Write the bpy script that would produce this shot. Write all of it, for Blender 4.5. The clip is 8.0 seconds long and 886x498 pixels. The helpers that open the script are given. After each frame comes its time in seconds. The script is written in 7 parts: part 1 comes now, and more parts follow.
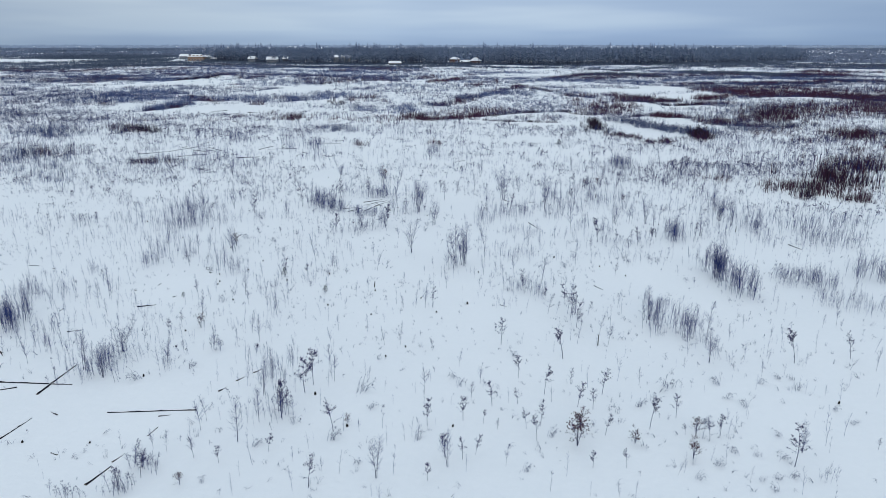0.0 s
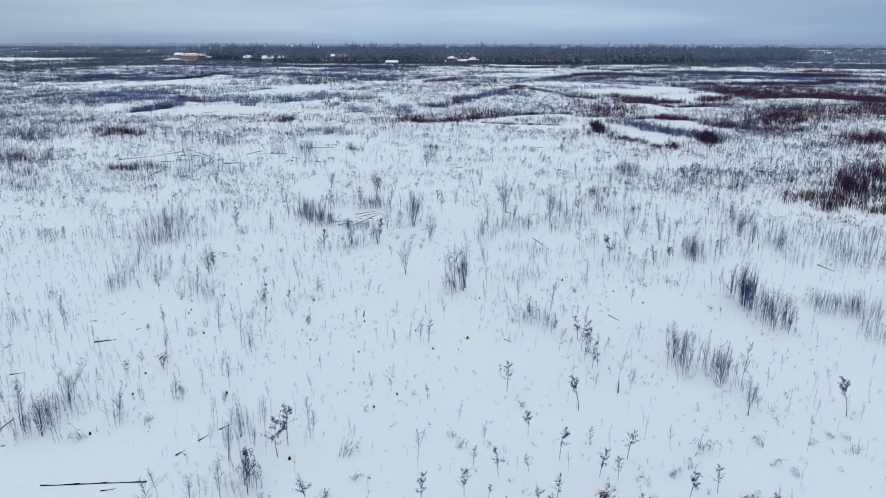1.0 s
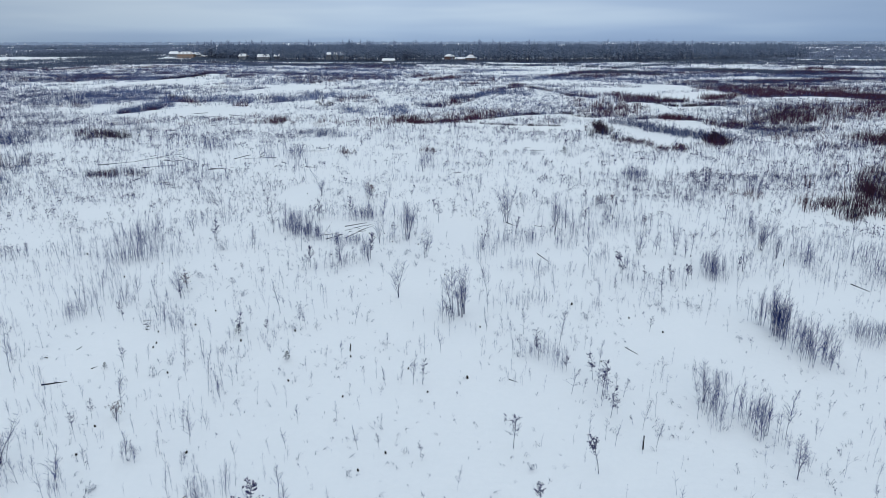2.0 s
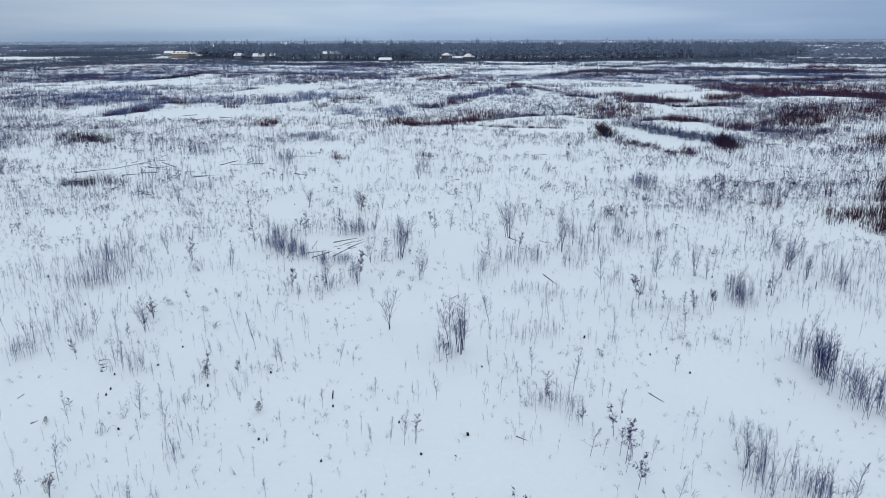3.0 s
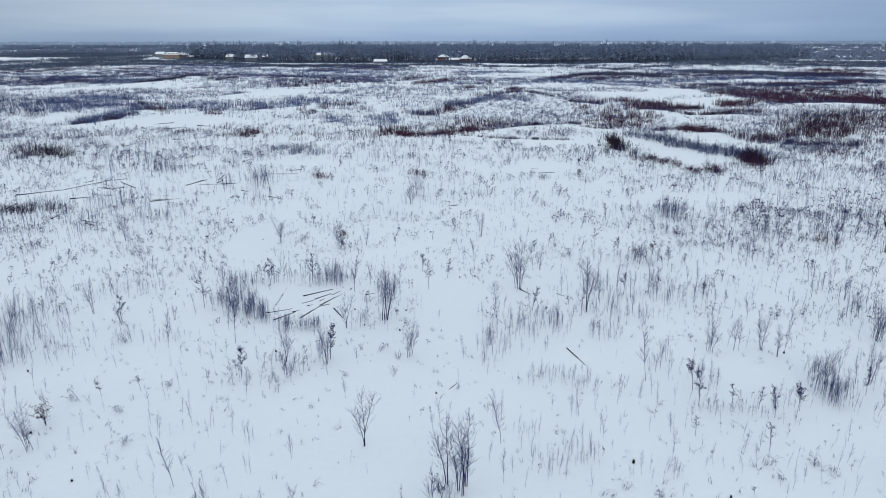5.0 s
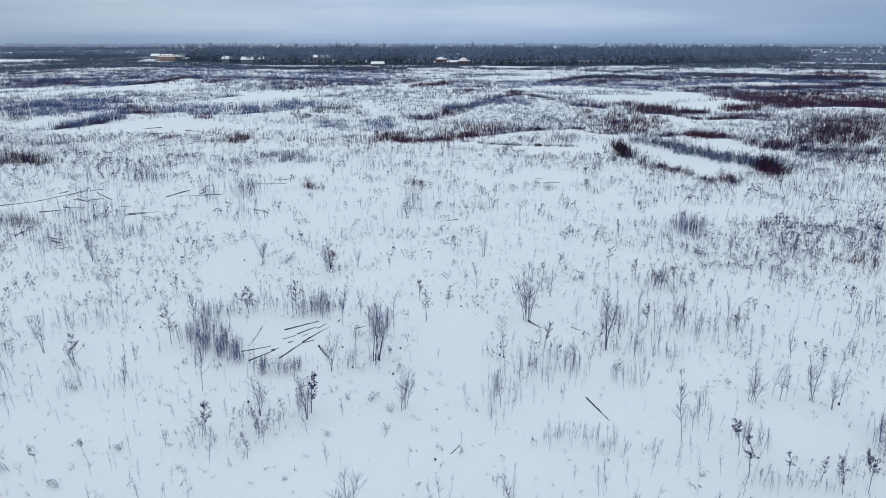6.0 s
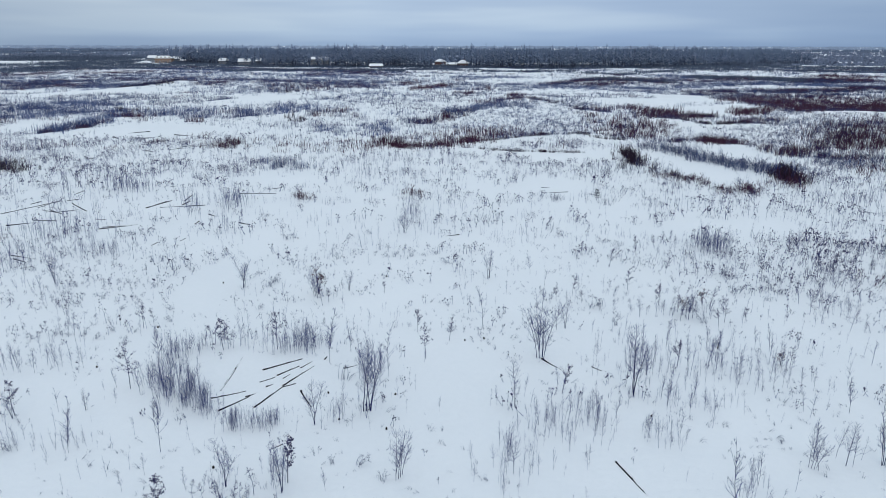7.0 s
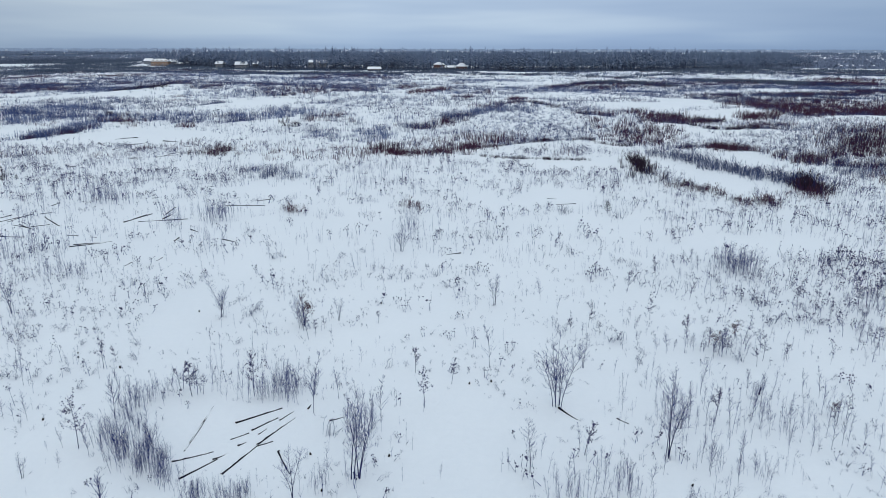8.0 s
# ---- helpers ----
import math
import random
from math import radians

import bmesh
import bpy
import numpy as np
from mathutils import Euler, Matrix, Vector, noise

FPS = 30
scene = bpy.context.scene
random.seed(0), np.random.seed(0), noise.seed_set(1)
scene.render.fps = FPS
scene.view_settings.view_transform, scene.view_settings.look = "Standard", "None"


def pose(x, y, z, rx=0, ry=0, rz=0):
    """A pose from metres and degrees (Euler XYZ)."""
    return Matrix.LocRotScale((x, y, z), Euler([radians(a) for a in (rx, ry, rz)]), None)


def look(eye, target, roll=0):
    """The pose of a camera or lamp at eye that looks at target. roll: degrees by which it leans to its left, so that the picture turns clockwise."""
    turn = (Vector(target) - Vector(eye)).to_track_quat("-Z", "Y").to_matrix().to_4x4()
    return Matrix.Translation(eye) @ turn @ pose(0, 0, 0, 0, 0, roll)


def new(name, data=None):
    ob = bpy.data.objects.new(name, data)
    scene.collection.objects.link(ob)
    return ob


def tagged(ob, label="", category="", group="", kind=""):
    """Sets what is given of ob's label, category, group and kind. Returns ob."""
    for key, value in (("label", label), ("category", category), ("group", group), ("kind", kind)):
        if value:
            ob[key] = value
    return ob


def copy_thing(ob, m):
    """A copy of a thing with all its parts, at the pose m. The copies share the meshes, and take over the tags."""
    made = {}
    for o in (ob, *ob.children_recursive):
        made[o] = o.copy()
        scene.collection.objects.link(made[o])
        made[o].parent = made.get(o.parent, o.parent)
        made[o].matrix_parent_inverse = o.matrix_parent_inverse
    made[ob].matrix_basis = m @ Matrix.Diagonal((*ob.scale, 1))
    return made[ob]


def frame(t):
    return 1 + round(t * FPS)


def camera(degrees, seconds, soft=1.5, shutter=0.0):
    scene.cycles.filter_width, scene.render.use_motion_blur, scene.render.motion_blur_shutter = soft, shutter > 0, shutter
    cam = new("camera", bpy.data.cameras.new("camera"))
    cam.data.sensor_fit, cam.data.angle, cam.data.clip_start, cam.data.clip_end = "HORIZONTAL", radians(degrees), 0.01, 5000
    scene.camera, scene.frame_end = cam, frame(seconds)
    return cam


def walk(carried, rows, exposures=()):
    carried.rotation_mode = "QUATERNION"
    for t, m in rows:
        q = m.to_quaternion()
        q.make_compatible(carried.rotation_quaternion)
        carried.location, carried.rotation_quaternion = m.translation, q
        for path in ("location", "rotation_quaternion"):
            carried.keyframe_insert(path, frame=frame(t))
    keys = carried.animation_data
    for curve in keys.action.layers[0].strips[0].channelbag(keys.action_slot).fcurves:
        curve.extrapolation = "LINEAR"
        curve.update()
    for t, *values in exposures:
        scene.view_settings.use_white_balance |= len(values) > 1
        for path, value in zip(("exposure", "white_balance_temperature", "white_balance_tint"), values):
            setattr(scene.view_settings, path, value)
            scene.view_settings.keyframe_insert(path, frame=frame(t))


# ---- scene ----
cam = camera(66.0, 8.0, soft=0.5)
PATH = [
    (0, (1.174, 4.947, 21.626), (1.112, 6.86, 21.047), 0.0),
    (0.5, (1.024, 8.494, 21.703), (0.967, 10.407, 21.122), 0.1),
    (1, (0.946, 11.921, 21.801), (0.892, 13.834, 21.219), 0.1),
    (1.5, (0.935, 15.261, 21.856), (0.883, 17.173, 21.271), -0.0),
    (3, (0.878, 25.469, 21.974), (0.835, 27.379, 21.383), -0.2),
    (3.5, (0.84, 29.223, 22.126), (0.799, 31.133, 21.534), -0.2),
    (4, (0.744, 33.061, 22.272), (0.707, 34.971, 21.68), -0.1),
    (4.5, (0.706, 37.028, 22.413), (0.671, 38.938, 21.822), -0.1),
    (6, (0.376, 48.257, 22.295), (0.35, 50.17, 21.712), -0.0),
    (6.5, (0.228, 51.975, 22.101), (0.204, 53.889, 21.521), -0.0),
    (7, (0.063, 55.533, 22.004), (0.041, 57.448, 21.427), 0.1),
    (7.5, (-0.101, 58.961, 21.947), (-0.121, 60.877, 21.373), 0.1),
    (8, (-0.204, 62.374, 21.883), (-0.222, 64.291, 21.314), 0.1),
]
walk(cam, [(t, look(eye, target, roll)) for t, eye, target, roll in PATH])


# ---- world, sun, exposure ----
def ramp_node(N, stops):
    r = N("ShaderNodeValToRGB")
    r.color_ramp.elements[0].position, r.color_ramp.elements[0].color = stops[0][0], (*stops[0][1], 1)
    r.color_ramp.elements[1].position, r.color_ramp.elements[1].color = stops[-1][0], (*stops[-1][1], 1)
    for p, c in stops[1:-1]:
        r.color_ramp.elements.new(p).color = (*c, 1)
    return r


def build_world():
    w = bpy.data.worlds.new("winter_overcast")
    scene.world = w
    w.use_nodes = True
    nt = w.node_tree
    nt.nodes.clear()
    N, L = nt.nodes.new, nt.links.new
    out, bg = N("ShaderNodeOutputWorld"), N("ShaderNodeBackground")
    sky = N("ShaderNodeTexSky")
    sky.sky_type = "NISHITA"
    sky.sun_disc = False
    sky.sun_elevation, sky.sun_rotation = radians(SUN_HEIGHT), radians(SUN_TURN)
    scale = N("ShaderNodeVectorMath")
    scale.operation = "SCALE"
    scale.inputs["Scale"].default_value = 0.09
    L(sky.outputs[0], scale.inputs[0])
    co, sep = N("ShaderNodeTexCoord"), N("ShaderNodeSeparateXYZ")
    L(co.outputs["Generated"], sep.inputs[0])
    # the cloud deck: dull near the horizon, bright overhead
    deck = N("ShaderNodeValToRGB")
    ramp = deck.color_ramp
    ramp.elements[0].position, ramp.elements[0].color = 0.0, (0.30, 0.425, 0.625, 1)
    ramp.elements[1].position, ramp.elements[1].color = 1.0, (0.875, 1.035, 1.19, 1)
    for at, c in ((0.012, (0.335, 0.47, 0.68, 1)), (0.055, (0.412, 0.532, 0.715, 1)), (0.16, (0.53, 0.61, 0.70, 1)), (0.5, (0.714, 0.843, 0.978, 1))):
        e = ramp.elements.new(at)
        e.color = c
    L(sep.outputs["Z"], deck.inputs[0])
    # long soft cloud streaks
    stretch = N("ShaderNodeMapping")
    stretch.inputs["Scale"].default_value = (1.1, 1.1, 13.0)
    stretch.inputs["Location"].default_value = (0.35, 0.0, 0.2)
    L(co.outputs["Generated"], stretch.inputs[0])
    puffs = N("ShaderNodeTexNoise")
    puffs.inputs["Scale"].default_value, puffs.inputs["Detail"].default_value = 1.5, 3.0
    L(stretch.outputs[0], puffs.inputs["Vector"])
    lift = ramp_node(N, [(0.34, (0.80, 0.85, 0.92)), (0.52, (0.97, 0.985, 1.0)), (0.68, (1.28, 1.22, 1.12))])
    L(puffs.outputs[0], lift.inputs[0])
    cloud = N("ShaderNodeVectorMath")
    cloud.operation = "MULTIPLY"
    # the deck is thinnest ahead, towards the north, and heavier on both sides
    side = ramp_node(N, [(0.0, (0.80, 0.80, 0.81)), (0.22, (0.80, 0.80, 0.81)), (0.44, (1.08, 1.07, 1.06)), (0.62, (0.94, 0.96, 1.0)), (0.80, (0.80, 0.84, 0.88)), (1.0, (0.80, 0.84, 0.88))])
    span = N("ShaderNodeMapRange")
    span.inputs["From Min"].default_value, span.inputs["From Max"].default_value = -1.0, 1.0
    L(sep.outputs["X"], span.inputs[0])
    L(span.outputs[0], side.inputs[0])
    broad = N("ShaderNodeVectorMath")
    broad.operation = "MULTIPLY"
    L(deck.outputs[0], broad.inputs[0])
    L(side.outputs[0], broad.inputs[1])
    L(broad.outputs[0], cloud.inputs[0])
    L(lift.outputs[0], cloud.inputs[1])
    mix = N("ShaderNodeMix")
    mix.data_type = "RGBA"
    mix.inputs[0].default_value = 0.9
    L(scale.outputs[0], mix.inputs[6])
    L(cloud.outputs[0], mix.inputs[7])
    L(mix.outputs[2], bg.inputs["Color"])
    bg.inputs["Strength"].default_value = 1.0
    L(bg.outputs[0], out.inputs[0])


SUN_HEIGHT, SUN_TURN = 24.0, 170.0
build_world()
sun = new("sun", bpy.data.lights.new("sun", "SUN"))
sun.data.energy, sun.data.angle, sun.data.color = 0.5, radians(40), (1.0, 0.95, 0.9)
sun.matrix_basis = look((0, 0, 50), (-10 * math.sin(radians(SUN_TURN)), -10 * math.cos(radians(SUN_TURN)), 50 - 10 * math.tan(radians(SUN_HEIGHT))))


# ---- materials ----
def material(name, rough, spec=0.2):
    m = bpy.data.materials.new(name)
    m.use_nodes = True
    b = m.node_tree.nodes["Principled BSDF"]
    b.inputs["Roughness"].default_value = rough
    b.inputs["Specular IOR Level"].default_value = spec
    return m, m.node_tree.nodes.new, m.node_tree.links.new, b


def noise_node(N, L, scale, detail=4.0, rough=0.55):
    n, co = N("ShaderNodeTexNoise"), N("ShaderNodeTexCoord")
    n.inputs["Scale"].default_value, n.inputs["Detail"].default_value, n.inputs["Roughness"].default_value = scale, detail, rough
    L(co.outputs["Object"], n.inputs["Vector"])
    return n


def snow_material(name, bump=0.35):
    m, N, L, b = material(name, 0.65, 0.25)
    big, fine = noise_node(N, L, 0.06, 5), noise_node(N, L, 2.2, 8, 0.65)
    tone = ramp_node(N, [(0.3, (0.833, 0.83, 0.825)), (0.7, (0.891, 0.88, 0.867))])
    add = N("ShaderNodeMath")
    add.operation = "MULTIPLY_ADD"
    add.inputs[1].default_value = 0.4
    L(fine.outputs[0], add.inputs[0])
    half = N("ShaderNodeMath")
    half.operation = "MULTIPLY"
    half.inputs[1].default_value = 0.6
    L(big.outputs[0], half.inputs[0])
    L(half.outputs[0], add.inputs[2])
    L(add.outputs[0], tone.inputs[0])
    L(tone.outputs[0], b.inputs["Base Color"])
    bp = N("ShaderNodeBump")
    bp.inputs["Strength"].default_value, bp.inputs["Distance"].default_value = bump, 0.25
    L(fine.outputs[0], bp.inputs["Height"])
    L(bp.outputs[0], b.inputs["Normal"])
    return m


def plant_material(name, dark, light, rough=0.85, scale=6.0, island=True, bump=0.0):
    """Bark, twigs or leaves: two tones by noise, and a shift from plant to plant."""
    m, N, L, b = material(name, rough, 0.03)
    n = noise_node(N, L, scale, 5)
    tone = ramp_node(N, [(0.3, dark), (0.72, light)])
    L(n.outputs[0], tone.inputs[0])
    hsv = N("ShaderNodeHueSaturation")
    rnd = N("ShaderNodeNewGeometry") if island else N("ShaderNodeObjectInfo")
    span = N("ShaderNodeMapRange")
    span.inputs["To Min"].default_value, span.inputs["To Max"].default_value = 0.7, 1.35
    L(rnd.outputs["Random Per Island" if island else "Random"], span.inputs[0])
    L(span.outputs[0], hsv.inputs["Value"])
    L(tone.outputs[0], hsv.inputs["Color"])
    L(hsv.outputs[0], b.inputs["Base Color"])
    if bump:
        bp = N("ShaderNodeBump")
        bp.inputs["Strength"].default_value, bp.inputs["Distance"].default_value = bump, 0.02
        L(n.outputs[0], bp.inputs["Height"])
        L(bp.outputs[0], b.inputs["Normal"])
    return m


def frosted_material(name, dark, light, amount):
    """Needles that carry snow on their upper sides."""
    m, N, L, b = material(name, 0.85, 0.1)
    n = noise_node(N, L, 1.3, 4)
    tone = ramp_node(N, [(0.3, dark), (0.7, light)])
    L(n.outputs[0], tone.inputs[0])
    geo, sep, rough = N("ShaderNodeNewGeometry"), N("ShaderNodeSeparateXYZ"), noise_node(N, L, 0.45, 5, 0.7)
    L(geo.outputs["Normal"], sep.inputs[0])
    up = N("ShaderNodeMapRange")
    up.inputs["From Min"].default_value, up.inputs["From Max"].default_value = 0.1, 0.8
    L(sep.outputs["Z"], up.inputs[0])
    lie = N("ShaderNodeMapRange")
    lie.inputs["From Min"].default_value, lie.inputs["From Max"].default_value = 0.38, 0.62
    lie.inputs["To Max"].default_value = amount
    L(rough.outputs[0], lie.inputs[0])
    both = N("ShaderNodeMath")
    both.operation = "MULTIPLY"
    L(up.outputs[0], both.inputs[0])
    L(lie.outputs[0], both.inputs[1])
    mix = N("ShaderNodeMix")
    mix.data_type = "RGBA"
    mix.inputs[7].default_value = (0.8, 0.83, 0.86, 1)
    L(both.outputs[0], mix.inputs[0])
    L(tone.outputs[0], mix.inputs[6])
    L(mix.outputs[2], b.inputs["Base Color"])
    return m


def plain_material(name, dark, light, rough=0.8, scale=1.5, spec=0.2):
    m, N, L, b = material(name, rough, spec)
    n = noise_node(N, L, scale, 6)
    tone = ramp_node(N, [(0.3, dark), (0.7, light)])
    L(n.outputs[0], tone.inputs[0])
    L(tone.outputs[0], b.inputs["Base Color"])
    return m


SNOW = snow_material("field_snow")
CAP = snow_material("snow_cap", 0.2)
BARK = plant_material("young_bark", (0.013, 0.016, 0.060), (0.040, 0.046, 0.130), island=False)
TWIG = plant_material("fine_twigs", (0.018, 0.029, 0.122), (0.050, 0.072, 0.245))
STEM = plant_material("thicket_stems", (0.015, 0.023, 0.095), (0.044, 0.060, 0.205))
BRUSH_STEM = plant_material("far_brush_stems", (0.030, 0.040, 0.094), (0.064, 0.082, 0.178))
RED_STEM = plant_material("red_willow_stems", (0.044, 0.020, 0.037), (0.094, 0.042, 0.067))
DARK_STEM = plant_material("wet_alder_stems", (0.022, 0.014, 0.025), (0.050, 0.032, 0.051))
# pale blue tone for low tufts that stand in for haze
HAZE_TUFT = plant_material("haze_tuft_stems", (0.12, 0.15, 0.24), (0.22, 0.25, 0.35))
WISP = plant_material("frosted_low_shoots", (0.032, 0.044, 0.110), (0.078, 0.098, 0.190))
# paler, bluer version of the brush stems
PALE_STEM = plant_material("pale_brush_stems", (0.068, 0.095, 0.195), (0.135, 0.178, 0.325))
# blue-grey aerial haze is mixed into this scrub colour
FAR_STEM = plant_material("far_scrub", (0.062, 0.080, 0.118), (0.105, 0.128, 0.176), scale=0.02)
LEAF = plant_material("withered_leaves", (0.024, 0.022, 0.062), (0.068, 0.061, 0.135))
OAK_LEAF = plant_material("russet_oak_leaves", (0.034, 0.014, 0.020), (0.082, 0.030, 0.040))
NEEDLE = plant_material("pine_needles", (0.010, 0.016, 0.017), (0.030, 0.042, 0.038))
LOG_BARK = plant_material("wet_log_bark", (0.009, 0.009, 0.014), (0.032, 0.029, 0.036), 0.8, 9.0, False, 0.5)
LOG_END = plain_material("sawn_end", (0.06, 0.045, 0.035), (0.14, 0.11, 0.085), 0.9, 12)
STUMP_WOOD = plant_material("rotten_stump", (0.008, 0.007, 0.007), (0.03, 0.024, 0.022), 0.9, 12.0, False, 0.5)
PINE_TRUNK = plant_material("pine_bark", (0.030, 0.036, 0.056), (0.066, 0.072, 0.100))
# snow lies on the upper sides; the pale blue base also carries painted haze
CROWN = frosted_material("frosted_hazed_pine_crowns", (0.034, 0.058, 0.118), (0.120, 0.175, 0.290), 0.34)
# still paler scrub: the stronger haze of greater distance, put into the colour
HAZE_SCRUB = plant_material("hazed_scrub_far_off", (0.105, 0.125, 0.180), (0.165, 0.190, 0.255), scale=0.02)
# aerial haze painted into the crowns: paler and bluer for the farther belts
HAZE_CROWN = frosted_material("hazed_woods_on_the_skyline", (0.26, 0.32, 0.42), (0.33, 0.39, 0.49), 0.08)
FAR_CROWN = frosted_material("far_hazed_woods", (0.09, 0.12, 0.18), (0.15, 0.19, 0.26), 0.12)


# ---- the lie of the land ----
# low ridges, x, y to x, y along the crest, height, half width
WEST_BANKS = [(-188.9, 345.4, -175.7, 369.1, 1.5, 7.9), (-175.7, 369.1, -158.4, 392.7, 1.5, 8.3), (-158.4, 392.7, -156.7, 457.1, 1.5, 8.6), (-100.3, 219.3, -94.9, 232.6, 0.9, 6.1), (-94.9, 232.6, -98.1, 258.5, 0.9, 6.3), (-86.9, 323.5, -73.6, 359.7, 1.2, 7.6), (-61.9, 263.6, -46.7, 281.3, 1, 6.8), (9.7, 282, 28.1, 327.5, 1.3, 7), (28.1, 327.5, 40, 298.6, 1.3, 7.7), (40, 298.6, 44, 278.7, 1.3, 7.3), (6.7, 210.8, 22.2, 221.7, 0.8, 6)]
EAST_BANKS = [(22.2, 221.7, 32.8, 227.2, 0.8, 6.2), (32.8, 227.2, 40.5, 213, 0.8, 6.2), (-2.1, 202, 6.2, 198.1, 0.7, 5.9), (6.2, 198.1, 26.8, 194.6, 0.7, 5.8), (60.9, 257.2, 69.4, 243.3, 0.9, 6.7), (69.4, 243.3, 82.2, 244.7, 0.9, 6.5), (103.6, 268.8, 120.5, 283.3, 1.3, 6.8), (120.5, 283.3, 142.8, 278, 1.3, 7), (57.2, 213.2, 63.2, 205.3, 0.9, 6), (63.2, 205.3, 64.2, 188.7, 0.9, 5.9), (64.2, 188.7, 71.2, 187.4, 0.9, 5.7), (104.8, 308.3, 108.6, 277.6, 1.1, 7.4)]
BANKS = WEST_BANKS + EAST_BANKS
WAVES = [(0.11, 0.19, 0.7, 0.05), (-0.23, 0.13, 2.1, 0.05), (0.047, 0.071, 0.3, 0.10), (0.35, -0.41, 1.0, 0.025), (0.9, 0.6, 4.0, 0.014), (-0.7, 1.3, 5.2, 0.014), (0.025, 0.018, 1.7, 0.12)]


def lie(x, y):
    """Height of the snow at x, y (arrays or numbers)."""
    x, y = np.asarray(x, float), np.asarray(y, float)
    h = np.zeros(np.broadcast(x, y).shape)
    far = np.clip((y - 150) / 150, 0, 1)
    for a, b, c, k in WAVES:
        h = h + k * (0.22 + 2.6 * far if k > 0.04 else 1) * np.sin(a * x + b * y + c + 0.8 * np.sin(0.31 * b * x - 0.27 * a * y))
    ridge = np.zeros(h.shape)
    for x0, y0, x1, y1, up, wide in BANKS:
        u = np.clip(((x - x0) * (x1 - x0) + (y - y0) * (y1 - y0)) / ((x1 - x0) ** 2 + (y1 - y0) ** 2), 0, 1)
        d2 = (x - x0 - u * (x1 - x0)) ** 2 + (y - y0 - u * (y1 - y0)) ** 2
        ridge = np.maximum(ridge, 0.8 * up * np.exp(-d2 / wide**2))
    return h + ridge


def mesh_of(name, V, F, mats, M=None, smooth=False):
    me = bpy.data.meshes.new(name)
    V, F = np.asarray(V, np.float32), np.asarray(F, np.int32)
    n = F.shape[1]
    me.vertices.add(len(V))
    me.vertices.foreach_set("co", V.ravel())
    me.loops.add(F.size)
    me.loops.foreach_set("vertex_index", F.ravel())
    me.polygons.add(len(F))
    me.polygons.foreach_set("loop_start", np.arange(0, F.size, n, dtype=np.int32))
    if M is not None:
        me.polygons.foreach_set("material_index", np.asarray(M, np.int32))
    me.polygons.foreach_set("use_smooth", np.full(len(F), smooth))
    for m in mats:
        me.materials.append(m)
    me.update(calc_edges=True)
    return me


def grades(near, step, grow, end):
    v, s = [near], step
    while v[-1] < end:
        s *= grow
        v.append(v[-1] + s)
    return v


def build_ground():
    side = list(np.arange(0, 60, 1.25)) + grades(60, 1.25, 1.06, 5200)
    xs = np.array([-v for v in side[:0:-1]] + side)
    back = [-v for v in grades(0, 4, 1.5, 900)[:0:-1]]
    ys = np.array(back + list(np.arange(0, 140, 1.1)) + grades(140, 1.1, 1.014, 600) + grades(620, 12, 1.15, 5200))
    X, Y = np.meshgrid(xs, ys)
    V = np.stack([X, Y, lie(X, Y)], -1).reshape(-1, 3)
    i = np.arange(len(ys) - 1)[:, None] * len(xs) + np.arange(len(xs) - 1)
    i = i.ravel()
    F = np.stack([i, i + 1, i + 1 + len(xs), i + len(xs)], -1)
    tagged(new("ground", mesh_of("ground", V, F, [SNOW], smooth=True)), "flat snow-covered bog clearing with soft drifts", "snow ground", kind="structure")


build_ground()


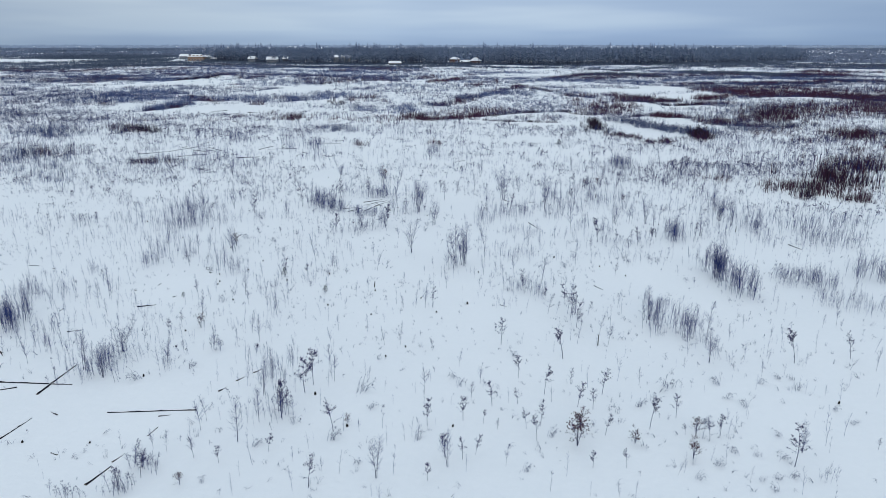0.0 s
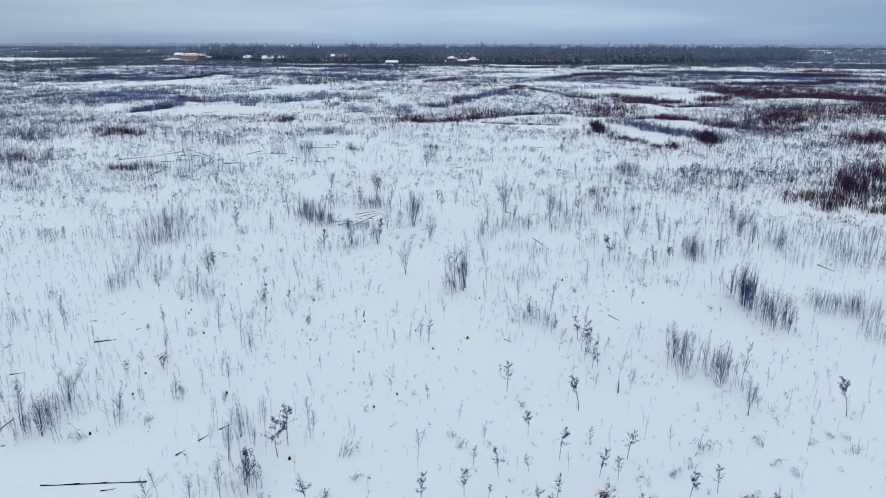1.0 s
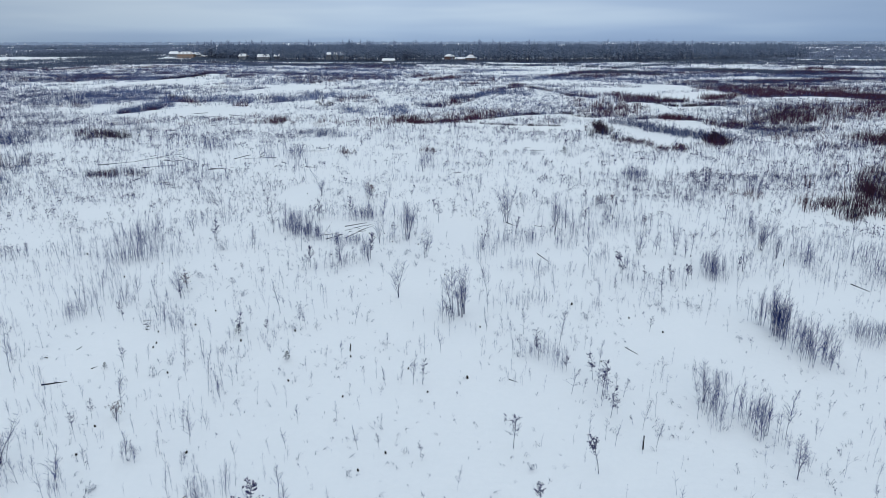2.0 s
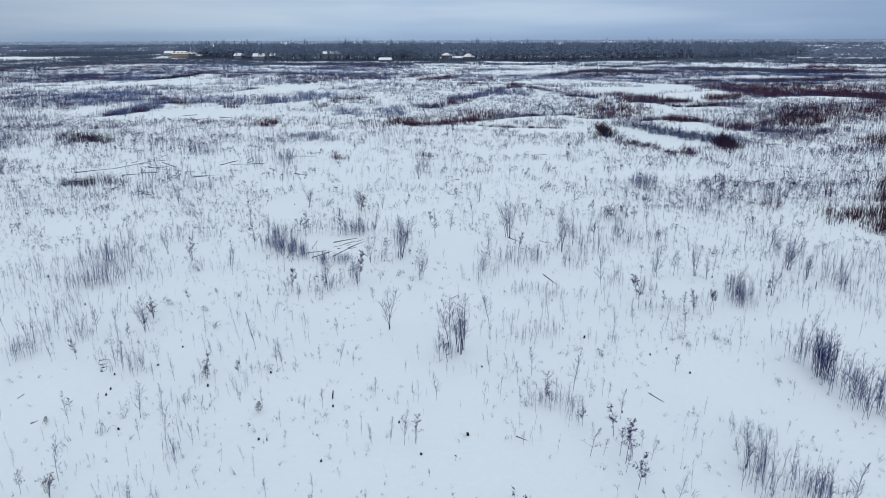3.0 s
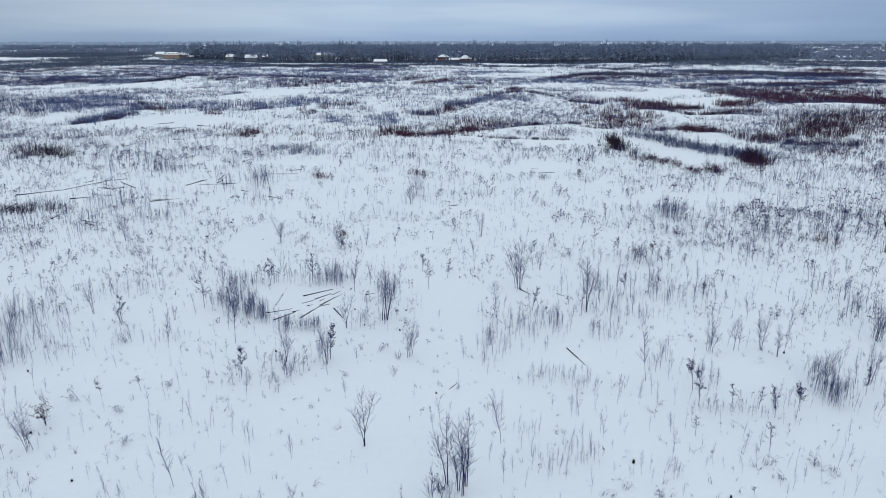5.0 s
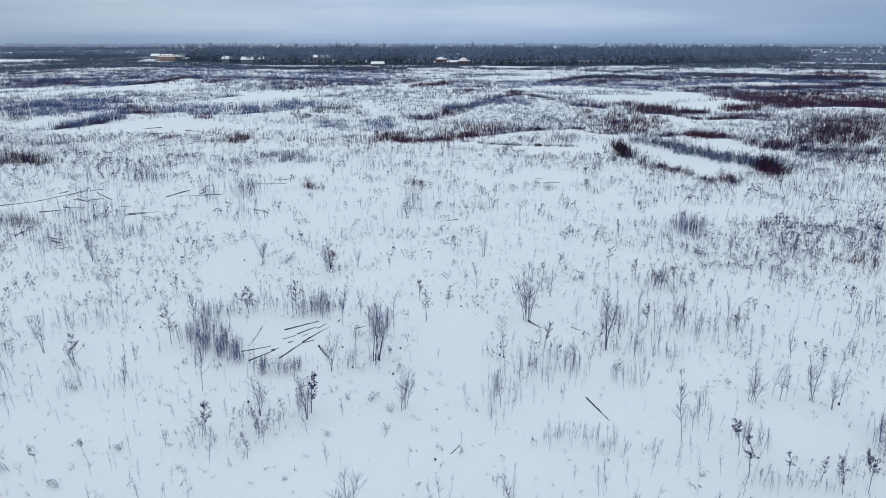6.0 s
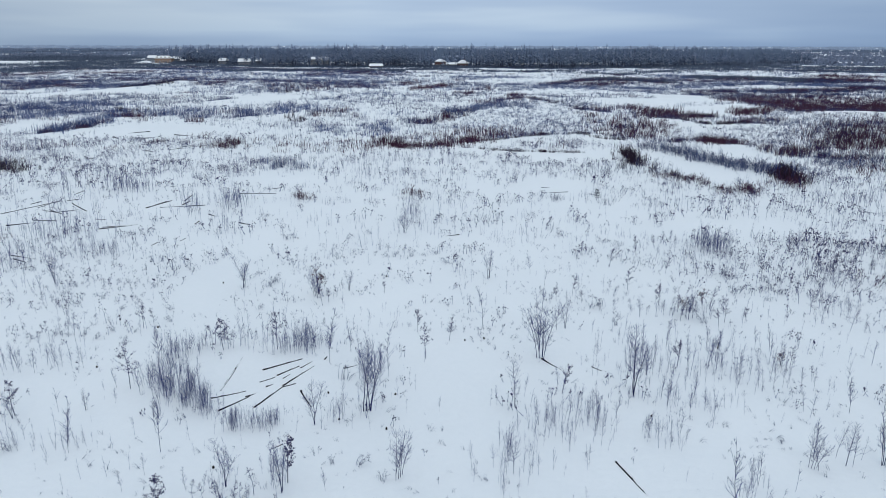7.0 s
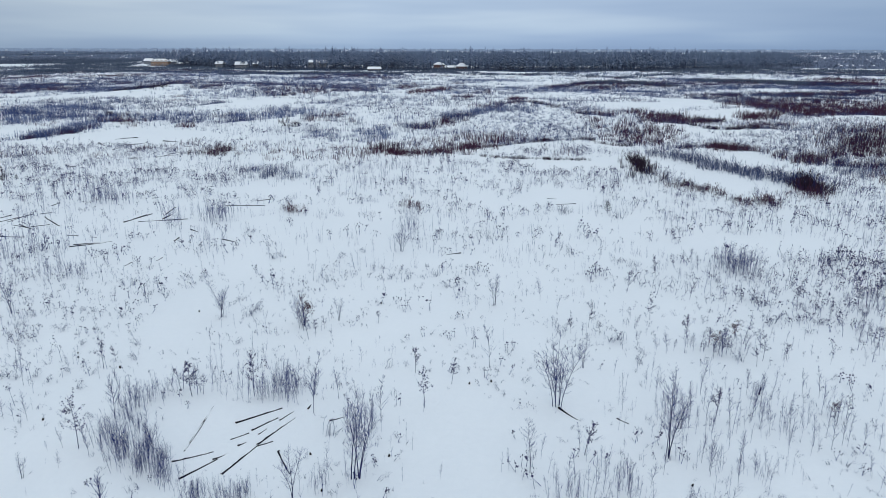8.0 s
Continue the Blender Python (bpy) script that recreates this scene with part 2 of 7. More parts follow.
# ---- plant shapes: vertices and triangles, one unit high ----
class Shape:
    def __init__(self):
        self.v, self.f = [], []

    def tube(self, pts, radii, sides=3):
        base = len(self.v)
        for p, r in zip(pts[:-1], radii):
            for k in range(sides):
                a = 2 * math.pi * k / sides
                self.v.append((p[0] + r * math.cos(a), p[1] + r * math.sin(a), p[2]))
        for j in range(len(pts) - 2):
            for k in range(sides):
                a, b = base + j * sides + k, base + j * sides + (k + 1) % sides
                self.f += [(a, b, b + sides), (a, b + sides, a + sides)]
        tip = len(self.v)
        self.v.append(tuple(pts[-1]))
        last = base + (len(pts) - 2) * sides
        for k in range(sides):
            self.f.append((last + k, last + (k + 1) % sides, tip))

    def spike(self, p, d, r):
        """A tapering twig from p along d."""
        d = np.asarray(d)
        side = np.cross(d, (0.3, 0.2, 1.0))
        side = side / (np.linalg.norm(side) + 1e-9) * r
        other = np.cross(d, side)
        other = other / (np.linalg.norm(other) + 1e-9) * r
        b = len(self.v)
        self.v += [tuple(p + side), tuple(p - side), tuple(p + other), tuple(p - other), tuple(p + d)]
        self.f += [(b, b + 1, b + 4), (b + 2, b + 3, b + 4)]

    def sliver(self, p, d, r, turn):
        """A thin far-off stem from p along d: one tapering face."""
        b = len(self.v)
        side = np.array([math.cos(turn) * r, math.sin(turn) * r, 0])
        self.v += [tuple(p + side), tuple(p - side), tuple(p + d)]
        self.f.append((b, b + 1, b + 2))

    def cone(self, p, d, r, sides=4):
        b, turn = len(self.v), p[0] * 7
        self.v += [(p[0] + r * math.cos(turn + 6.283 * k / sides), p[1] + r * math.sin(turn + 6.283 * k / sides), p[2]) for k in range(sides)] + [tuple(p + d)]
        self.f += [(b + k, b + (k + 1) % sides, b + sides) for k in range(sides)]

    def leaf(self, p, size, rng):
        u, w = rng.normal(size=3), rng.normal(size=3)
        u = u / np.linalg.norm(u) * size
        w = np.cross(u, w)
        w = w / (np.linalg.norm(w) + 1e-9) * size * 0.45
        b = len(self.v)
        self.v += [tuple(p - u * 0.6), tuple(p + w), tuple(p + u * 0.6 + 0.15 * w), tuple(p - w)]
        self.f += [(b, b + 1, b + 2), (b, b + 2, b + 3)]

    def spray(self, p, d, half, rng):
        """A twig spray: a slim four-sided spindle along d."""
        w = np.cross(d, rng.normal(size=3))
        w = w / (np.linalg.norm(w) + 1e-9) * half
        b = len(self.v)
        self.v += [tuple(p - 0.4 * d), tuple(p + w), tuple(p + 0.6 * d), tuple(p - w)]
        self.f += [(b, b + 1, b + 2), (b, b + 2, b + 3)]

    def arrays(self):
        return np.array(self.v, float).reshape(-1, 3), np.array(self.f, int).reshape(-1, 3)


def stem_line(rng, height, lean, wobble, n=5, base=(0, 0)):
    pts, az = [], rng.uniform(0, 6.28)
    sway = rng.normal(0, wobble, (n, 2)).cumsum(0)
    for k in range(n):
        u = k / (n - 1)
        out = lean * (0.6 * u + 0.9 * u * u)
        pts.append(np.array([base[0] + out * math.cos(az) + sway[k][0] * u, base[1] + out * math.sin(az) + sway[k][1] * u, u * height]))
    pts[0][2] = -0.04
    return pts


def along(pts, u):
    k = min(int(u * (len(pts) - 1)), len(pts) - 2)
    w = u * (len(pts) - 1) - k
    return pts[k] * (1 - w) + pts[k + 1] * w


def grow_twigs(shape, rng, pts, count, low, reach, thick, subs, rise=(0.7, 1.25), tips=None):
    for _ in range(count):
        u = low + (0.97 - low) * rng.uniform() ** 0.85
        p, a, e = along(pts, u), rng.uniform(0, 6.28), rng.uniform(*rise)
        ln = reach * (1.12 - u) * rng.uniform(0.6, 1.25) + 0.03
        d = np.array([math.cos(a) * math.cos(e), math.sin(a) * math.cos(e), math.sin(e)]) * ln
        shape.spike(p, d, thick)
        if tips is not None:
            tips.append(p + d)
        for _ in range(subs):
            w, a2 = rng.uniform(0.3, 0.85), a + rng.normal(0, 0.7)
            e2 = e + rng.normal(0.1, 0.35)
            d2 = np.array([math.cos(a2) * math.cos(e2), math.sin(a2) * math.cos(e2), math.sin(e2)]) * ln * 0.5
            shape.spike(p + d * w, d2, thick * 0.62)
            if tips is not None and rng.uniform() < 0.5:
                tips.append(p + d * w + d2)


def sapling_shape(seed, twigs=22, subs=1, thick=0.0031, segs=5):
    rng = np.random.default_rng(seed)
    trunk, crown = Shape(), Shape()
    pts = stem_line(rng, 1.0, abs(rng.normal(0, 0.075)), 0.026, segs)
    trunk.tube(pts, np.linspace(thick * 1.35, thick * 0.6, len(pts)))
    grow_twigs(crown, rng, pts, twigs, 0.22, 0.29, thick * 1.0, subs, (0.65, 1.3))
    return {"trunk": trunk, "crown": crown}


def birch_shape(seed, stems, twigs=30, spread=0.22):
    """A young birch, one or more curved stems that carry steep slender branches and a haze of fine twigs."""
    rng = np.random.default_rng(seed)
    trunk, crown = Shape(), Shape()
    for k in range(stems):
        h = 1.0 if k == 0 else rng.uniform(0.62, 0.98)
        b = rng.normal(0, 0.016 * stems**0.5, 2)
        pts = stem_line(rng, h, rng.uniform(0.02, spread * 0.75) if stems > 1 else rng.uniform(0.0, 0.08), 0.010, 8, b)
        trunk.tube(pts, np.linspace(0.0078 if stems < 4 else 0.0052, 0.0015, len(pts)), 5)
        for _ in range(twigs):
            u = 0.20 + 0.78 * rng.uniform() ** 0.75
            p, a, e = along(pts, u), rng.uniform(0, 6.28), rng.uniform(0.62, 1.18)
            ln = (0.035 + 0.155 * math.sin(math.pi * (0.12 + 0.80 * u)) ** 0.8) * rng.uniform(0.55, 1.25)
            way = np.array([math.cos(a), math.sin(a), 0])
            # two pieces that curve upwards, so that no branch is a straight spike
            d1 = (way * math.cos(e - 0.25) + (0, 0, math.sin(e - 0.25))) * ln * 0.55
            d2 = (way * math.cos(e + 0.2) + (0, 0, math.sin(e + 0.2))) * ln * 0.6
            crown.spike(p, d1 * 1.15, 0.0021)
            crown.spike(p + d1, d2, 0.0014)
            for _ in range(6):
                w, a2, e2 = rng.uniform(0.2, 1.0), a + rng.normal(0, 0.7), e + rng.normal(0.0, 0.35)
                foot = p + d1 * min(1.0, w * 1.8) + d2 * max(0.0, w * 1.8 - 1.0)
                crown.spike(foot, np.array([math.cos(a2) * math.cos(e2), math.sin(a2) * math.cos(e2), math.sin(e2)]) * ln * rng.uniform(0.25, 0.5), 0.0011)
    return {"trunk": trunk, "crown": crown}


def leafy_shape(seed, leaves=21, size=0.030, bushy=0.34):
    """A slim sapling whose withered leaves hang in ragged clumps along some of its twigs."""
    rng = np.random.default_rng(seed)
    trunk, crown, leaf = Shape(), Shape(), Shape()
    pts = stem_line(rng, 0.95, rng.uniform(0.02, 0.14), 0.025)
    trunk.tube(pts, np.linspace(0.0085, 0.003, len(pts)), 4)
    bare = rng.uniform(0, 6.28)
    for _ in range(19):
        u, a, e = 0.28 + 0.7 * rng.uniform() ** 0.8, rng.uniform(0, 6.28), rng.uniform(0.45, 1.15)
        p, ln = along(pts, u), bushy * (1.15 - u) * rng.uniform(0.6, 1.3) + 0.045
        d = np.array([math.cos(a) * math.cos(e), math.sin(a) * math.cos(e), math.sin(e)]) * ln
        crown.spike(p, d, 0.0030)
        for _ in range(2):
            crown.spike(p + d * rng.uniform(0.3, 0.8), (d / ln + rng.normal(0, 0.45, 3)) * ln * 0.4, 0.0020)
        if math.cos(a - bare) > 0.75 or rng.uniform() < 0.1:
            continue
        for _ in range(rng.integers(leaves // 3, leaves + 1)):
            q = p + d * rng.uniform(0.2, 1.1) + rng.normal(0, 0.018, 3) - (0, 0, rng.uniform(0, 0.03))
            leaf.leaf(q, size * rng.uniform(0.5, 1.35), rng)
    return {"trunk": trunk, "crown": crown, "foliage": leaf}


def sprig_shape(seed, leaves=13, size=0.10, shoots=6):
    """A low seedling that keeps a dark tuft of dead leaves."""
    rng = np.random.default_rng(seed)
    crown, leaf, tips = Shape(), Shape(), []
    lean = rng.normal(0, 0.22, 2)
    crown.spike(np.array([0, 0, -0.05]), np.array([lean[0], lean[1], 1.0]), 0.016)
    pts = [np.array([lean[0] * u, lean[1] * u, u]) for u in (0, 0.5, 1.0)]
    grow_twigs(crown, rng, pts, shoots, 0.3, 0.5, 0.012, 0, (0.2, 1.1), tips)
    for k in range(leaves):
        leaf.leaf(tips[k % len(tips)] * (1 - 0.25 * rng.uniform()) + rng.normal(0, 0.055, 3), size * rng.uniform(0.6, 1.4), rng)
    return {"crown": crown, "foliage": leaf}


def tuftlet_shape(seed, leaves=10, size=0.105):
    """A small seedling bush: a few shoots and one or two compact ragged tufts of dead leaves."""
    rng = np.random.default_rng(seed)
    crown, leaf = Shape(), Shape()
    heads = [np.array([rng.normal(0, 0.20), rng.normal(0, 0.20), rng.uniform(0.5, 0.85)]) for _ in range(1 + seed % 2)]
    for k in range(2):
        foot = np.array([rng.normal(0, 0.10), rng.normal(0, 0.10), -0.05])
        crown.spike(foot, heads[k % len(heads)] * (1.1, 1.1, 1.15) + rng.normal(0, 0.12, 3) - foot, 0.020)
    for k in range(leaves):
        leaf.leaf(heads[k % len(heads)] + rng.normal(0, 1, 3) * (0.15, 0.15, 0.13), size * rng.uniform(0.6, 1.4), rng)
    return {"crown": crown, "foliage": leaf}


def crested_shape(seed):
    """A slim seedling tree far off: a bare stem, a few rising twigs and withered leaves in its upper half."""
    rng = np.random.default_rng(seed)
    crown, leaf = Shape(), Shape()
    lean = rng.normal(0, 0.06, 2)
    crown.spike(np.array([0, 0, -0.03]), np.array([lean[0], lean[1], 1.0]), 0.009)
    for _ in range(4):
        u, a = rng.uniform(0.35, 0.85), rng.uniform(0, 6.28)
        p, d = np.array([lean[0] * u, lean[1] * u, u]), np.array([math.cos(a) * 0.18, math.sin(a) * 0.18, 0.16])
        crown.spike(p, d, 0.006)
        for _ in range(2):
            leaf.leaf(p + d * rng.uniform(0.6, 1.1) + rng.normal(0, 0.03, 3), 0.055 * rng.uniform(0.6, 1.4), rng)
    return {"crown": crown, "foliage": leaf}


def wisp_shape(seed):
    """The tips of a buried seedling, bent over to one side."""
    rng = np.random.default_rng(seed)
    crown, bend = Shape(), rng.uniform(0, 6.28)
    for _ in range(4):
        a, h = bend + rng.normal(0, 0.6), rng.uniform(0.4, 0.9)
        foot, way = rng.normal(0, 0.14, 3) * (1, 1, 0), np.array([math.cos(a), math.sin(a), 0])
        crown.spike(foot, way * 0.35 + (0, 0, h), 0.020)
        crown.sliver(foot + way * 0.30 + (0, 0, h * 0.86), way * rng.uniform(0.4, 0.8) + (0, 0, rng.uniform(-0.3, 0.1)), 0.013, a + 1.57)
    return {"crown": crown}


def oak_shape(seed):
    """A bushy oak sapling: a few spreading stems under a broad ragged crown of dead leaves."""
    rng = np.random.default_rng(seed)
    trunk, crown, leaf = Shape(), Shape(), Shape()
    for k in range(4):
        pts = stem_line(rng, rng.uniform(0.6, 0.97), rng.uniform(0.02, 0.17), 0.02)
        trunk.tube(pts, np.linspace(0.010, 0.003, len(pts)), 4)
        for _ in range(9):
            u, a, e = rng.uniform(0.2, 0.98), rng.uniform(0, 6.28), rng.uniform(0.2, 1.1)
            p, ln = along(pts, u), 0.32 * (1.25 - u) * rng.uniform(0.6, 1.3) + 0.05
            d = np.array([math.cos(a) * math.cos(e), math.sin(a) * math.cos(e), math.sin(e)]) * ln
            crown.spike(p, d, 0.0035)
            if u > 0.25:
                for _ in range(rng.integers(5, 13)):
                    leaf.leaf(p + d * rng.uniform(0.4, 1.15) + rng.normal(0, 0.025, 3), 0.036 * rng.uniform(0.6, 1.35), rng)
    return {"trunk": trunk, "crown": crown, "foliage": leaf}


def shrub_shape(seed):
    """A tuft of slender shoots pressed over to one side by snow, with a few withered leaves."""
    rng = np.random.default_rng(seed)
    stems, leaf, bend = Shape(), Shape(), rng.uniform(0, 6.28)
    for _ in range(13):
        a, r, top = bend + rng.normal(0, 0.55), rng.uniform(0.35, 1.05), rng.uniform(0.3, 0.85)
        foot, way = rng.normal(0, 0.16, 3) * (1, 1, 0), np.array([math.cos(a), math.sin(a), 0])
        arc = [foot + way * r * u + (0, 0, top * math.sin(math.pi * (0.04 + 0.76 * u))) for u in (0, 0.28, 0.62, 1.0)]
        arc[0] = foot - (0, 0, 0.08)
        stems.tube(arc, (0.011, 0.009, 0.006))
        for _ in range(3):
            stems.spike(arc[2], way * 0.16 + rng.normal(0, 0.10, 3), 0.006)
        if rng.uniform() < 0.45:
            for _ in range(4):
                leaf.leaf(arc[2] + way * 0.1 + rng.normal(0, 0.05, 3), 0.05 * rng.uniform(0.5, 1.4), rng)
    return {"brushwood": stems, "foliage": leaf}


def young_pine_shape(seed):
    rng = np.random.default_rng(seed)
    trunk, crown = Shape(), Shape()
    pts = stem_line(rng, 0.95, 0.04, 0.008)
    trunk.tube(pts, np.linspace(0.018, 0.006, len(pts)), 5)
    for u in (0.25, 0.42, 0.58, 0.73, 0.86, 0.97):
        for k in range(6 if u < 0.9 else 4):
            a, e, ln = k * 1.05 + rng.uniform(0, 0.6), rng.uniform(0.1, 0.6), 0.36 * (1.12 - u) + 0.06
            p = along(pts, u)
            d = np.array([math.cos(a) * math.cos(e), math.sin(a) * math.cos(e), math.sin(e)]) * ln
            trunk.spike(p, d, 0.007)
            for w in (0.45, 0.7, 0.95):
                for _ in range(9):
                    n = rng.normal(0, 1, 3) + d / ln * 1.2
                    crown.spike(p + d * w, n / np.linalg.norm(n) * 0.08, 0.0055)
    return {"trunk": trunk, "crown": crown}


def brush_shape(seed, stems, spread, subs=2, thick=0.009, splay=0.18):
    """A tuft of upright shoots from one root."""
    rng = np.random.default_rng(seed)
    tuft = Shape()
    for _ in range(stems):
        a, r, h = rng.uniform(0, 6.28), spread * rng.uniform(0, 1) ** 0.5, rng.uniform(0.55, 1.0)
        p = np.array([r * math.cos(a), r * math.sin(a), -0.05])
        d = np.array([rng.normal(0, splay), rng.normal(0, splay), h])
        tuft.spike(p, d, thick)
        for _ in range(subs):
            w = rng.uniform(0.25, 0.8)
            tuft.spike(p + d * w, np.array([rng.normal(0, 0.2), rng.normal(0, 0.2), 0.3]) * h, thick * 0.7)
    return {"stems": tuft}


def reed_shape(seed, stems, spread, thick, splay=0.06):
    """A far tuft of slim upright shoots, a third of them short."""
    rng = np.random.default_rng(seed)
    tuft = Shape()
    for k in range(stems):
        a, r = rng.uniform(0, 6.28), spread * rng.uniform() ** 0.5
        h = rng.uniform(0.55, 1.0) if k % 3 else rng.uniform(0.2, 0.5)
        foot, rise = np.array([r * math.cos(a), r * math.sin(a), -0.05]), np.array([rng.normal(0, splay), rng.normal(0, splay), h])
        tuft.sliver(foot, rise, thick * rng.uniform(0.7, 1.3), k * 1.1 + rng.uniform())
        if k % 3 == 1:
            # a side shoot
            tuft.sliver(foot + rise * rng.uniform(0.35, 0.65), np.array([rng.normal(0, 0.16), rng.normal(0, 0.16), 0.38]) * h, thick * 0.8, rng.uniform(0, 3.1))
    return {"stems": tuft}


def bushlet_shape(seed, sprays, wide, size, stems=1, thick=0.008, low=0.3):
    """A small leafless bush far off: thin stems that carry ragged sprays of twigs. wide: half its width."""
    rng = np.random.default_rng(seed)
    tuft = Shape()
    for k in range(stems):
        foot = np.array([rng.normal(0, wide * 0.6), rng.normal(0, wide * 0.6), -0.05])
        h = 1.0 if k == 0 else rng.uniform(0.5, 0.95)
        tuft.spike(foot, np.array([rng.normal(0, 0.06), rng.normal(0, 0.06), h]), thick)
        for _ in range(sprays):
            u, a = rng.uniform(low, 0.92), rng.uniform(0, 6.28)
            r = wide * (1.15 - u) * rng.uniform(0.1, 1.0)
            p = foot + np.array([r * math.cos(a), r * math.sin(a), u * h])
            d = np.array([0.22 * math.cos(a) + rng.normal(0, 0.14), 0.22 * math.sin(a) + rng.normal(0, 0.14), rng.uniform(0.4, 1.0)])
            tuft.spray(p, d / np.linalg.norm(d) * size * rng.uniform(0.8, 1.7), size * rng.uniform(0.06, 0.105), rng)
    return {"stems": tuft}


def forest_pine_shape(seed, branches=46, bare=0.42, broad=1.0):
    """A slim pine in a stand: bare trunk below, a narrow ragged crown above."""
    rng = np.random.default_rng(seed)
    trunk, crown = Shape(), Shape()
    pts = stem_line(rng, 0.97, 0.01, 0.004, 4)
    trunk.tube(pts, np.linspace(0.011, 0.004, 4), 4)
    for k in range(branches):
        u = bare + (0.98 - bare) * (k / branches) ** 0.9
        a = k * 2.4 + rng.uniform(-0.4, 0.4)
        full = math.sin(min(1.0, (u - bare) / 0.16 + 0.3) * 1.57)
        ln = (0.108 * (1.03 - u) / (1 - bare) * 1.15 + 0.018) * full * broad * rng.uniform(0.65, 1.25)
        p = along(pts, u)
        e = rng.uniform(-0.95, -0.15)
        d = np.array([math.cos(a) * math.cos(e), math.sin(a) * math.cos(e), math.sin(e)]) * ln
        side = np.array([-math.sin(a), math.cos(a), 0]) * ln * rng.uniform(0.32, 0.5)
        b = len(crown.v)
        crown.v += [tuple(p + (0, 0, 0.016)), tuple(p + 0.62 * d + side), tuple(p + d), tuple(p + 0.62 * d - side), tuple(p + 0.5 * d + (0, 0, 0.022))]
        crown.f += [(b, b + 4, b + 1), (b + 1, b + 4, b + 2), (b + 2, b + 4, b + 3), (b + 3, b + 4, b), (b, b + 1, b + 2), (b, b + 2, b + 3)]
    return {"trunk": trunk, "crown": crown}


def merged(name, shapes, mats, rows):
    """One mesh of many plants. rows: x, y, size, turn, lean in x, lean in y, which shape."""
    rows = np.asarray(rows, float)
    z = lie(rows[:, 0], rows[:, 1])
    VV, FF, MM, off = [], [], [], 0
    for k, sh in enumerate(shapes):
        sel = rows[:, 6].astype(int) == k
        r, zz = rows[sel], z[sel]
        if not len(r):
            continue
        for key, s in sh.items():
            V, F = s.arrays()
            c, q = np.cos(r[:, 3])[:, None], np.sin(r[:, 3])[:, None]
            px, py, pz = c * V[:, 0] - q * V[:, 1], q * V[:, 0] + c * V[:, 1], np.repeat(V[None, :, 2], len(r), 0)
            P = np.stack([px + r[:, 4:5] * pz, py + r[:, 5:6] * pz, pz], -1) * r[:, 2][:, None, None]
            P += np.stack([r[:, 0], r[:, 1], zz], -1)[:, None, :]
            VV.append(P.reshape(-1, 3))
            FF.append((F[None] + (off + np.arange(len(r)) * len(V))[:, None, None]).reshape(-1, 3))
            MM.append(np.full(len(r) * len(F), mats[key][0]))
            off += len(r) * len(V)
    slots = {i: m for i, m in mats.values()}
    return mesh_of(name, np.concatenate(VV), np.concatenate(FF), [slots[i] for i in sorted(slots)], np.concatenate(MM))


def stuff(name, shapes, mats, rows, label, category):
    if len(rows):
        tagged(new(name, merged(name, shapes, mats, rows)), label, category, kind="stuff")


# ---- single plants, each a thing of its own ----
def part(name, mesh, parent, label=""):
    ob = new(name, mesh)
    ob.parent = parent
    return tagged(ob, label) if label else ob


def prototypes(name, shapes, mats, label, category, group):
    """One thing for each shape, parts as meshes under an Empty."""
    out = []
    for sh in shapes:
        root = tagged(new(name), label, category, group)
        root.empty_display_size = 0.2
        for key, s in sh.items():
            V, F = s.arrays()
            part(key, mesh_of(key, V, F, [mats[key]]), root)
        out.append(root)
    return out


def leaning(x, y, z, size, turn, lx, ly):
    shear = Matrix.Identity(4)
    shear[0][2], shear[1][2] = lx, ly
    return Matrix.Translation((x, y, z)) @ shear @ pose(0, 0, 0, 0, 0, turn) @ Matrix.Scale(size, 4)


def plant_all(protos, rows, rng, lean=0.04, choose=None):
    used = set()
    for i, (x, y, h) in enumerate(rows):
        k = choose(i, h) if choose else int(rng.integers(len(protos)))
        m = leaning(x, y, float(lie(x, y)), h, rng.uniform(0, 360), rng.normal(0, lean), rng.normal(0, lean))
        if k in used:
            place_copy(protos[k], m)
        else:
            used.add(k)
            protos[k].matrix_basis = m
    return used


def place_copy(ob, m):
    c = copy_thing(ob, Matrix.Identity(4))
    c.matrix_basis = m
    return c

# ---- where things stand ----
BIRCHES_A = [(-3.3, 35.2, 2.5, 2), (-25, 46.7, 3, 2), (-23.1, 45.7, 2.7, 2), (-11.6, 43.6, 2.4, 2), (-11.5, 38.3, 2.7, 1), (-11.5, 45.9, 2.1, 2), (-10.9, 40.4, 2.1, 1), (0.4, 36.2, 2.2, 2), (19.9, 38.3, 1.9, 2), (-23.6, 49.6, 2.6, 7), (16.3, 57.1, 2.7, 3), (18.7, 49.5, 2.6, 2), (-18.3, 61.5, 2.3, 1), (0.3, 71.4, 4, 2), (0.9, 71, 3.4, 3), (1, 70.6, 3.3, 2), (1.3, 71.4, 4, 3), (-23.6, 74.3, 2.9, 5), (-4.5, 75, 3.4, 3), (-30, 94.2, 3, 2), (-26.7, 92.2, 1.9, 3), (-22.7, 93.3, 1.4, 3), (-11.5, 85.7, 2.7, 3)]
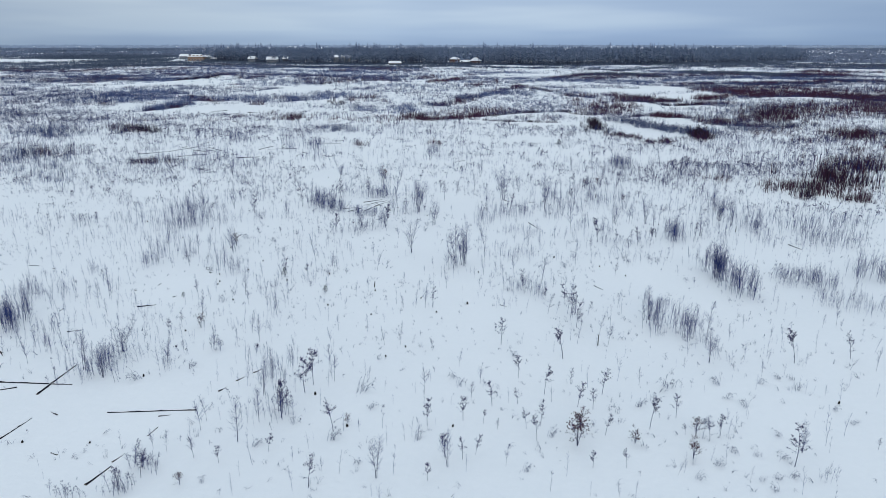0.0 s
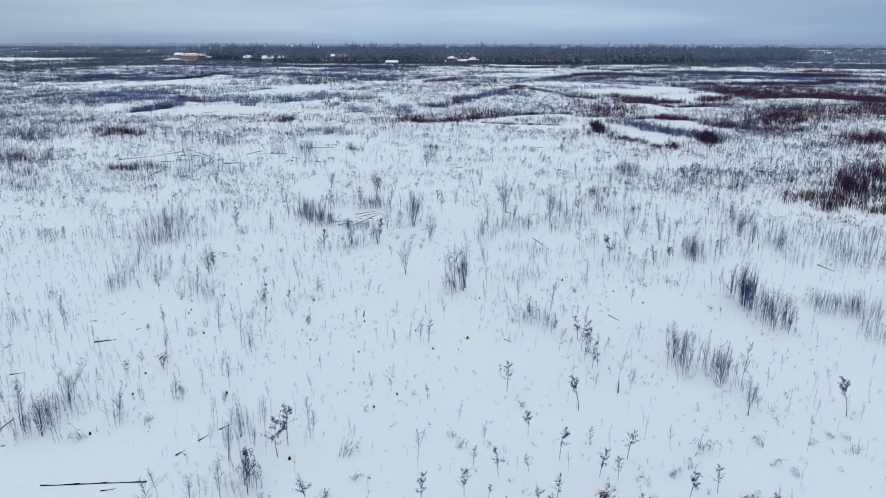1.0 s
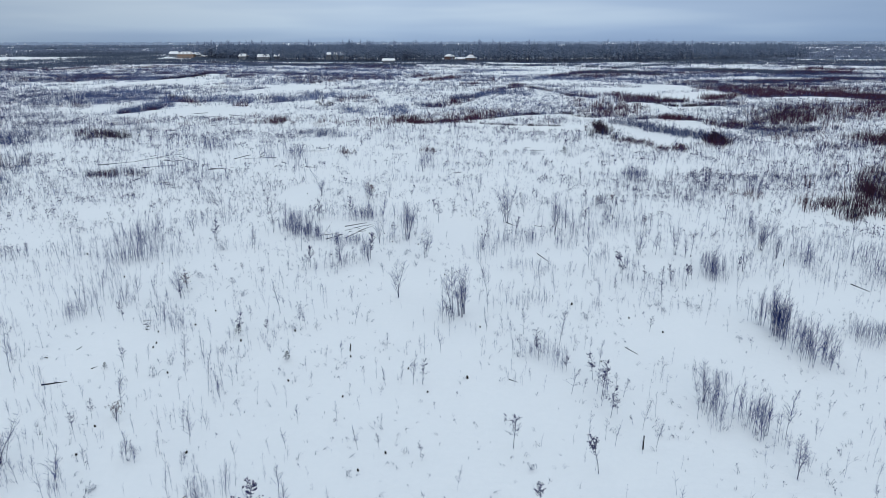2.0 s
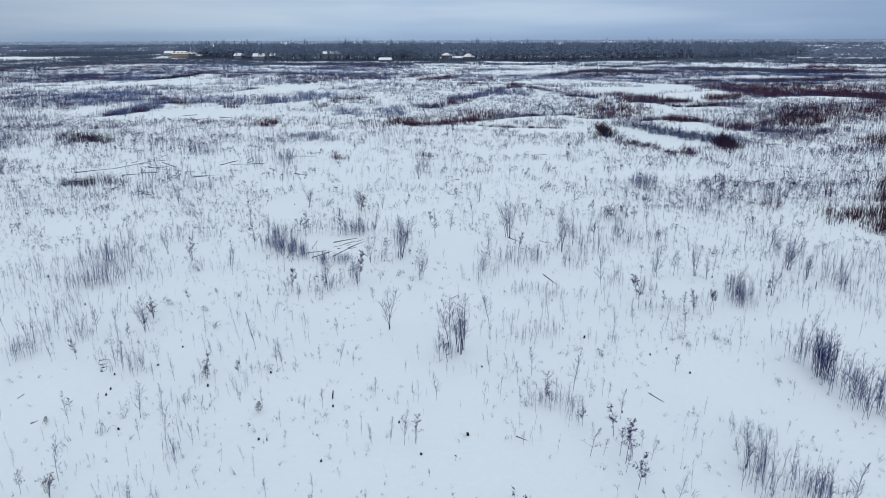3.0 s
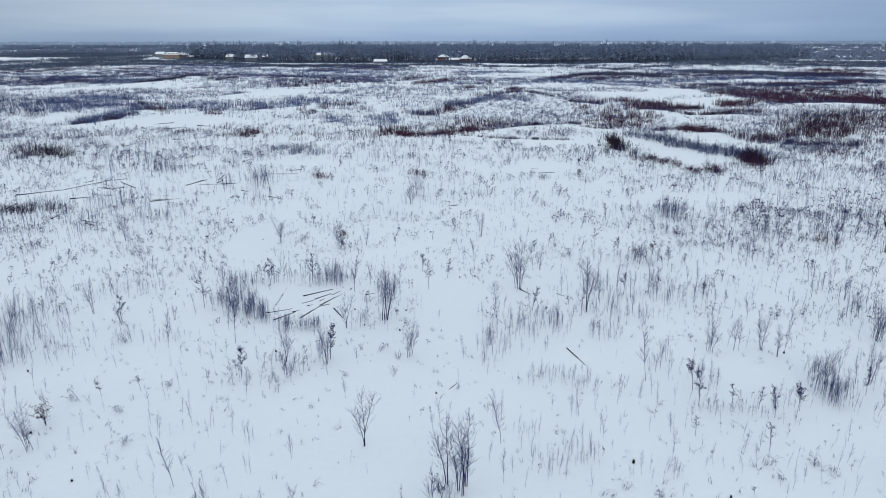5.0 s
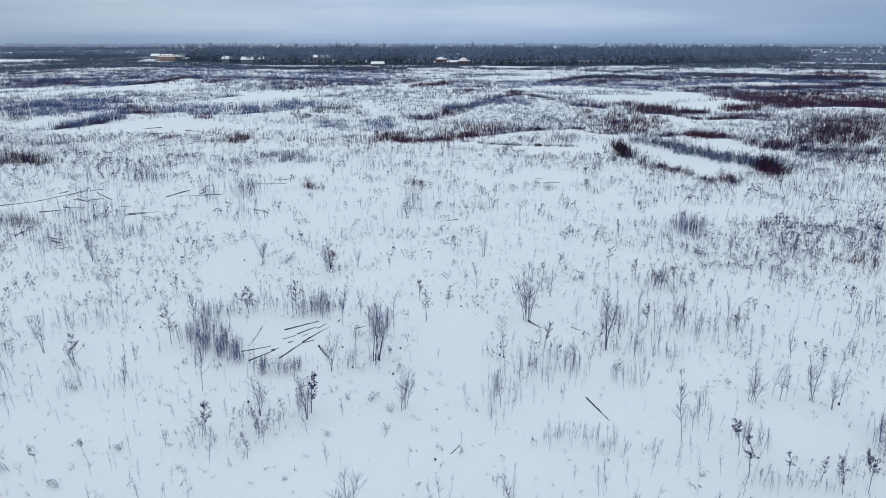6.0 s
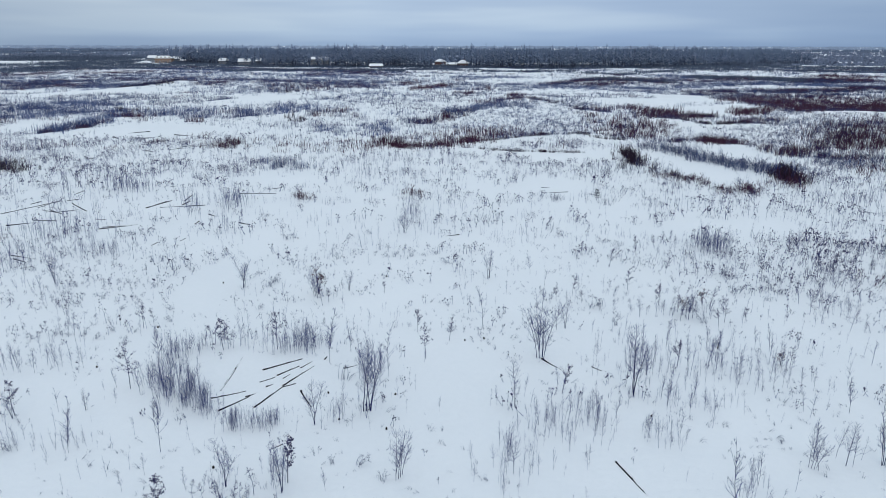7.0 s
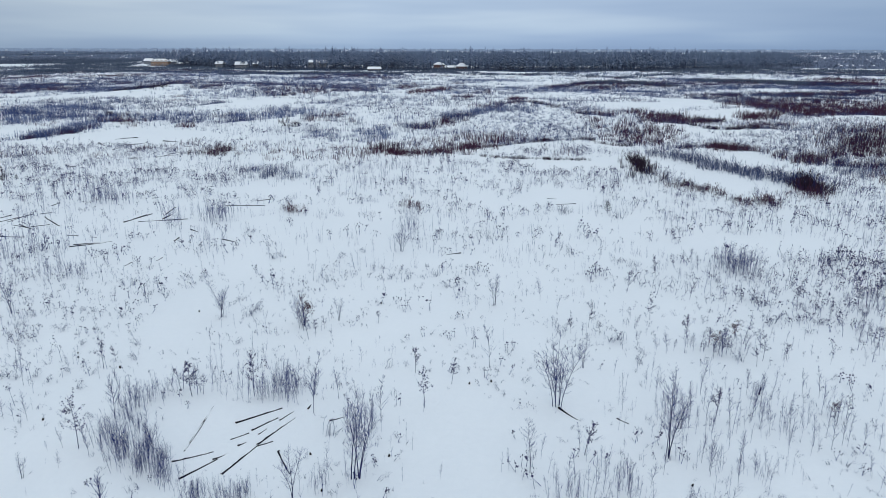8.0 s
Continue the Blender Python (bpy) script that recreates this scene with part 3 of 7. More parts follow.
BIRCHES_B = [(-8.5, 85.3, 2.8, 3), (-8.1, 91.8, 2.8, 3), (-5.4, 93.5, 4.4, 2), (-4.9, 93.5, 4.3, 3), (-2.6, 86.6, 3.1, 5), (4.2, 94, 3.1, 1), (12.2, 95.7, 4.9, 2), (33.4, 90.3, 2.5, 7), (6.7, 101, 4.8, 7), (9.3, 106.5, 2.5, 2), (12.1, 96.1, 3.5, 1), (13.7, 98.5, 2.3, 2), (-37.5, 116.2, 3.1, 3), (-19.2, 115.6, 3.4, 5), (-12.1, 113.5, 3, 5), (-9.3, 114.8, 2.1, 3), (3.8, 118.8, 2.9, 3), (-5.5, 135, 3, 7)]
BIRCHES_C = [(33.4, 89.7, 2.7, 7), (25.7, 82.7, 2.9, 5), (19.8, 87.7, 2.5, 5), (23.7, 88.1, 3.1, 2), (21.7, 87.9, 2.6, 1), (24.4, 86.8, 2.5, 2), (28.8, 82.8, 2.7, 3), (33.8, 86.9, 2.6, 3), (34.5, 94.6, 2.8, 5), (35.6, 98.5, 2.4, 3)]
BIRCHES = BIRCHES_A + BIRCHES_B + BIRCHES_C  # x, y, height, stems
SAPLINGS_A = [(-6.2, 35.7, 1), (9, 34.1, 0.7), (16.2, 35.9, 0.7), (-29.3, 47.4, 2.2), (-21.9, 45, 2.5), (-19.4, 47.5, 2.6), (-16, 37.5, 1.4), (-15.1, 37.2, 1.4), (-14.1, 39.5, 2.2), (-14.1, 40.5, 1.9), (-10.8, 47.6, 1.7), (-10.1, 40.3, 1.5), (-7.9, 36.4, 0.9), (-7.9, 46.9, 2.3), (-7.4, 45.7, 2.1), (-5.1, 46.1, 1), (-4.8, 39.5, 0.9), (-1.3, 44, 2), (-1.3, 38.8, 1.4), (2.3, 45.6, 1.6), (3.5, 36.4, 1.4), (12.5, 36.1, 0.9), (12.8, 45.9, 1.4), (21.6, 47.8, 1.1), (24.3, 44.7, 0.8), (-30.6, 52.8, 1.6), (-30.5, 50.2, 1.8), (-29.8, 58.1, 2.5), (-29.4, 51.7, 2.1), (-29.2, 49.3, 1.8), (-28.2, 56.3, 1.5)]
SAPLINGS_B = [(-26.6, 48, 1.7), (-25, 48, 1.5), (-21.3, 48.6, 1.3), (-20.7, 59.4, 1), (-19.8, 55.3, 2.7), (-19.1, 49.6, 1.3), (-17.3, 59.2, 1.4), (-17, 50.1, 2), (-15.8, 59.2, 2.1), (-15.5, 50.7, 1.4), (-15.2, 53.3, 1.9), (-14.3, 57, 2), (-14.2, 51.7, 2.3), (-14, 58.6, 1.5), (-13.9, 59.3, 1.4), (-11.2, 50.3, 1.3), (-8.9, 59.1, 1), (-8.7, 51.4, 1.4), (-8.6, 54, 1.4), (-6.4, 54.6, 1.2), (-4.7, 51.5, 1.6), (-4.1, 59.9, 0.9), (-3.9, 58.9, 1.3), (-3.6, 53.4, 1.2), (-2.9, 59, 1), (-2.9, 59.7, 1.4), (-2.1, 59, 2.3), (-1.4, 59, 1), (0.9, 48, 1.3), (5.7, 59.8, 1), (11.7, 53.9, 1.9)]
SAPLINGS_C = [(12, 52.1, 1.8), (14.3, 59.7, 1.4), (16.1, 57.7, 1.5), (19.2, 50.4, 1.8), (19.6, 53.1, 3.2), (21.3, 53.1, 1.4), (22.6, 49.3, 1.2), (23.3, 55.6, 1.2), (25, 48.8, 1.1), (25.5, 53.6, 1.2), (29.6, 48.4, 1.7), (29.6, 55.8, 1.2), (30.7, 55.3, 1), (30.8, 56.1, 1.9), (-31, 71.1, 2.4), (-30.1, 70.5, 2.7), (-29.9, 60.1, 2.9), (-28, 68.9, 1.6), (-23.7, 71.7, 1.9), (-22.3, 60.8, 2.1), (-22.2, 67.5, 2.4), (-21.4, 60.9, 1.1), (-21.2, 62.2, 1.3), (-19.5, 66.2, 1.2), (-18.1, 66.2, 1.6), (-17.8, 63.4, 1.4), (-16.9, 69.8, 1.3), (-16.7, 67.6, 1.2), (-16.3, 65.2, 1.3), (-16, 69.4, 1.5), (-15.7, 62, 1.4)]
SAPLINGS_D = [(-15.1, 60, 1), (-14.7, 62, 1.4), (-14, 71.1, 3), (-14, 68.7, 1.2), (-13.1, 71.5, 1.1), (-13, 66.7, 1.1), (-11.8, 69.5, 1.9), (-11.7, 68.4, 2), (-11.2, 62.8, 1.4), (-11.1, 67.7, 1.6), (-10.3, 67.8, 1), (-9.6, 60.8, 1.1), (-9, 69.6, 1.2), (-8.5, 62.2, 1.3), (-7.5, 63, 1.5), (-7.4, 68.6, 2), (-6.4, 68.5, 1.2), (-4.4, 64.6, 1.4), (-2.9, 63.9, 0.9), (-2.7, 67.8, 1), (-1.9, 69.7, 1.2), (-1.9, 63.9, 1.3), (-0.4, 69.3, 2.9), (-0.4, 64, 2), (2.5, 61.3, 0.7), (2.7, 63.1, 0.7), (3.1, 67.9, 2), (3.3, 71.7, 1.9), (4.3, 67.6, 1.6), (4.8, 63.2, 1.5), (4.9, 66.6, 1.6)]
SAPLINGS_E = [(5.4, 64.7, 1.1), (5.9, 67.3, 2.4), (8.4, 65.3, 3), (8.7, 60.1, 1), (9.5, 65, 1.1), (10.5, 64.4, 1.3), (10.7, 61.9, 2.1), (16.9, 61.2, 0.7), (16.9, 60.5, 1.2), (20, 60.5, 0.9), (21.9, 68.2, 1), (22.4, 64.9, 1.1), (27.9, 60, 1), (-30.7, 74.5, 2.5), (-27.6, 72.5, 2.4), (-27.2, 73.7, 2.7), (-24.7, 72.2, 1.7), (-15.2, 77, 1.6), (-14, 72.5, 1.1), (-8.4, 73.7, 1.6), (-6.4, 80.4, 1.5), (-0.6, 76.7, 1.6), (3.4, 75.3, 3.2), (8.4, 78.4, 1.9), (11.6, 81.3, 1.5), (13.8, 83.1, 4), (19.2, 72, 1.1), (24.3, 72.5, 1.7), (26, 72.1, 2.5), (26.6, 78.5, 1.2), (27.5, 73.4, 2.6)]
SAPLINGS_F = [(28, 79.8, 1.2), (30.9, 80.4, 1.9), (-22.8, 95.8, 0.7), (-21.8, 89.6, 2.8), (-21.3, 94.2, 1.1), (-21.3, 88.6, 2.1), (-20.2, 95.3, 2.1), (-19.1, 94.8, 1.8), (-17.4, 91, 2.2), (-16.7, 85.2, 1.2), (-16.2, 88.8, 3.5), (-16.2, 86.7, 1.4), (-13.5, 85.4, 1.3), (-12.5, 85.2, 1.2), (-6.3, 85.4, 1.3), (-0.6, 93.4, 1), (3.5, 87, 2.7), (6, 92.7, 1.9), (8.1, 93.6, 1.4), (9, 92.4, 1.8), (10.3, 92.9, 1.7), (11.3, 94, 1.6), (13.7, 95.1, 1.9), (13.7, 93.8, 2), (14.9, 93.1, 2), (15.9, 95.4, 2.1), (16.2, 94.1, 1.4), (20.2, 88.6, 2.7), (21.5, 88.7, 2.2), (22, 87.9, 2.2), (22.2, 93.7, 1.5)]
SAPLINGS_G = [(23.6, 88, 3.2), (24.9, 93.5, 2.6), (25.1, 87.3, 2.7), (27.6, 91.9, 2.6), (34.2, 87.4, 2.1), (35.2, 92, 2.3), (38, 92, 2.6), (-30.5, 98.9, 2.2), (-29.9, 104.6, 1.6), (-28.8, 103.5, 2.3), (-28.8, 98.1, 1.7), (-27.4, 99.1, 1.7), (-25.8, 98.9, 1.6), (-22.1, 96.1, 1.4), (-22, 102.8, 1.6), (-21.2, 96.7, 1.6), (-20.8, 100.2, 2), (-20.6, 99.2, 3.4), (-8.6, 100.1, 4.2), (-7.3, 101.9, 2.4), (-6.5, 107.4, 1.3), (-5.1, 97.5, 3.3), (-4.7, 98.2, 2.2), (-4.3, 99.1, 2.9), (2.7, 106.4, 3.3), (7.2, 96, 1.8), (8.6, 106.2, 1.7), (9.7, 96.1, 0.9), (10.6, 100.3, 1.8), (12, 97.2, 1.8), (12.9, 99.8, 1.9)]
SAPLINGS_H = [(13.4, 96.7, 0.9), (14.9, 100.5, 2.1), (15.4, 99.2, 1.9), (16.3, 102.7, 2.4), (16.5, 98.4, 2.6), (18.5, 99.9, 2.3), (18.7, 98, 1.9), (19.3, 102.7, 2), (19.6, 101.3, 2.4), (20, 98.3, 1.9), (20.7, 96.8, 2), (21.5, 96.4, 2.2), (22.3, 96.8, 2), (23, 102.8, 2), (23.2, 96.3, 1.8), (23.2, 99, 2.3), (23.9, 102.4, 2.2), (24.1, 96.3, 1.6), (9, 116.8, 1.6), (-15.6, 120.4, 1.4), (8, 120, 2.3)]
SAPLINGS = SAPLINGS_A + SAPLINGS_B + SAPLINGS_C + SAPLINGS_D + SAPLINGS_E + SAPLINGS_F + SAPLINGS_G + SAPLINGS_H  # x, y, height
LEAFY_A = [(-16.1, 33.8, 1.4), (-15.5, 34.9, 1.4), (-6.6, 34.3, 1.6), (-0.6, 35.1, 1), (-13.4, 36.7, 1.2), (-11.9, 36.3, 1), (-9.7, 40.9, 2.3), (-9.5, 37.4, 1.1), (-9, 44.1, 2.4), (-8.7, 45.2, 2.5), (-6.3, 39.5, 2), (-0.9, 40.3, 1.7), (0.2, 37.2, 1.4), (1.2, 37, 1.2), (1.2, 41, 1.5), (1.7, 43.7, 1), (1.9, 37.5, 1.1), (2.4, 40.7, 0.8), (3, 42.7, 1.6), (3.2, 40.1, 0.7), (4.6, 43.1, 1), (4.9, 46.6, 1.7), (4.9, 40.2, 1.3), (5.4, 39, 1.4), (5.8, 40.8, 1.5), (6.4, 44.4, 1.8), (8.1, 36.4, 1), (8.3, 45.8, 1), (8.3, 42.9, 1.6), (9.2, 42.6, 1.4), (9.4, 39.7, 1.3)]
LEAFY_B = [(9.9, 36.5, 1), (10.1, 44.5, 1.8), (12.1, 40.4, 1.8), (14, 41.7, 1.5), (14, 39.9, 0.7), (15.2, 39.3, 1.3), (16, 39.9, 1.3), (18.9, 37, 2.2), (24.3, 38.8, 0.7), (-21.6, 53, 1.2), (-21.1, 54.2, 1.2), (-3.5, 51.6, 0.9), (-1.5, 59.1, 1.7), (-1.1, 50.7, 0.9), (4, 51.8, 2), (8.3, 49.6, 2.2), (10, 57.5, 2.5), (10.1, 55.2, 1.9), (10.8, 59.7, 1.1), (24.5, 49.4, 2.4), (28.8, 50.2, 1.8), (-26.4, 69.3, 1.5), (-23, 62.3, 0.9), (-20.1, 61.5, 0.5), (-16, 66.6, 1.7), (-13.9, 66.8, 1.2), (0.2, 69.3, 1.8), (6.6, 64.6, 1.5), (6.6, 62.7, 1.6), (8.3, 61.2, 1.1), (9.9, 60.1, 1.8)]
LEAFY_C = [(15.8, 68, 1.2), (-22.5, 80.5, 1.2), (-20.2, 81.2, 1), (-14.1, 83.4, 2.1), (14.9, 76.3, 1.2), (16.3, 79.8, 2.3), (16.6, 81.9, 2.2), (18.4, 79.8, 1.4), (18.6, 74.8, 1.6), (19.9, 79.4, 1.5), (20.5, 78.4, 1.9), (21.8, 78.4, 1.8), (22.4, 79.2, 1.7), (23, 80.3, 1.2), (27.7, 81.3, 1.7), (-26.7, 92.5, 2.3), (-8.4, 86.1, 2.7), (7.4, 95.7, 2), (-24.6, 106, 2.2), (-24.2, 107, 1.3), (-21.2, 96.1, 2.9), (-17.8, 103, 1.6), (-16.9, 102.1, 2.4), (-12.9, 102.3, 2.8), (-10.2, 106.3, 0.8), (-2.5, 105.5, 1.8), (-1.7, 100.8, 2.4), (0, 103.9, 1.8), (16.2, 99.7, 2), (21.8, 106.9, 1.5), (22.6, 107.8, 1.8)]
LEAFY_D = [(24.2, 99.8, 1.5), (24.3, 107.8, 1.3), (-11.1, 111.1, 1.7), (-10.7, 112, 1.3), (-10.2, 113.1, 1), (-6, 114.6, 1), (9.5, 112.5, 1.3), (11.1, 113.7, 1.5), (11.7, 112.3, 1.2), (16.6, 115.5, 1.8), (18.4, 111.8, 1.9), (30.2, 118.3, 1.7), (32.1, 116.4, 1.4), (32.3, 119, 1.9), (36.2, 119.4, 2.4), (37, 118.7, 2.6), (15.1, 122.4, 0.8), (16.4, 122.4, 1.8), (20.2, 126.5, 2), (21.5, 120.3, 1.5), (25.6, 120.3, 1.4)]
LEAFY = LEAFY_A + LEAFY_B + LEAFY_C + LEAFY_D  # x, y, height
OAKS_A = [(-13.2, 34.3, 0.9), (-5.6, 40.3, 0.8), (7.6, 38.5, 2.2), (8, 40, 1.7), (10.9, 38.9, 1.2), (13.7, 37.5, 1.5), (14.6, 39.9, 1.4), (-19.5, 54, 1.4), (-24.1, 76.9, 2), (23.5, 99.8, 1.4), (-12, 114.1, 2.7), (19.7, 109.5, 1.8), (22.2, 111.8, 1.7), (-5.7, 155.2, 1.4), (-4.4, 152.6, 1.7)]
OAKS = OAKS_A  # x, y, height
PINES_A = [(-23.6, 60.7, 0.7), (-16.1, 66.6, 1.2), (-11.3, 62.3, 1), (21.5, 153.8, 2.1), (-73.4, 175.6, 1.3)]
PINES = PINES_A  # x, y, height
SHRUBS_A = [(-12.1, 34.5, 0.4), (13.4, 35.7, 0.5), (16.6, 35.7, 0.4), (17, 34.8, 0.5), (17.5, 35.9, 0.5), (-20.7, 45.5, 0.9), (-17.7, 47.4, 0.5), (-10.4, 37.9, 0.6), (-8.8, 40.3, 0.5), (-6.3, 38.6, 0.8), (-5.3, 44.2, 1), (-4.5, 42.1, 0.6), (-4.4, 36.5, 0.5), (-1.3, 38.8, 0.6), (0.6, 46.3, 0.6), (0.9, 45.1, 0.6), (4.5, 36, 0.5), (6.2, 39.3, 0.6), (12.1, 43, 0.7), (13.3, 43.7, 0.6), (14.6, 45.8, 1.1), (14.8, 36.9, 0.6), (15.5, 41.3, 0.7), (16.2, 38.2, 0.6), (17.2, 37.9, 0.4), (17.9, 44.2, 0.6), (18, 46.1, 0.7), (18.3, 36, 0.5), (18.6, 37.7, 0.5), (18.7, 43.2, 0.6), (19.4, 39.9, 0.5)]
SHRUBS_B = [(20.8, 46.2, 0.5), (22.3, 47, 0.5), (22.9, 45.4, 0.6), (23.2, 46.9, 0.5), (24, 43, 0.5), (24.3, 41.4, 0.5), (-19.7, 59.8, 0.6), (-4.9, 49.1, 0.4), (4.9, 49.9, 0.6), (-19.3, 61.5, 0.4), (-12.1, 67.9, 0.6), (9.6, 71.2, 0.5), (11.3, 70.4, 0.7), (22.3, 66.7, 0.5), (-25.7, 72, 0.5), (-23.9, 79.9, 0.8), (-20.3, 78.5, 0.7), (-18.6, 82, 0.7), (-18.4, 75, 0.8), (-6.8, 83.5, 0.5), (17.8, 73.5, 0.8), (18.1, 72.2, 0.5), (20.6, 73.5, 0.7), (21.2, 73, 0.6), (-24.8, 88.8, 0.8), (-6.3, 87.7, 0.5), (-4.8, 87.6, 0.8), (-3.5, 84.1, 0.5), (-3.4, 86.2, 0.6), (-44, 96.2, 0.6), (-36.1, 99.1, 0.8)]
SHRUBS_C = [(-34.4, 99.9, 0.8), (-32.3, 103.9, 0.7), (-31, 104.8, 0.7), (-28.8, 104.8, 0.7), (-27.5, 104, 0.6), (-26.9, 105.6, 0.6), (-24.9, 105.1, 0.4), (-24.8, 103, 0.6), (-23, 107.5, 0.7), (-22.1, 99.4, 0.5), (-7.1, 97.5, 1), (0, 105.7, 0.8), (13.6, 107.1, 0.7), (20.6, 103.5, 0.7), (21, 107.8, 0.9), (-35.2, 113.2, 0.8), (-35.2, 115.6, 0.7), (-34.3, 111, 0.7), (-32, 113.2, 0.5), (-31.6, 116.9, 0.5), (-31.1, 112.4, 0.7), (-30.5, 116.7, 0.7), (-28.2, 109.9, 0.6), (-27.8, 115.7, 0.7), (-23.9, 110, 0.7), (-17.1, 115.9, 1), (-16.8, 117.2, 0.9), (-16.4, 110.2, 0.7), (12.3, 111, 0.9), (12.4, 118.2, 0.8), (13.3, 111.5, 1.1)]
SHRUBS_D = [(14.2, 109, 0.6), (26.3, 115.1, 1.3), (28.5, 113, 0.7), (30.3, 114.8, 0.6), (30.5, 117.9, 1), (35.1, 116.7, 0.7), (-36.1, 122.1, 0.6), (-31.1, 123.3, 0.8), (-30.2, 123.2, 0.8), (-11.9, 124.6, 0.8), (-6, 125.6, 0.8), (-4.1, 125.6, 0.8), (-1.6, 126.5, 0.7), (-0.4, 123.2, 0.8), (25.9, 125.2, 0.9), (27.2, 120.6, 1), (-19, 132.2, 0.9), (-18.3, 132.8, 0.8), (-12, 132.3, 0.9), (-9.6, 134.7, 0.8)]
SHRUBS = SHRUBS_A + SHRUBS_B + SHRUBS_C + SHRUBS_D  # x, y, height
STUMPS_A = [(-23.6, 37.8, 0.3), (-20.4, 45.9, 0.35), (-19.8, 37.9, 0.2), (-8.3, 43.9, 0.4), (-5.6, 40.1, 0.4), (0.6, 40.3, 0.3), (24.7, 43.8, 0.4), (-20.5, 53.4, 0.3), (-20.1, 50.6, 0.3), (-14.1, 50.9, 0.3), (-10.5, 59.4, 0.3), (-6.5, 57.3, 0.25), (-4.4, 49.6, 0.3), (-3.1, 51.2, 0.3), (-1.1, 58.1, 0.3), (11.2, 51.9, 1.1), (-22.6, 67.1, 0.3), (-21.9, 65.1, 0.3), (-21.8, 64.3, 0.3), (-20.2, 68.5, 0.3), (-19.6, 71.5, 0.3), (-19, 60.2, 0.3), (-15.6, 65.5, 0.4), (-11.9, 67.4, 0.4), (-7.1, 64.2, 0.7), (-6.9, 63.2, 0.3), (-2.6, 61.3, 0.3), (1.5, 60, 0.5), (2.6, 68.7, 0.3), (11, 62.7, 0.3), (14.8, 70.6, 0.3)]
STUMPS_B = [(16.8, 67.9, 0.3), (-31.3, 79.7, 0.3), (-29.3, 83.7, 0.3), (-24.5, 76, 0.3), (-0.5, 81.2, 0.3), (10.6, 73.6, 0.5), (-38.6, 86.7, 0.4), (-12.7, 87.3, 0.3), (-7.9, 95.6, 0.3), (-6.7, 92.4, 0.25), (-3.7, 91.3, 0.3), (-3.5, 95.5, 0.25), (12.5, 93, 0.3), (25.2, 87.5, 0.3), (33.5, 84.5, 0.9), (-39.9, 105.7, 0.3), (-27.3, 107.7, 0.3), (-24.9, 99, 0.25), (-23.5, 106.1, 0.35), (1.2, 104, 0.3), (2.7, 104.3, 0.35), (20.2, 102.8, 0.7), (-27.7, 108.4, 0.25), (-21.6, 116.7, 0.3), (-6.2, 118.8, 0.35), (-17.9, 132.6, 0.3)]
STUMPS = STUMPS_A + STUMPS_B  # x, y, height
LOGS_A = [(-31.6, 44.2, 2.6, 14), (-31.4, 43.7, 3, 28), (-17.8, 35, 1.7, 73), (-29.3, 43.6, 2.8, 23), (-27.1, 44.7, 5, -2), (-26, 45.3, 4.1, 86), (-25, 38.7, 3.5, 80), (-23.7, 41, 0.9, -32), (-21.2, 36.8, 0.5, -22), (-17.8, 41.4, 5.3, 5), (-17.5, 36.6, 0.9, 72), (-16.8, 40.9, 0.7, 16), (-16.8, 39.2, 0.9, 77), (-14.4, 44.4, 0.9, 63), (-13.7, 45.8, 0.8, 60), (-12.9, 46.9, 0.7, 56), (-32.7, 57.4, 0.6, 90), (-32.2, 49, 2.2, -47), (-29.3, 53.2, 0.9, 27), (-26, 58.7, 1.5, 23), (4.6, 59.8, 0.7, -34), (-42.2, 69, 0.9, 0), (-39.8, 68.2, 0.5, 0), (-28.8, 62.4, 0.5, -22), (-27.2, 64, 0.5, 79)]
LOGS_B = [(-24.5, 61, 0.4, 56), (-24.4, 69.3, 0.7, 16), (-24.2, 68.6, 0.5, 22), (-23.8, 68.2, 0.4, 45), (-23.6, 67.6, 0.4, 34), (13.6, 64.6, 1.3, -61), (0.6, 82.2, 0.9, 58), (37.7, 78.2, 2.2, -74), (-14.4, 95.3, 2.2, 27), (-13.7, 94.2, 2.3, 52), (-12.8, 95.4, 1.1, 45), (-11.7, 95.1, 3, 66), (-9.8, 89.4, 0.8, 40), (-9.2, 94.8, 2.4, -62), (9.8, 86.4, 3.7, -73), (-15.1, 98.8, 5.9, -90), (-12.4, 97.4, 1.1, 38), (-12, 96.6, 0.6, 45), (-11.9, 99.8, 3, 37), (-11.3, 98.8, 1.9, 51), (-11.2, 97.9, 0.7, 63), (-10.7, 96.6, 0.9, 32), (-10.4, 98, 3.4, 64)]
LOGS_C = [(-10.2, 99.8, 1.3, 61), (-9, 100.9, 0.6, 81), (-6.9, 99.4, 1.2, 31), (7.2, 100.1, 1.7, -57), (10.4, 99.3, 0.8, -45), (-51.9, 127.2, 2.2, 90), (-45.4, 123.5, 1.8, -27), (-33.7, 129.8, 1.2, 81), (-31.2, 131.8, 1.2, 85), (-62.3, 142, 6.3, 38), (-61.4, 132.8, 3.7, 98), (-53.8, 138.3, 3.9, 31), (-52.2, 140.1, 3.1, -4), (-45.4, 140.9, 1.3, 0), (-42.6, 140.3, 0.9, -13), (-41.4, 137.8, 4, 22), (-32.3, 139.4, 1.5, 90), (-31.7, 143.5, 1.6, -40), (-25.9, 139, 2.6, -32), (0.3, 134.1, 1.7, 21), (-59.3, 150.2, 1.9, 78), (-58.1, 147.7, 8.3, 66), (-57.1, 148.6, 2.8, 86)]
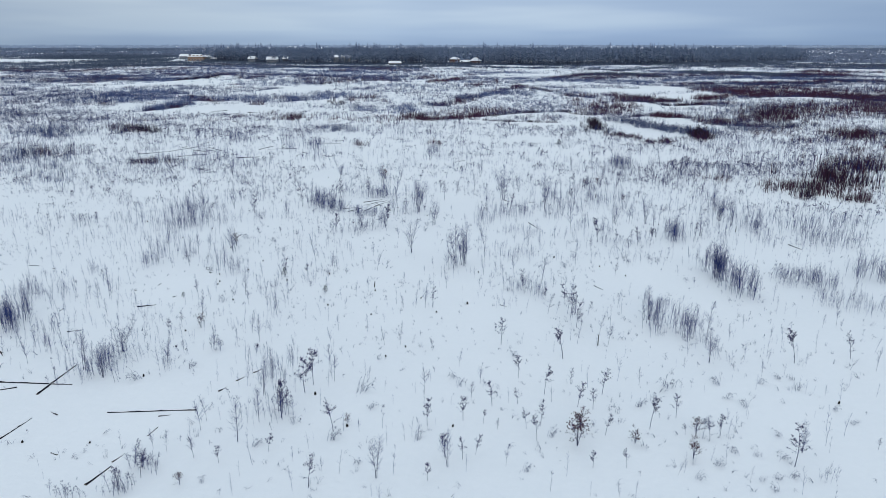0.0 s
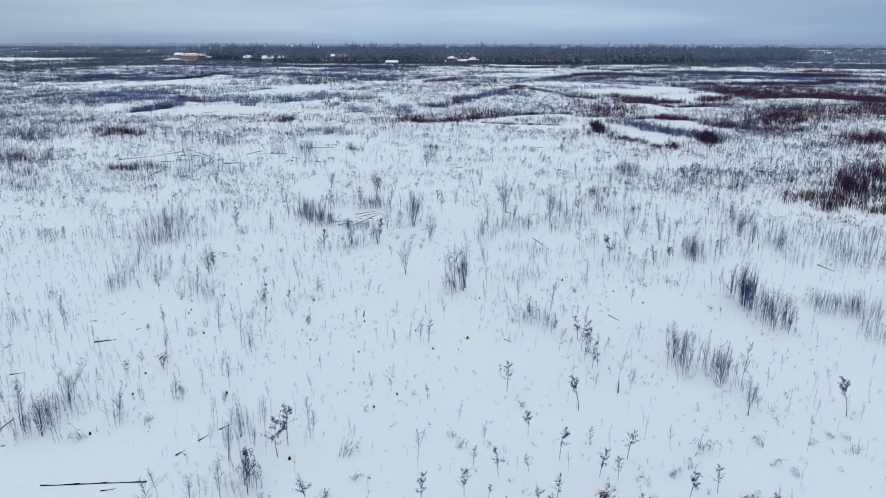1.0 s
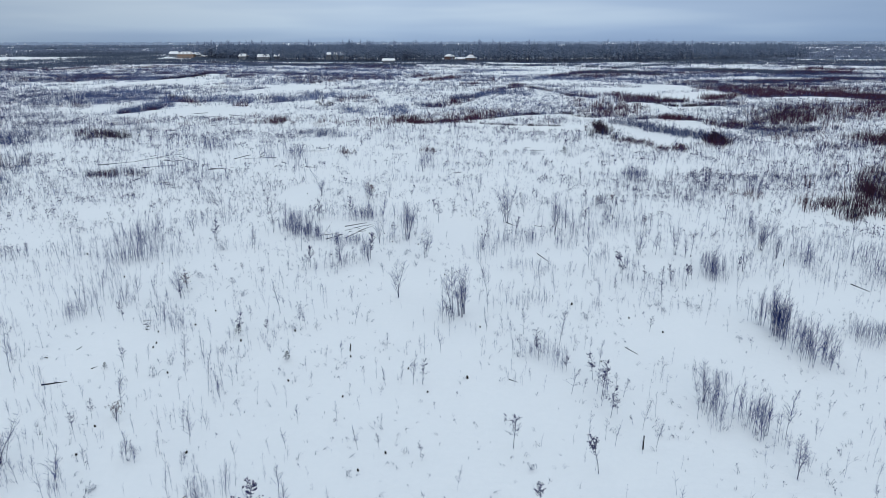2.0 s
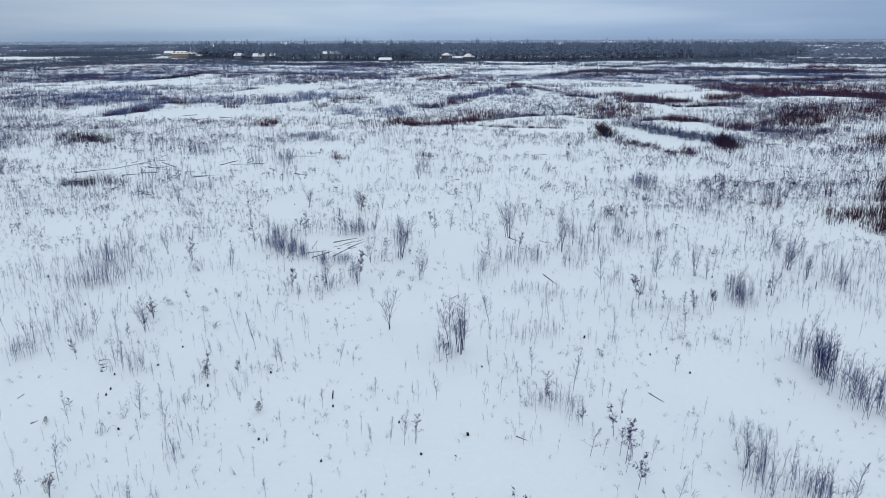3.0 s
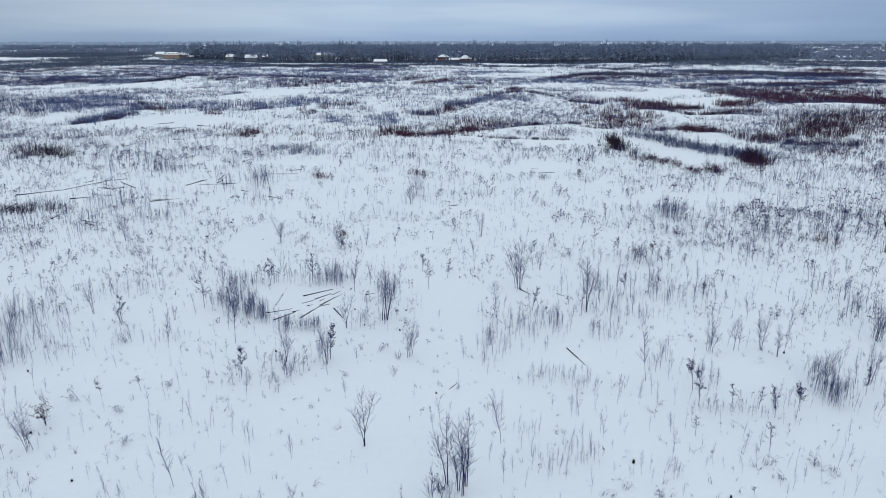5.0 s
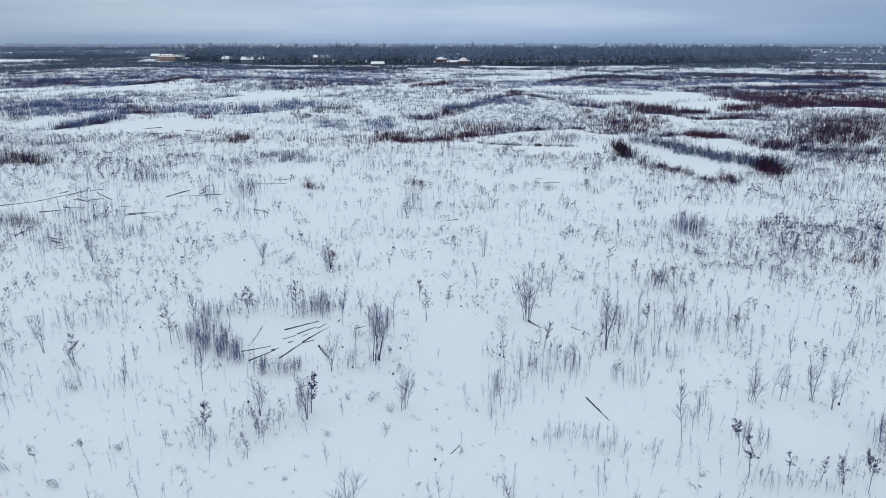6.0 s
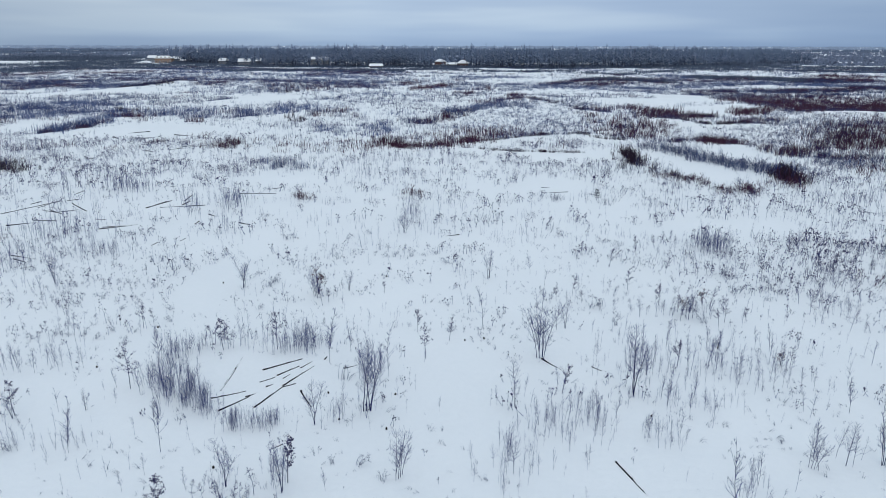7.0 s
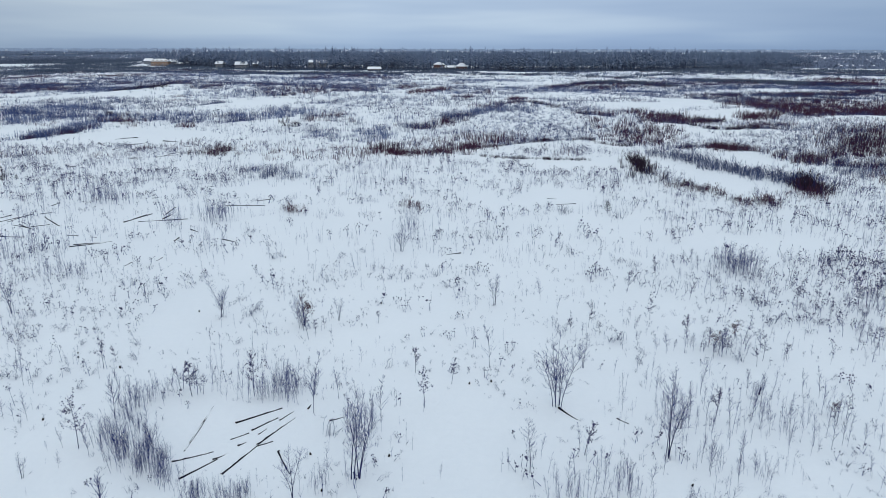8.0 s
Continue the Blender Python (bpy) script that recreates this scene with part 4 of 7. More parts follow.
LOGS_D = [(-55, 152.1, 1.5, 42), (-54.1, 145.1, 3.5, -24), (-53, 144.6, 5, -37), (-52, 145.6, 2.1, 35), (-51.8, 147.7, 6.4, -46), (-41.4, 149.8, 5, 70), (-37.8, 150.6, 2.5, 85), (-37.6, 148.6, 6, 16), (-44.2, 162.2, 1.1, 52), (-34, 158, 1.2, 70), (-29.4, 157.4, 5.5, 5), (-27.7, 161.2, 2.2, 34), (15.2, 163.1, 1.3, 0), (16.8, 159.6, 3.1, 15), (-56.4, 170, 2.3, 88), (-64.4, 199.8, 2.3, -18), (-58.8, 203.4, 5.2, 38), (-56.1, 207, 3.4, 45), (-80.6, 219.5, 3.9, -46), (-73.4, 217.4, 5.9, 71), (-65.8, 224.2, 6, -18), (-79.8, 230.6, 5.3, 40)]
LOGS_E = [(-79.8, 231.7, 4.1, 35), (-80.9, 220.3, 6.4, -52), (-66.1, 225.1, 6.4, -19), (-59.7, 217.0, 1.6, 1), (-72.9, 220.3, 3.9, 52), (-64.8, 200.9, 2.0, 55), (-59.8, 202.6, 3.4, 74), (-58.5, 206.8, 4.0, 62), (-72.1, 190.3, 1.8, 1), (-108.9, 229.1, 4.7, 104), (-73.7, 212.0, 3.7, 94), (-70.4, 221.4, 4.1, -49), (-45.8, 124.7, 3.2, -22), (-43.2, 121.3, 1.3, 40), (-41.7, 137.2, 3.7, 30), (-56.9, 157.9, 2.0, 86), (-41.6, 149.7, 4.2, 76), (-38.8, 154.0, 4.4, 95)]
LOGS = LOGS_A + LOGS_B + LOGS_C + LOGS_D + LOGS_E  # x, y, length, bearing
THICKETS_A = [(20.3, 35.8, 0.6, 0.4, 14, 1.3), (-25.3, 47.7, 2.7, 2.4, 52, 2.2), (-12.1, 44.1, 2.1, 2.6, 51, 1.9), (-34.7, 54, 1.4, 1.8, 95, 3), (-31.2, 55.6, 5.8, 6.4, 132, 2), (-21.2, 52.4, 3.7, 4.6, 42, 1.6), (-15.2, 59.1, 4, 5.8, 42, 1.7), (-9.6, 50.8, 3.8, 4.4, 21, 1.3), (-4.4, 57.8, 3.8, 6.7, 14, 1.2), (4.5, 59.7, 0.6, 0.5, 8, 1.4), (17.6, 54.7, 1.5, 1.9, 85, 2.8), (18.2, 59.8, 1.2, 0.6, 30, 1.6), (18.8, 51.9, 1, 2, 18, 2.3), (-37.9, 62.1, 3.6, 3.2, 73, 1.8), (-36.2, 60.2, 1.7, 1.1, 34, 1.8)]
THICKETS_B = [(-23.8, 71, 2.5, 2, 14, 1.4), (-23.3, 68.9, 1.3, 1.4, 10, 1.6), (-18.4, 68.6, 4.6, 4.9, 27, 1.8), (0, 70.3, 0.8, 0.9, 18, 1.9), (3.4, 70.2, 5.1, 4.6, 31, 2), (6.9, 63.5, 1, 1.2, 28, 1.7), (7.2, 62.4, 1, 1, 18, 1.8), (8, 62, 0.5, 0.8, 10, 1.5), (25.5, 69.3, 0.8, 1.3, 40, 3.3), (25.5, 66.5, 0.9, 1.6, 66, 3.8), (26.4, 63.6, 0.9, 1.7, 58, 3.5), (33, 66.3, 2.7, 1.6, 164, 2.3), (34.7, 61, 2.6, 2.7, 102, 2.2), (40.4, 68.5, 1.9, 2, 102, 2.8), (-50.2, 82, 4.7, 3.5, 27, 1.9), (-37.5, 73.7, 8.1, 5.6, 57, 2.1)]
THICKETS_C = [(-31.1, 73, 0.9, 1, 10, 2), (-30.5, 77.3, 1.9, 2.7, 25, 2), (-29.9, 77.6, 5.4, 4.9, 42, 2.4), (-11.3, 76.5, 6.3, 5.5, 31, 1.8), (4.8, 76.8, 0.6, 0.8, 8, 1.5), (5.6, 74.2, 0.8, 0.8, 10, 1.5), (6.6, 82.3, 2.9, 1.2, 62, 1.8), (7, 73.5, 1.1, 1, 25, 1.8), (9.1, 77.1, 6.9, 3.9, 46, 2.4), (12.9, 73.2, 0.7, 0.9, 18, 1.6), (17.7, 82.5, 0.6, 1.2, 22, 2.3), (17.9, 74.8, 5.6, 3.6, 34, 2.1), (18.9, 79.4, 2.2, 0.9, 39, 1.4), (24.9, 81.2, 0.7, 1.1, 36, 2.6), (25.1, 80.9, 0.8, 1.9, 36, 2.8)]
THICKETS_D = [(25.4, 83.9, 0.8, 1.3, 23, 2.2), (28.9, 81.1, 6.2, 4.3, 76, 2.4), (36.6, 76.9, 4.8, 3.4, 54, 2.3), (42.8, 80.2, 2.9, 1.8, 102, 2.6), (-40, 85, 7.7, 3.7, 34, 2.1), (-36.2, 88.2, 3.5, 4, 25, 2.1), (-35, 90.2, 2.2, 2.4, 45, 2.7), (-34.8, 87.5, 4.7, 5, 59, 3.3), (-31.4, 89, 4.1, 4.3, 42, 2.9), (-28.3, 86.6, 1.4, 1.7, 14, 2), (-24.6, 88.7, 0.8, 0.8, 13, 1.5), (-21.6, 88.8, 1.5, 1.2, 14, 1.8), (-17.5, 95.1, 0.9, 0.9, 76, 2.4), (-16, 93.8, 0.7, 0.7, 63, 2.1), (-14.6, 92.6, 0.7, 0.6, 30, 1.8)]
THICKETS_E = [(-12.8, 91.3, 1.1, 0.4, 40, 1.6), (-11.7, 86.2, 0.7, 0.6, 6, 2), (-11.3, 91.2, 0.9, 0.3, 24, 1.5), (-10.9, 92.3, 0.9, 0.6, 14, 1.4), (-10.2, 91.7, 0.6, 0.4, 27, 1.4), (-8.7, 86.2, 1, 1, 13, 2.4), (-6.6, 92.5, 0.5, 0.5, 10, 1.8), (-6.4, 93.1, 0.9, 1, 8, 2.3), (3, 87.1, 1, 2.1, 13, 2.4), (4.5, 91.6, 3.1, 4.4, 34, 2.2), (5.5, 92, 0.4, 0.2, 4, 1.5), (7.2, 91.3, 2.2, 1.9, 38, 2.5), (8.8, 92.8, 0.6, 0.7, 13, 2), (11.7, 89.8, 1.2, 1.2, 20, 2.1), (13.7, 93.6, 2.3, 1.4, 17, 1.7)]
THICKETS_F = [(15.2, 85.1, 0.8, 1.6, 20, 2.2), (16.8, 93.2, 2.7, 1.4, 14, 1.6), (35.3, 86.1, 1.4, 1.4, 27, 2.1), (35.5, 93.8, 1.3, 1.9, 17, 2.7), (35.9, 84.1, 0.9, 1.3, 44, 2.3), (37.9, 89.5, 3.8, 3.8, 39, 2.5), (38.3, 91.8, 6.4, 3.6, 54, 2.2), (39.3, 86.3, 1.9, 3.7, 33, 2.8), (48.4, 87.9, 4.9, 3.9, 54, 2.6), (-34.4, 99.1, 6.5, 3.6, 34, 2.4), (-29.2, 98.7, 1.9, 1.2, 18, 1.9), (-19.6, 100, 0.6, 1.2, 34, 2.5), (-19.6, 96.2, 0.7, 0.8, 14, 1.9), (-19.6, 102.2, 0.5, 0.9, 13, 1.9), (-19.3, 97.2, 1, 0.9, 35, 2.1)]
THICKETS_G = [(-18.3, 101.8, 0.5, 0.8, 10, 1.8), (-12.8, 102.4, 0.8, 0.6, 13, 2.5), (-12.7, 103.9, 3.9, 1.9, 45, 2.7), (-10.8, 102.2, 1.1, 0.7, 49, 2.5), (-9.4, 102.3, 0.7, 0.6, 8, 2.2), (-5.1, 97.3, 0.8, 0.9, 14, 3.1), (-3, 106.5, 2.5, 0.5, 20, 1), (14.1, 97.5, 2.2, 2.6, 21, 2), (16, 99.2, 4.3, 4.8, 51, 3.1), (19.7, 100.5, 5.2, 3, 31, 1.9), (21.3, 101.2, 3.9, 4.7, 30, 3.1), (21.8, 98.5, 3.1, 1.8, 21, 1.9), (-37.3, 114.6, 2.4, 1.5, 20, 2), (-6.3, 109.3, 1.7, 1, 10, 1.4), (1.1, 118.8, 1, 1.6, 8, 1.5)]
THICKETS_H = [(1.8, 111.5, 0.9, 1.8, 7, 1.4), (33.5, 112, 1.1, 1.8, 30, 2.2), (36.5, 118.8, 1.5, 2, 30, 2.6), (-41.2, 125.8, 4.6, 2.1, 51, 2.3), (-40.2, 128.3, 3.6, 2.6, 34, 2.9), (-37.7, 125.6, 2.5, 1.4, 34, 2.1), (28.2, 130.6, 0.9, 1.5, 18, 3.1), (29.4, 129.2, 2.1, 1.9, 62, 2.8), (-49.3, 132.9, 4.7, 2.5, 25, 2.3), (-26.4, 137.1, 1.5, 2.1, 11, 2.6), (-33.9, 144.2, 0.8, 1.9, 6, 4.6), (-32.2, 151, 2.6, 2.9, 17, 2.8), (-49.9, 160.6, 2, 2.5, 13, 3.6)]
THICKETS_I = [(-30.4, 70, 0.8, 1.2, 26, 2), (-19.4, 47.7, 0.7, 0.7, 16, 1.9), (-23.6, 47.8, 0.6, 0.8, 16, 2), (-23.6, 46.2, 0.5, 0.8, 20, 2.3), (-22.2, 67.1, 1.2, 1, 20, 2.3), (-33.5, 84.6, 2.6, 1.4, 60, 2.6), (-28.3, 72.9, 0.9, 0.8, 16, 1.9), (-34.4, 66.7, 1, 0.8, 18, 1.5), (-13.3, 65.5, 1, 0.8, 14, 1.4), (-14.4, 57.4, 0.4, 0.5, 8, 1.9)]
THICKETS = THICKETS_I + THICKETS_A + THICKETS_B + THICKETS_C + THICKETS_D + THICKETS_E + THICKETS_F + THICKETS_G + THICKETS_H  # x, y, half width, half depth, stems, height
LEAF_THICKETS_A = [(-18.2, 33.4, 1.3, 0.4, 18, 1), (-16.1, 33.8, 0.5, 0.4, 18, 1.4), (-15.6, 35.2, 0.7, 0.6, 24, 1.4), (-9.7, 41.2, 0.5, 0.6, 13, 1.8), (10.1, 58.2, 1.3, 2.5, 12, 1.8), (-13.9, 82.5, 2.2, 1.2, 16, 1.6), (19.2, 79.2, 2.4, 0.6, 12, 1.4), (-9.4, 84.1, 2.1, 1.3, 22, 1.9), (-17.1, 102.6, 1, 0.6, 12, 2.1), (44.2, 106.7, 4.7, 3.7, 14, 1.8), (10.2, 113.9, 2.1, 1.9, 16, 1.2), (15.8, 113, 1.9, 2.5, 16, 1.2), (19.1, 109.5, 3.4, 1.2, 36, 2.2), (33.3, 108.8, 3.8, 4.9, 18, 2.3), (33.7, 116.8, 2.8, 2.3, 20, 1.6)]
LEAF_THICKETS_B = [(42.7, 116.2, 2.5, 6.5, 16, 3.1), (24.6, 130.6, 1.9, 2, 14, 1.8)]
LEAF_THICKETS_C = [(-47.1, 86.1, 3.5, 1.5, 32, 1.8), (-17.2, 50.2, 0.5, 0.4, 8, 1.5), (-13.6, 50, 0.6, 0.3, 8, 0.7), (-17.7, 47.7, 0.5, 0.2, 6, 0.5), (-20, 56.5, 1, 0.4, 10, 0.6)]
LEAF_THICKETS = LEAF_THICKETS_A + LEAF_THICKETS_B + LEAF_THICKETS_C  # the same
GREY_BRUSH_A = [(-54.9, 87.2, 5.1, 2.3, 50, 1.3), (41.4, 87.7, 8.6, 3.3, 70, 2.4), (34, 96.4, 4.9, 4, 40, 2.3), (-50.7, 119.8, 7.4, 9.8, 80, 2.8), (25.9, 116, 5.7, 4.8, 30, 1.9), (-80, 128.9, 8.7, 7.3, 70, 2.3), (-30.1, 126.2, 4.9, 2.8, 16, 1.4), (28.9, 128.8, 2.1, 1.6, 60, 2.3), (54.2, 127.6, 13.4, 8, 120, 2.6), (-57.4, 132.4, 3.8, 2.1, 40, 2.2), (-47.5, 133.6, 4.4, 4.2, 50, 2.6), (-4.7, 143.8, 1.3, 2.7, 26, 2.4), (-1.2, 141.2, 2, 2.6, 12, 1.8), (67.2, 138.4, 13.3, 26.1, 240, 2.5)]
GREY_BRUSH_B = [(-54.6, 148.7, 4.3, 4.2, 20, 3), (-35.6, 147.3, 1.1, 1.8, 12, 3.3), (-31.2, 149.6, 1.9, 2.5, 45, 2.7), (27.6, 147.3, 3, 4.6, 26, 1.9), (36.3, 147.4, 3.9, 3.5, 30, 2.1), (48.6, 147.6, 5, 4, 40, 2.1), (57.4, 154.1, 3.7, 5.3, 50, 2.4), (-61.6, 166.8, 4.1, 6, 20, 3.6), (-50.2, 159.5, 4.2, 2.6, 70, 2.8), (49.9, 160.9, 3.7, 4.5, 40, 2.4), (84.1, 156.1, 12.9, 8.5, 140, 2.4), (-94.8, 168.2, 15.1, 40.8, 300, 2.8), (-17.3, 172.3, 4.7, 6.6, 34, 2), (-9, 172.3, 6.5, 5.7, 50, 1.9)]
GREY_BRUSH_C = [(31.2, 178.1, 6, 5.2, 60, 2.1), (56, 173.5, 3.1, 1.9, 30, 2.6), (62.8, 169.4, 8.3, 6.2, 100, 2.3), (-130, 207.1, 10, 18.5, 80, 3.3), (-148.9, 247.8, 18.6, 39.1, 180, 2.9)]
GREY_BRUSH = GREY_BRUSH_A + GREY_BRUSH_B + GREY_BRUSH_C  # the same
RED_BRUSH_A = [(42.9, 117.3, 1.6, 2.9, 20, 1.9), (-21.9, 154.9, 1.3, 1.8, 26, 1.8), (-5.8, 156.6, 1, 1.5, 20, 1.8), (41.3, 166.6, 1.2, 2.2, 22, 1.3), (43.7, 159.8, 2.2, 1.6, 34, 1.4), (46.6, 159.9, 1.3, 2.6, 40, 1.9), (83.2, 159.3, 14.2, 29.3, 170, 2.2)]
RED_BRUSH_B = [(37.3, 170.3, 3.9, 2.2, 60, 1.6), (56.1, 168.2, 1.6, 4.3, 45, 2.5), (123.9, 235.4, 17.1, 30.5, 150, 2.5)]
RED_BRUSH = RED_BRUSH_A + RED_BRUSH_B  # the same
DARK_BRUSH_A = [(-82.6, 177.8, 3.8, 3.8, 24, 1.9), (40.7, 172.3, 1.6, 2.4, 22, 1.3), (57.4, 169.9, 1, 2.7, 40, 2.5), (36.0, 195.0, 0.5, 4.0, 46, 2.8)]
DARK_BRUSH = DARK_BRUSH_A  # the same
STRIPS_A = [(41.6, 162.8, 44.3, 158.3, 0.8, 22, 0.9, 2), (44.3, 158.3, 54.5, 166.7, 1.2, 34, 1.4, 1), (37.8, 179.1, 40, 172.2, 0.6, 18, 0.8, 2), (40, 172.2, 41.6, 162.8, 0.7, 30, 0.9, 2), (57.9, 175.4, 57.4, 168.9, 1, 50, 2.6, 2), (34.3, 189.2, 35.9, 184.5, 0.7, 36, 1.9, 2), (35.9, 184.5, 37.8, 179.1, 0.6, 20, 0.9, 2), (52.3, 184.8, 57.6, 174.9, 1.8, 200, 2.1, 0), (49.2, 198, 52.3, 184.8, 1.8, 200, 2.1, 0), (40.7, 205.9, 49.2, 198, 1.6, 150, 2.1, 0)]
STRIPS = STRIPS_A  # x, y to x, y, width, plants, height, kind
BANDS_A = [(-336.7, 577.1, -324.1, 656.9, 123.4, 493, 3, 4), (-324.1, 656.9, -290.2, 657.3, 145.1, 195, 3, 4), (-290.2, 657.3, -246.9, 671.2, 148.7, 281, 3, 4), (-246.9, 671.2, -185.2, 633.4, 141.9, 283, 3, 4), (-588.9, 972.4, -544.6, 972.9, 272.5, 649, 4, 4), (-544.6, 972.9, -456.1, 973.9, 272.7, 1298, 4, 4), (-456.1, 973.9, -456.4, 1074.6, 306.3, 608, 4, 4), (-432.1, 782.1, -389.5, 802.1, 86.8, 299, 3, 4), (-389.5, 802.1, -364.4, 867.8, 97.4, 319, 3, 4), (-1020.8, 1649.5, -919.2, 1747.1, 216.4, 812, 4, 4), (-919.2, 1747.1, -844, 1980, 263.3, 989, 4, 4), (-796.2, 1297.4, -707.6, 1356.3, 60.2, 659, 3, 4)]
BANDS_B = [(-707.6, 1356.3, -654.3, 1420.4, 66.2, 462, 3, 4), (-303.2, 730.5, -281.3, 803.4, 38, 210, 3, 4), (-281.3, 803.4, -246.9, 869.2, 45.9, 238, 3, 4), (-216, 387.9, -212.5, 409.6, 54.7, 142, 2.6, 3), (-212.5, 409.6, -197, 424.2, 61.1, 217, 2.6, 3), (-208.5, 376.2, -167.9, 401.1, 152.8, 669, 2.4, 0), (-167.9, 401.1, -160, 469.2, 206.6, 443, 2.4, 0), (-160, 469.2, -120.7, 430.1, 229.8, 436, 2.4, 0), (-163.1, 401.2, -156, 419.7, 14.3, 171, 1.8, 2), (-156, 419.7, -155.2, 440.2, 15.9, 103, 1.8, 2), (-155.2, 440.2, -163.1, 475.5, 18.3, 64, 1.8, 2), (-139.3, 435.1, -122.4, 435.3, 22.2, 163, 2, 3)]
BANDS_C = [(-137.3, 264.4, -123.2, 258.2, 56.2, 113, 2.8, 0), (-123.2, 258.2, -114.9, 268, 57.2, 139, 2.8, 0), (-114.9, 268, -114.1, 288.4, 66.6, 107, 2.8, 0), (-101.3, 223.5, -98.4, 225.7, 15.3, 28, 2.4, 0), (-98.4, 225.7, -96.7, 236.3, 16.5, 52, 2.4, 0), (-96.7, 236.3, -97.9, 251, 19, 44, 2.4, 0), (-97.9, 251, -100.4, 263.2, 21.8, 22, 2.4, 0), (-100.7, 222.4, -97.8, 224.6, 2.2, 39, 1.6, 3), (-97.8, 224.6, -95.5, 233.8, 2.3, 66, 1.6, 3), (-95.5, 233.8, -96.5, 248.1, 2.6, 56, 1.6, 3), (-97.9, 256.9, -91.8, 255.5, 16.3, 43, 2.6, 1), (-111.3, 286.4, -102.8, 286.5, 17, 22, 2.6, 2)]
BANDS_D = [(-94.8, 268.2, -81.7, 268.4, 30.9, 74, 2.4, 0), (-81.7, 268.4, -70.6, 272, 31.4, 69, 2.4, 0), (-75, 255.7, -74, 255.7, 3, 11, 3.2, 1), (-79.6, 173, -76.2, 174.2, 4.5, 24, 2.3, 2), (-50.3, 202.3, -46.5, 203.2, 7.9, 53, 2.2, 1), (-186, 621.6, -113.1, 646.6, 38.4, 430, 2.5, 4), (-113.1, 646.6, -44.8, 623.3, 38.4, 354, 2.5, 4), (-44.8, 623.3, 0.9, 674.1, 40.1, 261, 2.5, 4), (-103.1, 551.7, -75.2, 580.1, 63, 319, 2.5, 3), (-75.2, 580.1, -39.2, 552.4, 63, 326, 2.5, 3), (-104.2, 369.9, -81.2, 370.2, 199.5, 397, 2.6, 0), (-81.2, 370.2, -65.2, 393.7, 218.6, 355, 2.6, 0)]
BANDS_E = [(-65.2, 393.7, -26.8, 394.2, 240.7, 714, 2.6, 0), (-93.7, 397.6, -66, 398, 60, 238, 2.8, 3), (-66, 398, -38.3, 398.3, 60.1, 238, 2.8, 3), (-25.6, 441.7, -19.9, 447.2, 35.8, 55, 3, 1), (-18.6, 394.3, -10.8, 407.4, 23.1, 74, 2.8, 1), (-10.8, 407.4, -0.9, 416.7, 24.6, 91, 2.8, 1), (-77.9, 377.7, -72.1, 377.7, 15.9, 30, 2.4, 2), (-74.7, 284.9, -71.9, 286.9, 12.4, 22, 2.8, 3), (-62.4, 265.3, -54.5, 279.4, 31.9, 74, 2.6, 0), (-54.5, 279.4, -47.5, 285.2, 35.1, 54, 2.6, 0), (-44.3, 274, -30.9, 274.2, 13.2, 68, 2.4, 3), (-12.4, 250.5, -6.1, 253.5, 10.6, 45, 2.6, 3)]
BANDS_F = [(-6.1, 253.5, 0.4, 266, 11.4, 49, 2.6, 3), (0.4, 266, 6.9, 283.9, 13.2, 47, 2.6, 3), (-13.9, 205.3, -9.5, 204.5, 5.3, 47, 1.8, 1), (-9.5, 204.5, -3.4, 204.5, 5.2, 68, 1.8, 1), (-3.4, 204.5, 0.3, 206.3, 5.3, 41, 1.8, 1), (-14.6, 208.7, -12.4, 208.8, 3.7, 9, 2.8, 2), (-47.7, 257.5, -44, 262.2, 9.8, 15, 2.4, 2), (-49.6, 311.3, -21.4, 324.3, 47.6, 120, 2, 0), (-21.4, 324.3, -1.8, 329.9, 51.3, 81, 2, 0), (-33.1, 224.3, -19.4, 226.6, 24.9, 79, 2.2, 0), (-19.4, 226.6, -14.3, 233.6, 26.3, 32, 2.2, 0), (-35.1, 178.1, -30.8, 179.3, 10.2, 25, 2.4, 0)]
BANDS_G = [(-30.8, 179.3, -26.6, 179.4, 10.3, 22, 2.4, 0), (-8.5, 635.5, 44.6, 602.1, 49.3, 128, 2.4, 4), (44.6, 602.1, 92, 624.8, 48.3, 105, 2.4, 4), (92, 624.8, 122.8, 563.3, 44.6, 97, 2.4, 4), (122.8, 563.3, 174, 625.8, 44.6, 79, 2.4, 4), (51.9, 453.7, 65.6, 459.7, 18.2, 124, 2.4, 3), (65.6, 459.7, 83.4, 484.8, 19.6, 187, 2.4, 3), (83.4, 484.8, 103.8, 498.7, 21.5, 108, 2.4, 4), (103.8, 498.7, 124.2, 460.3, 20.2, 187, 2.4, 4), (75.4, 442.9, 124.2, 460.3, 58.2, 507, 2.8, 3), (0.7, 504.7, 45.5, 520.2, 32.1, 306, 2, 0), (-4.9, 390.3, 28.3, 399, 53, 266, 2, 0)]
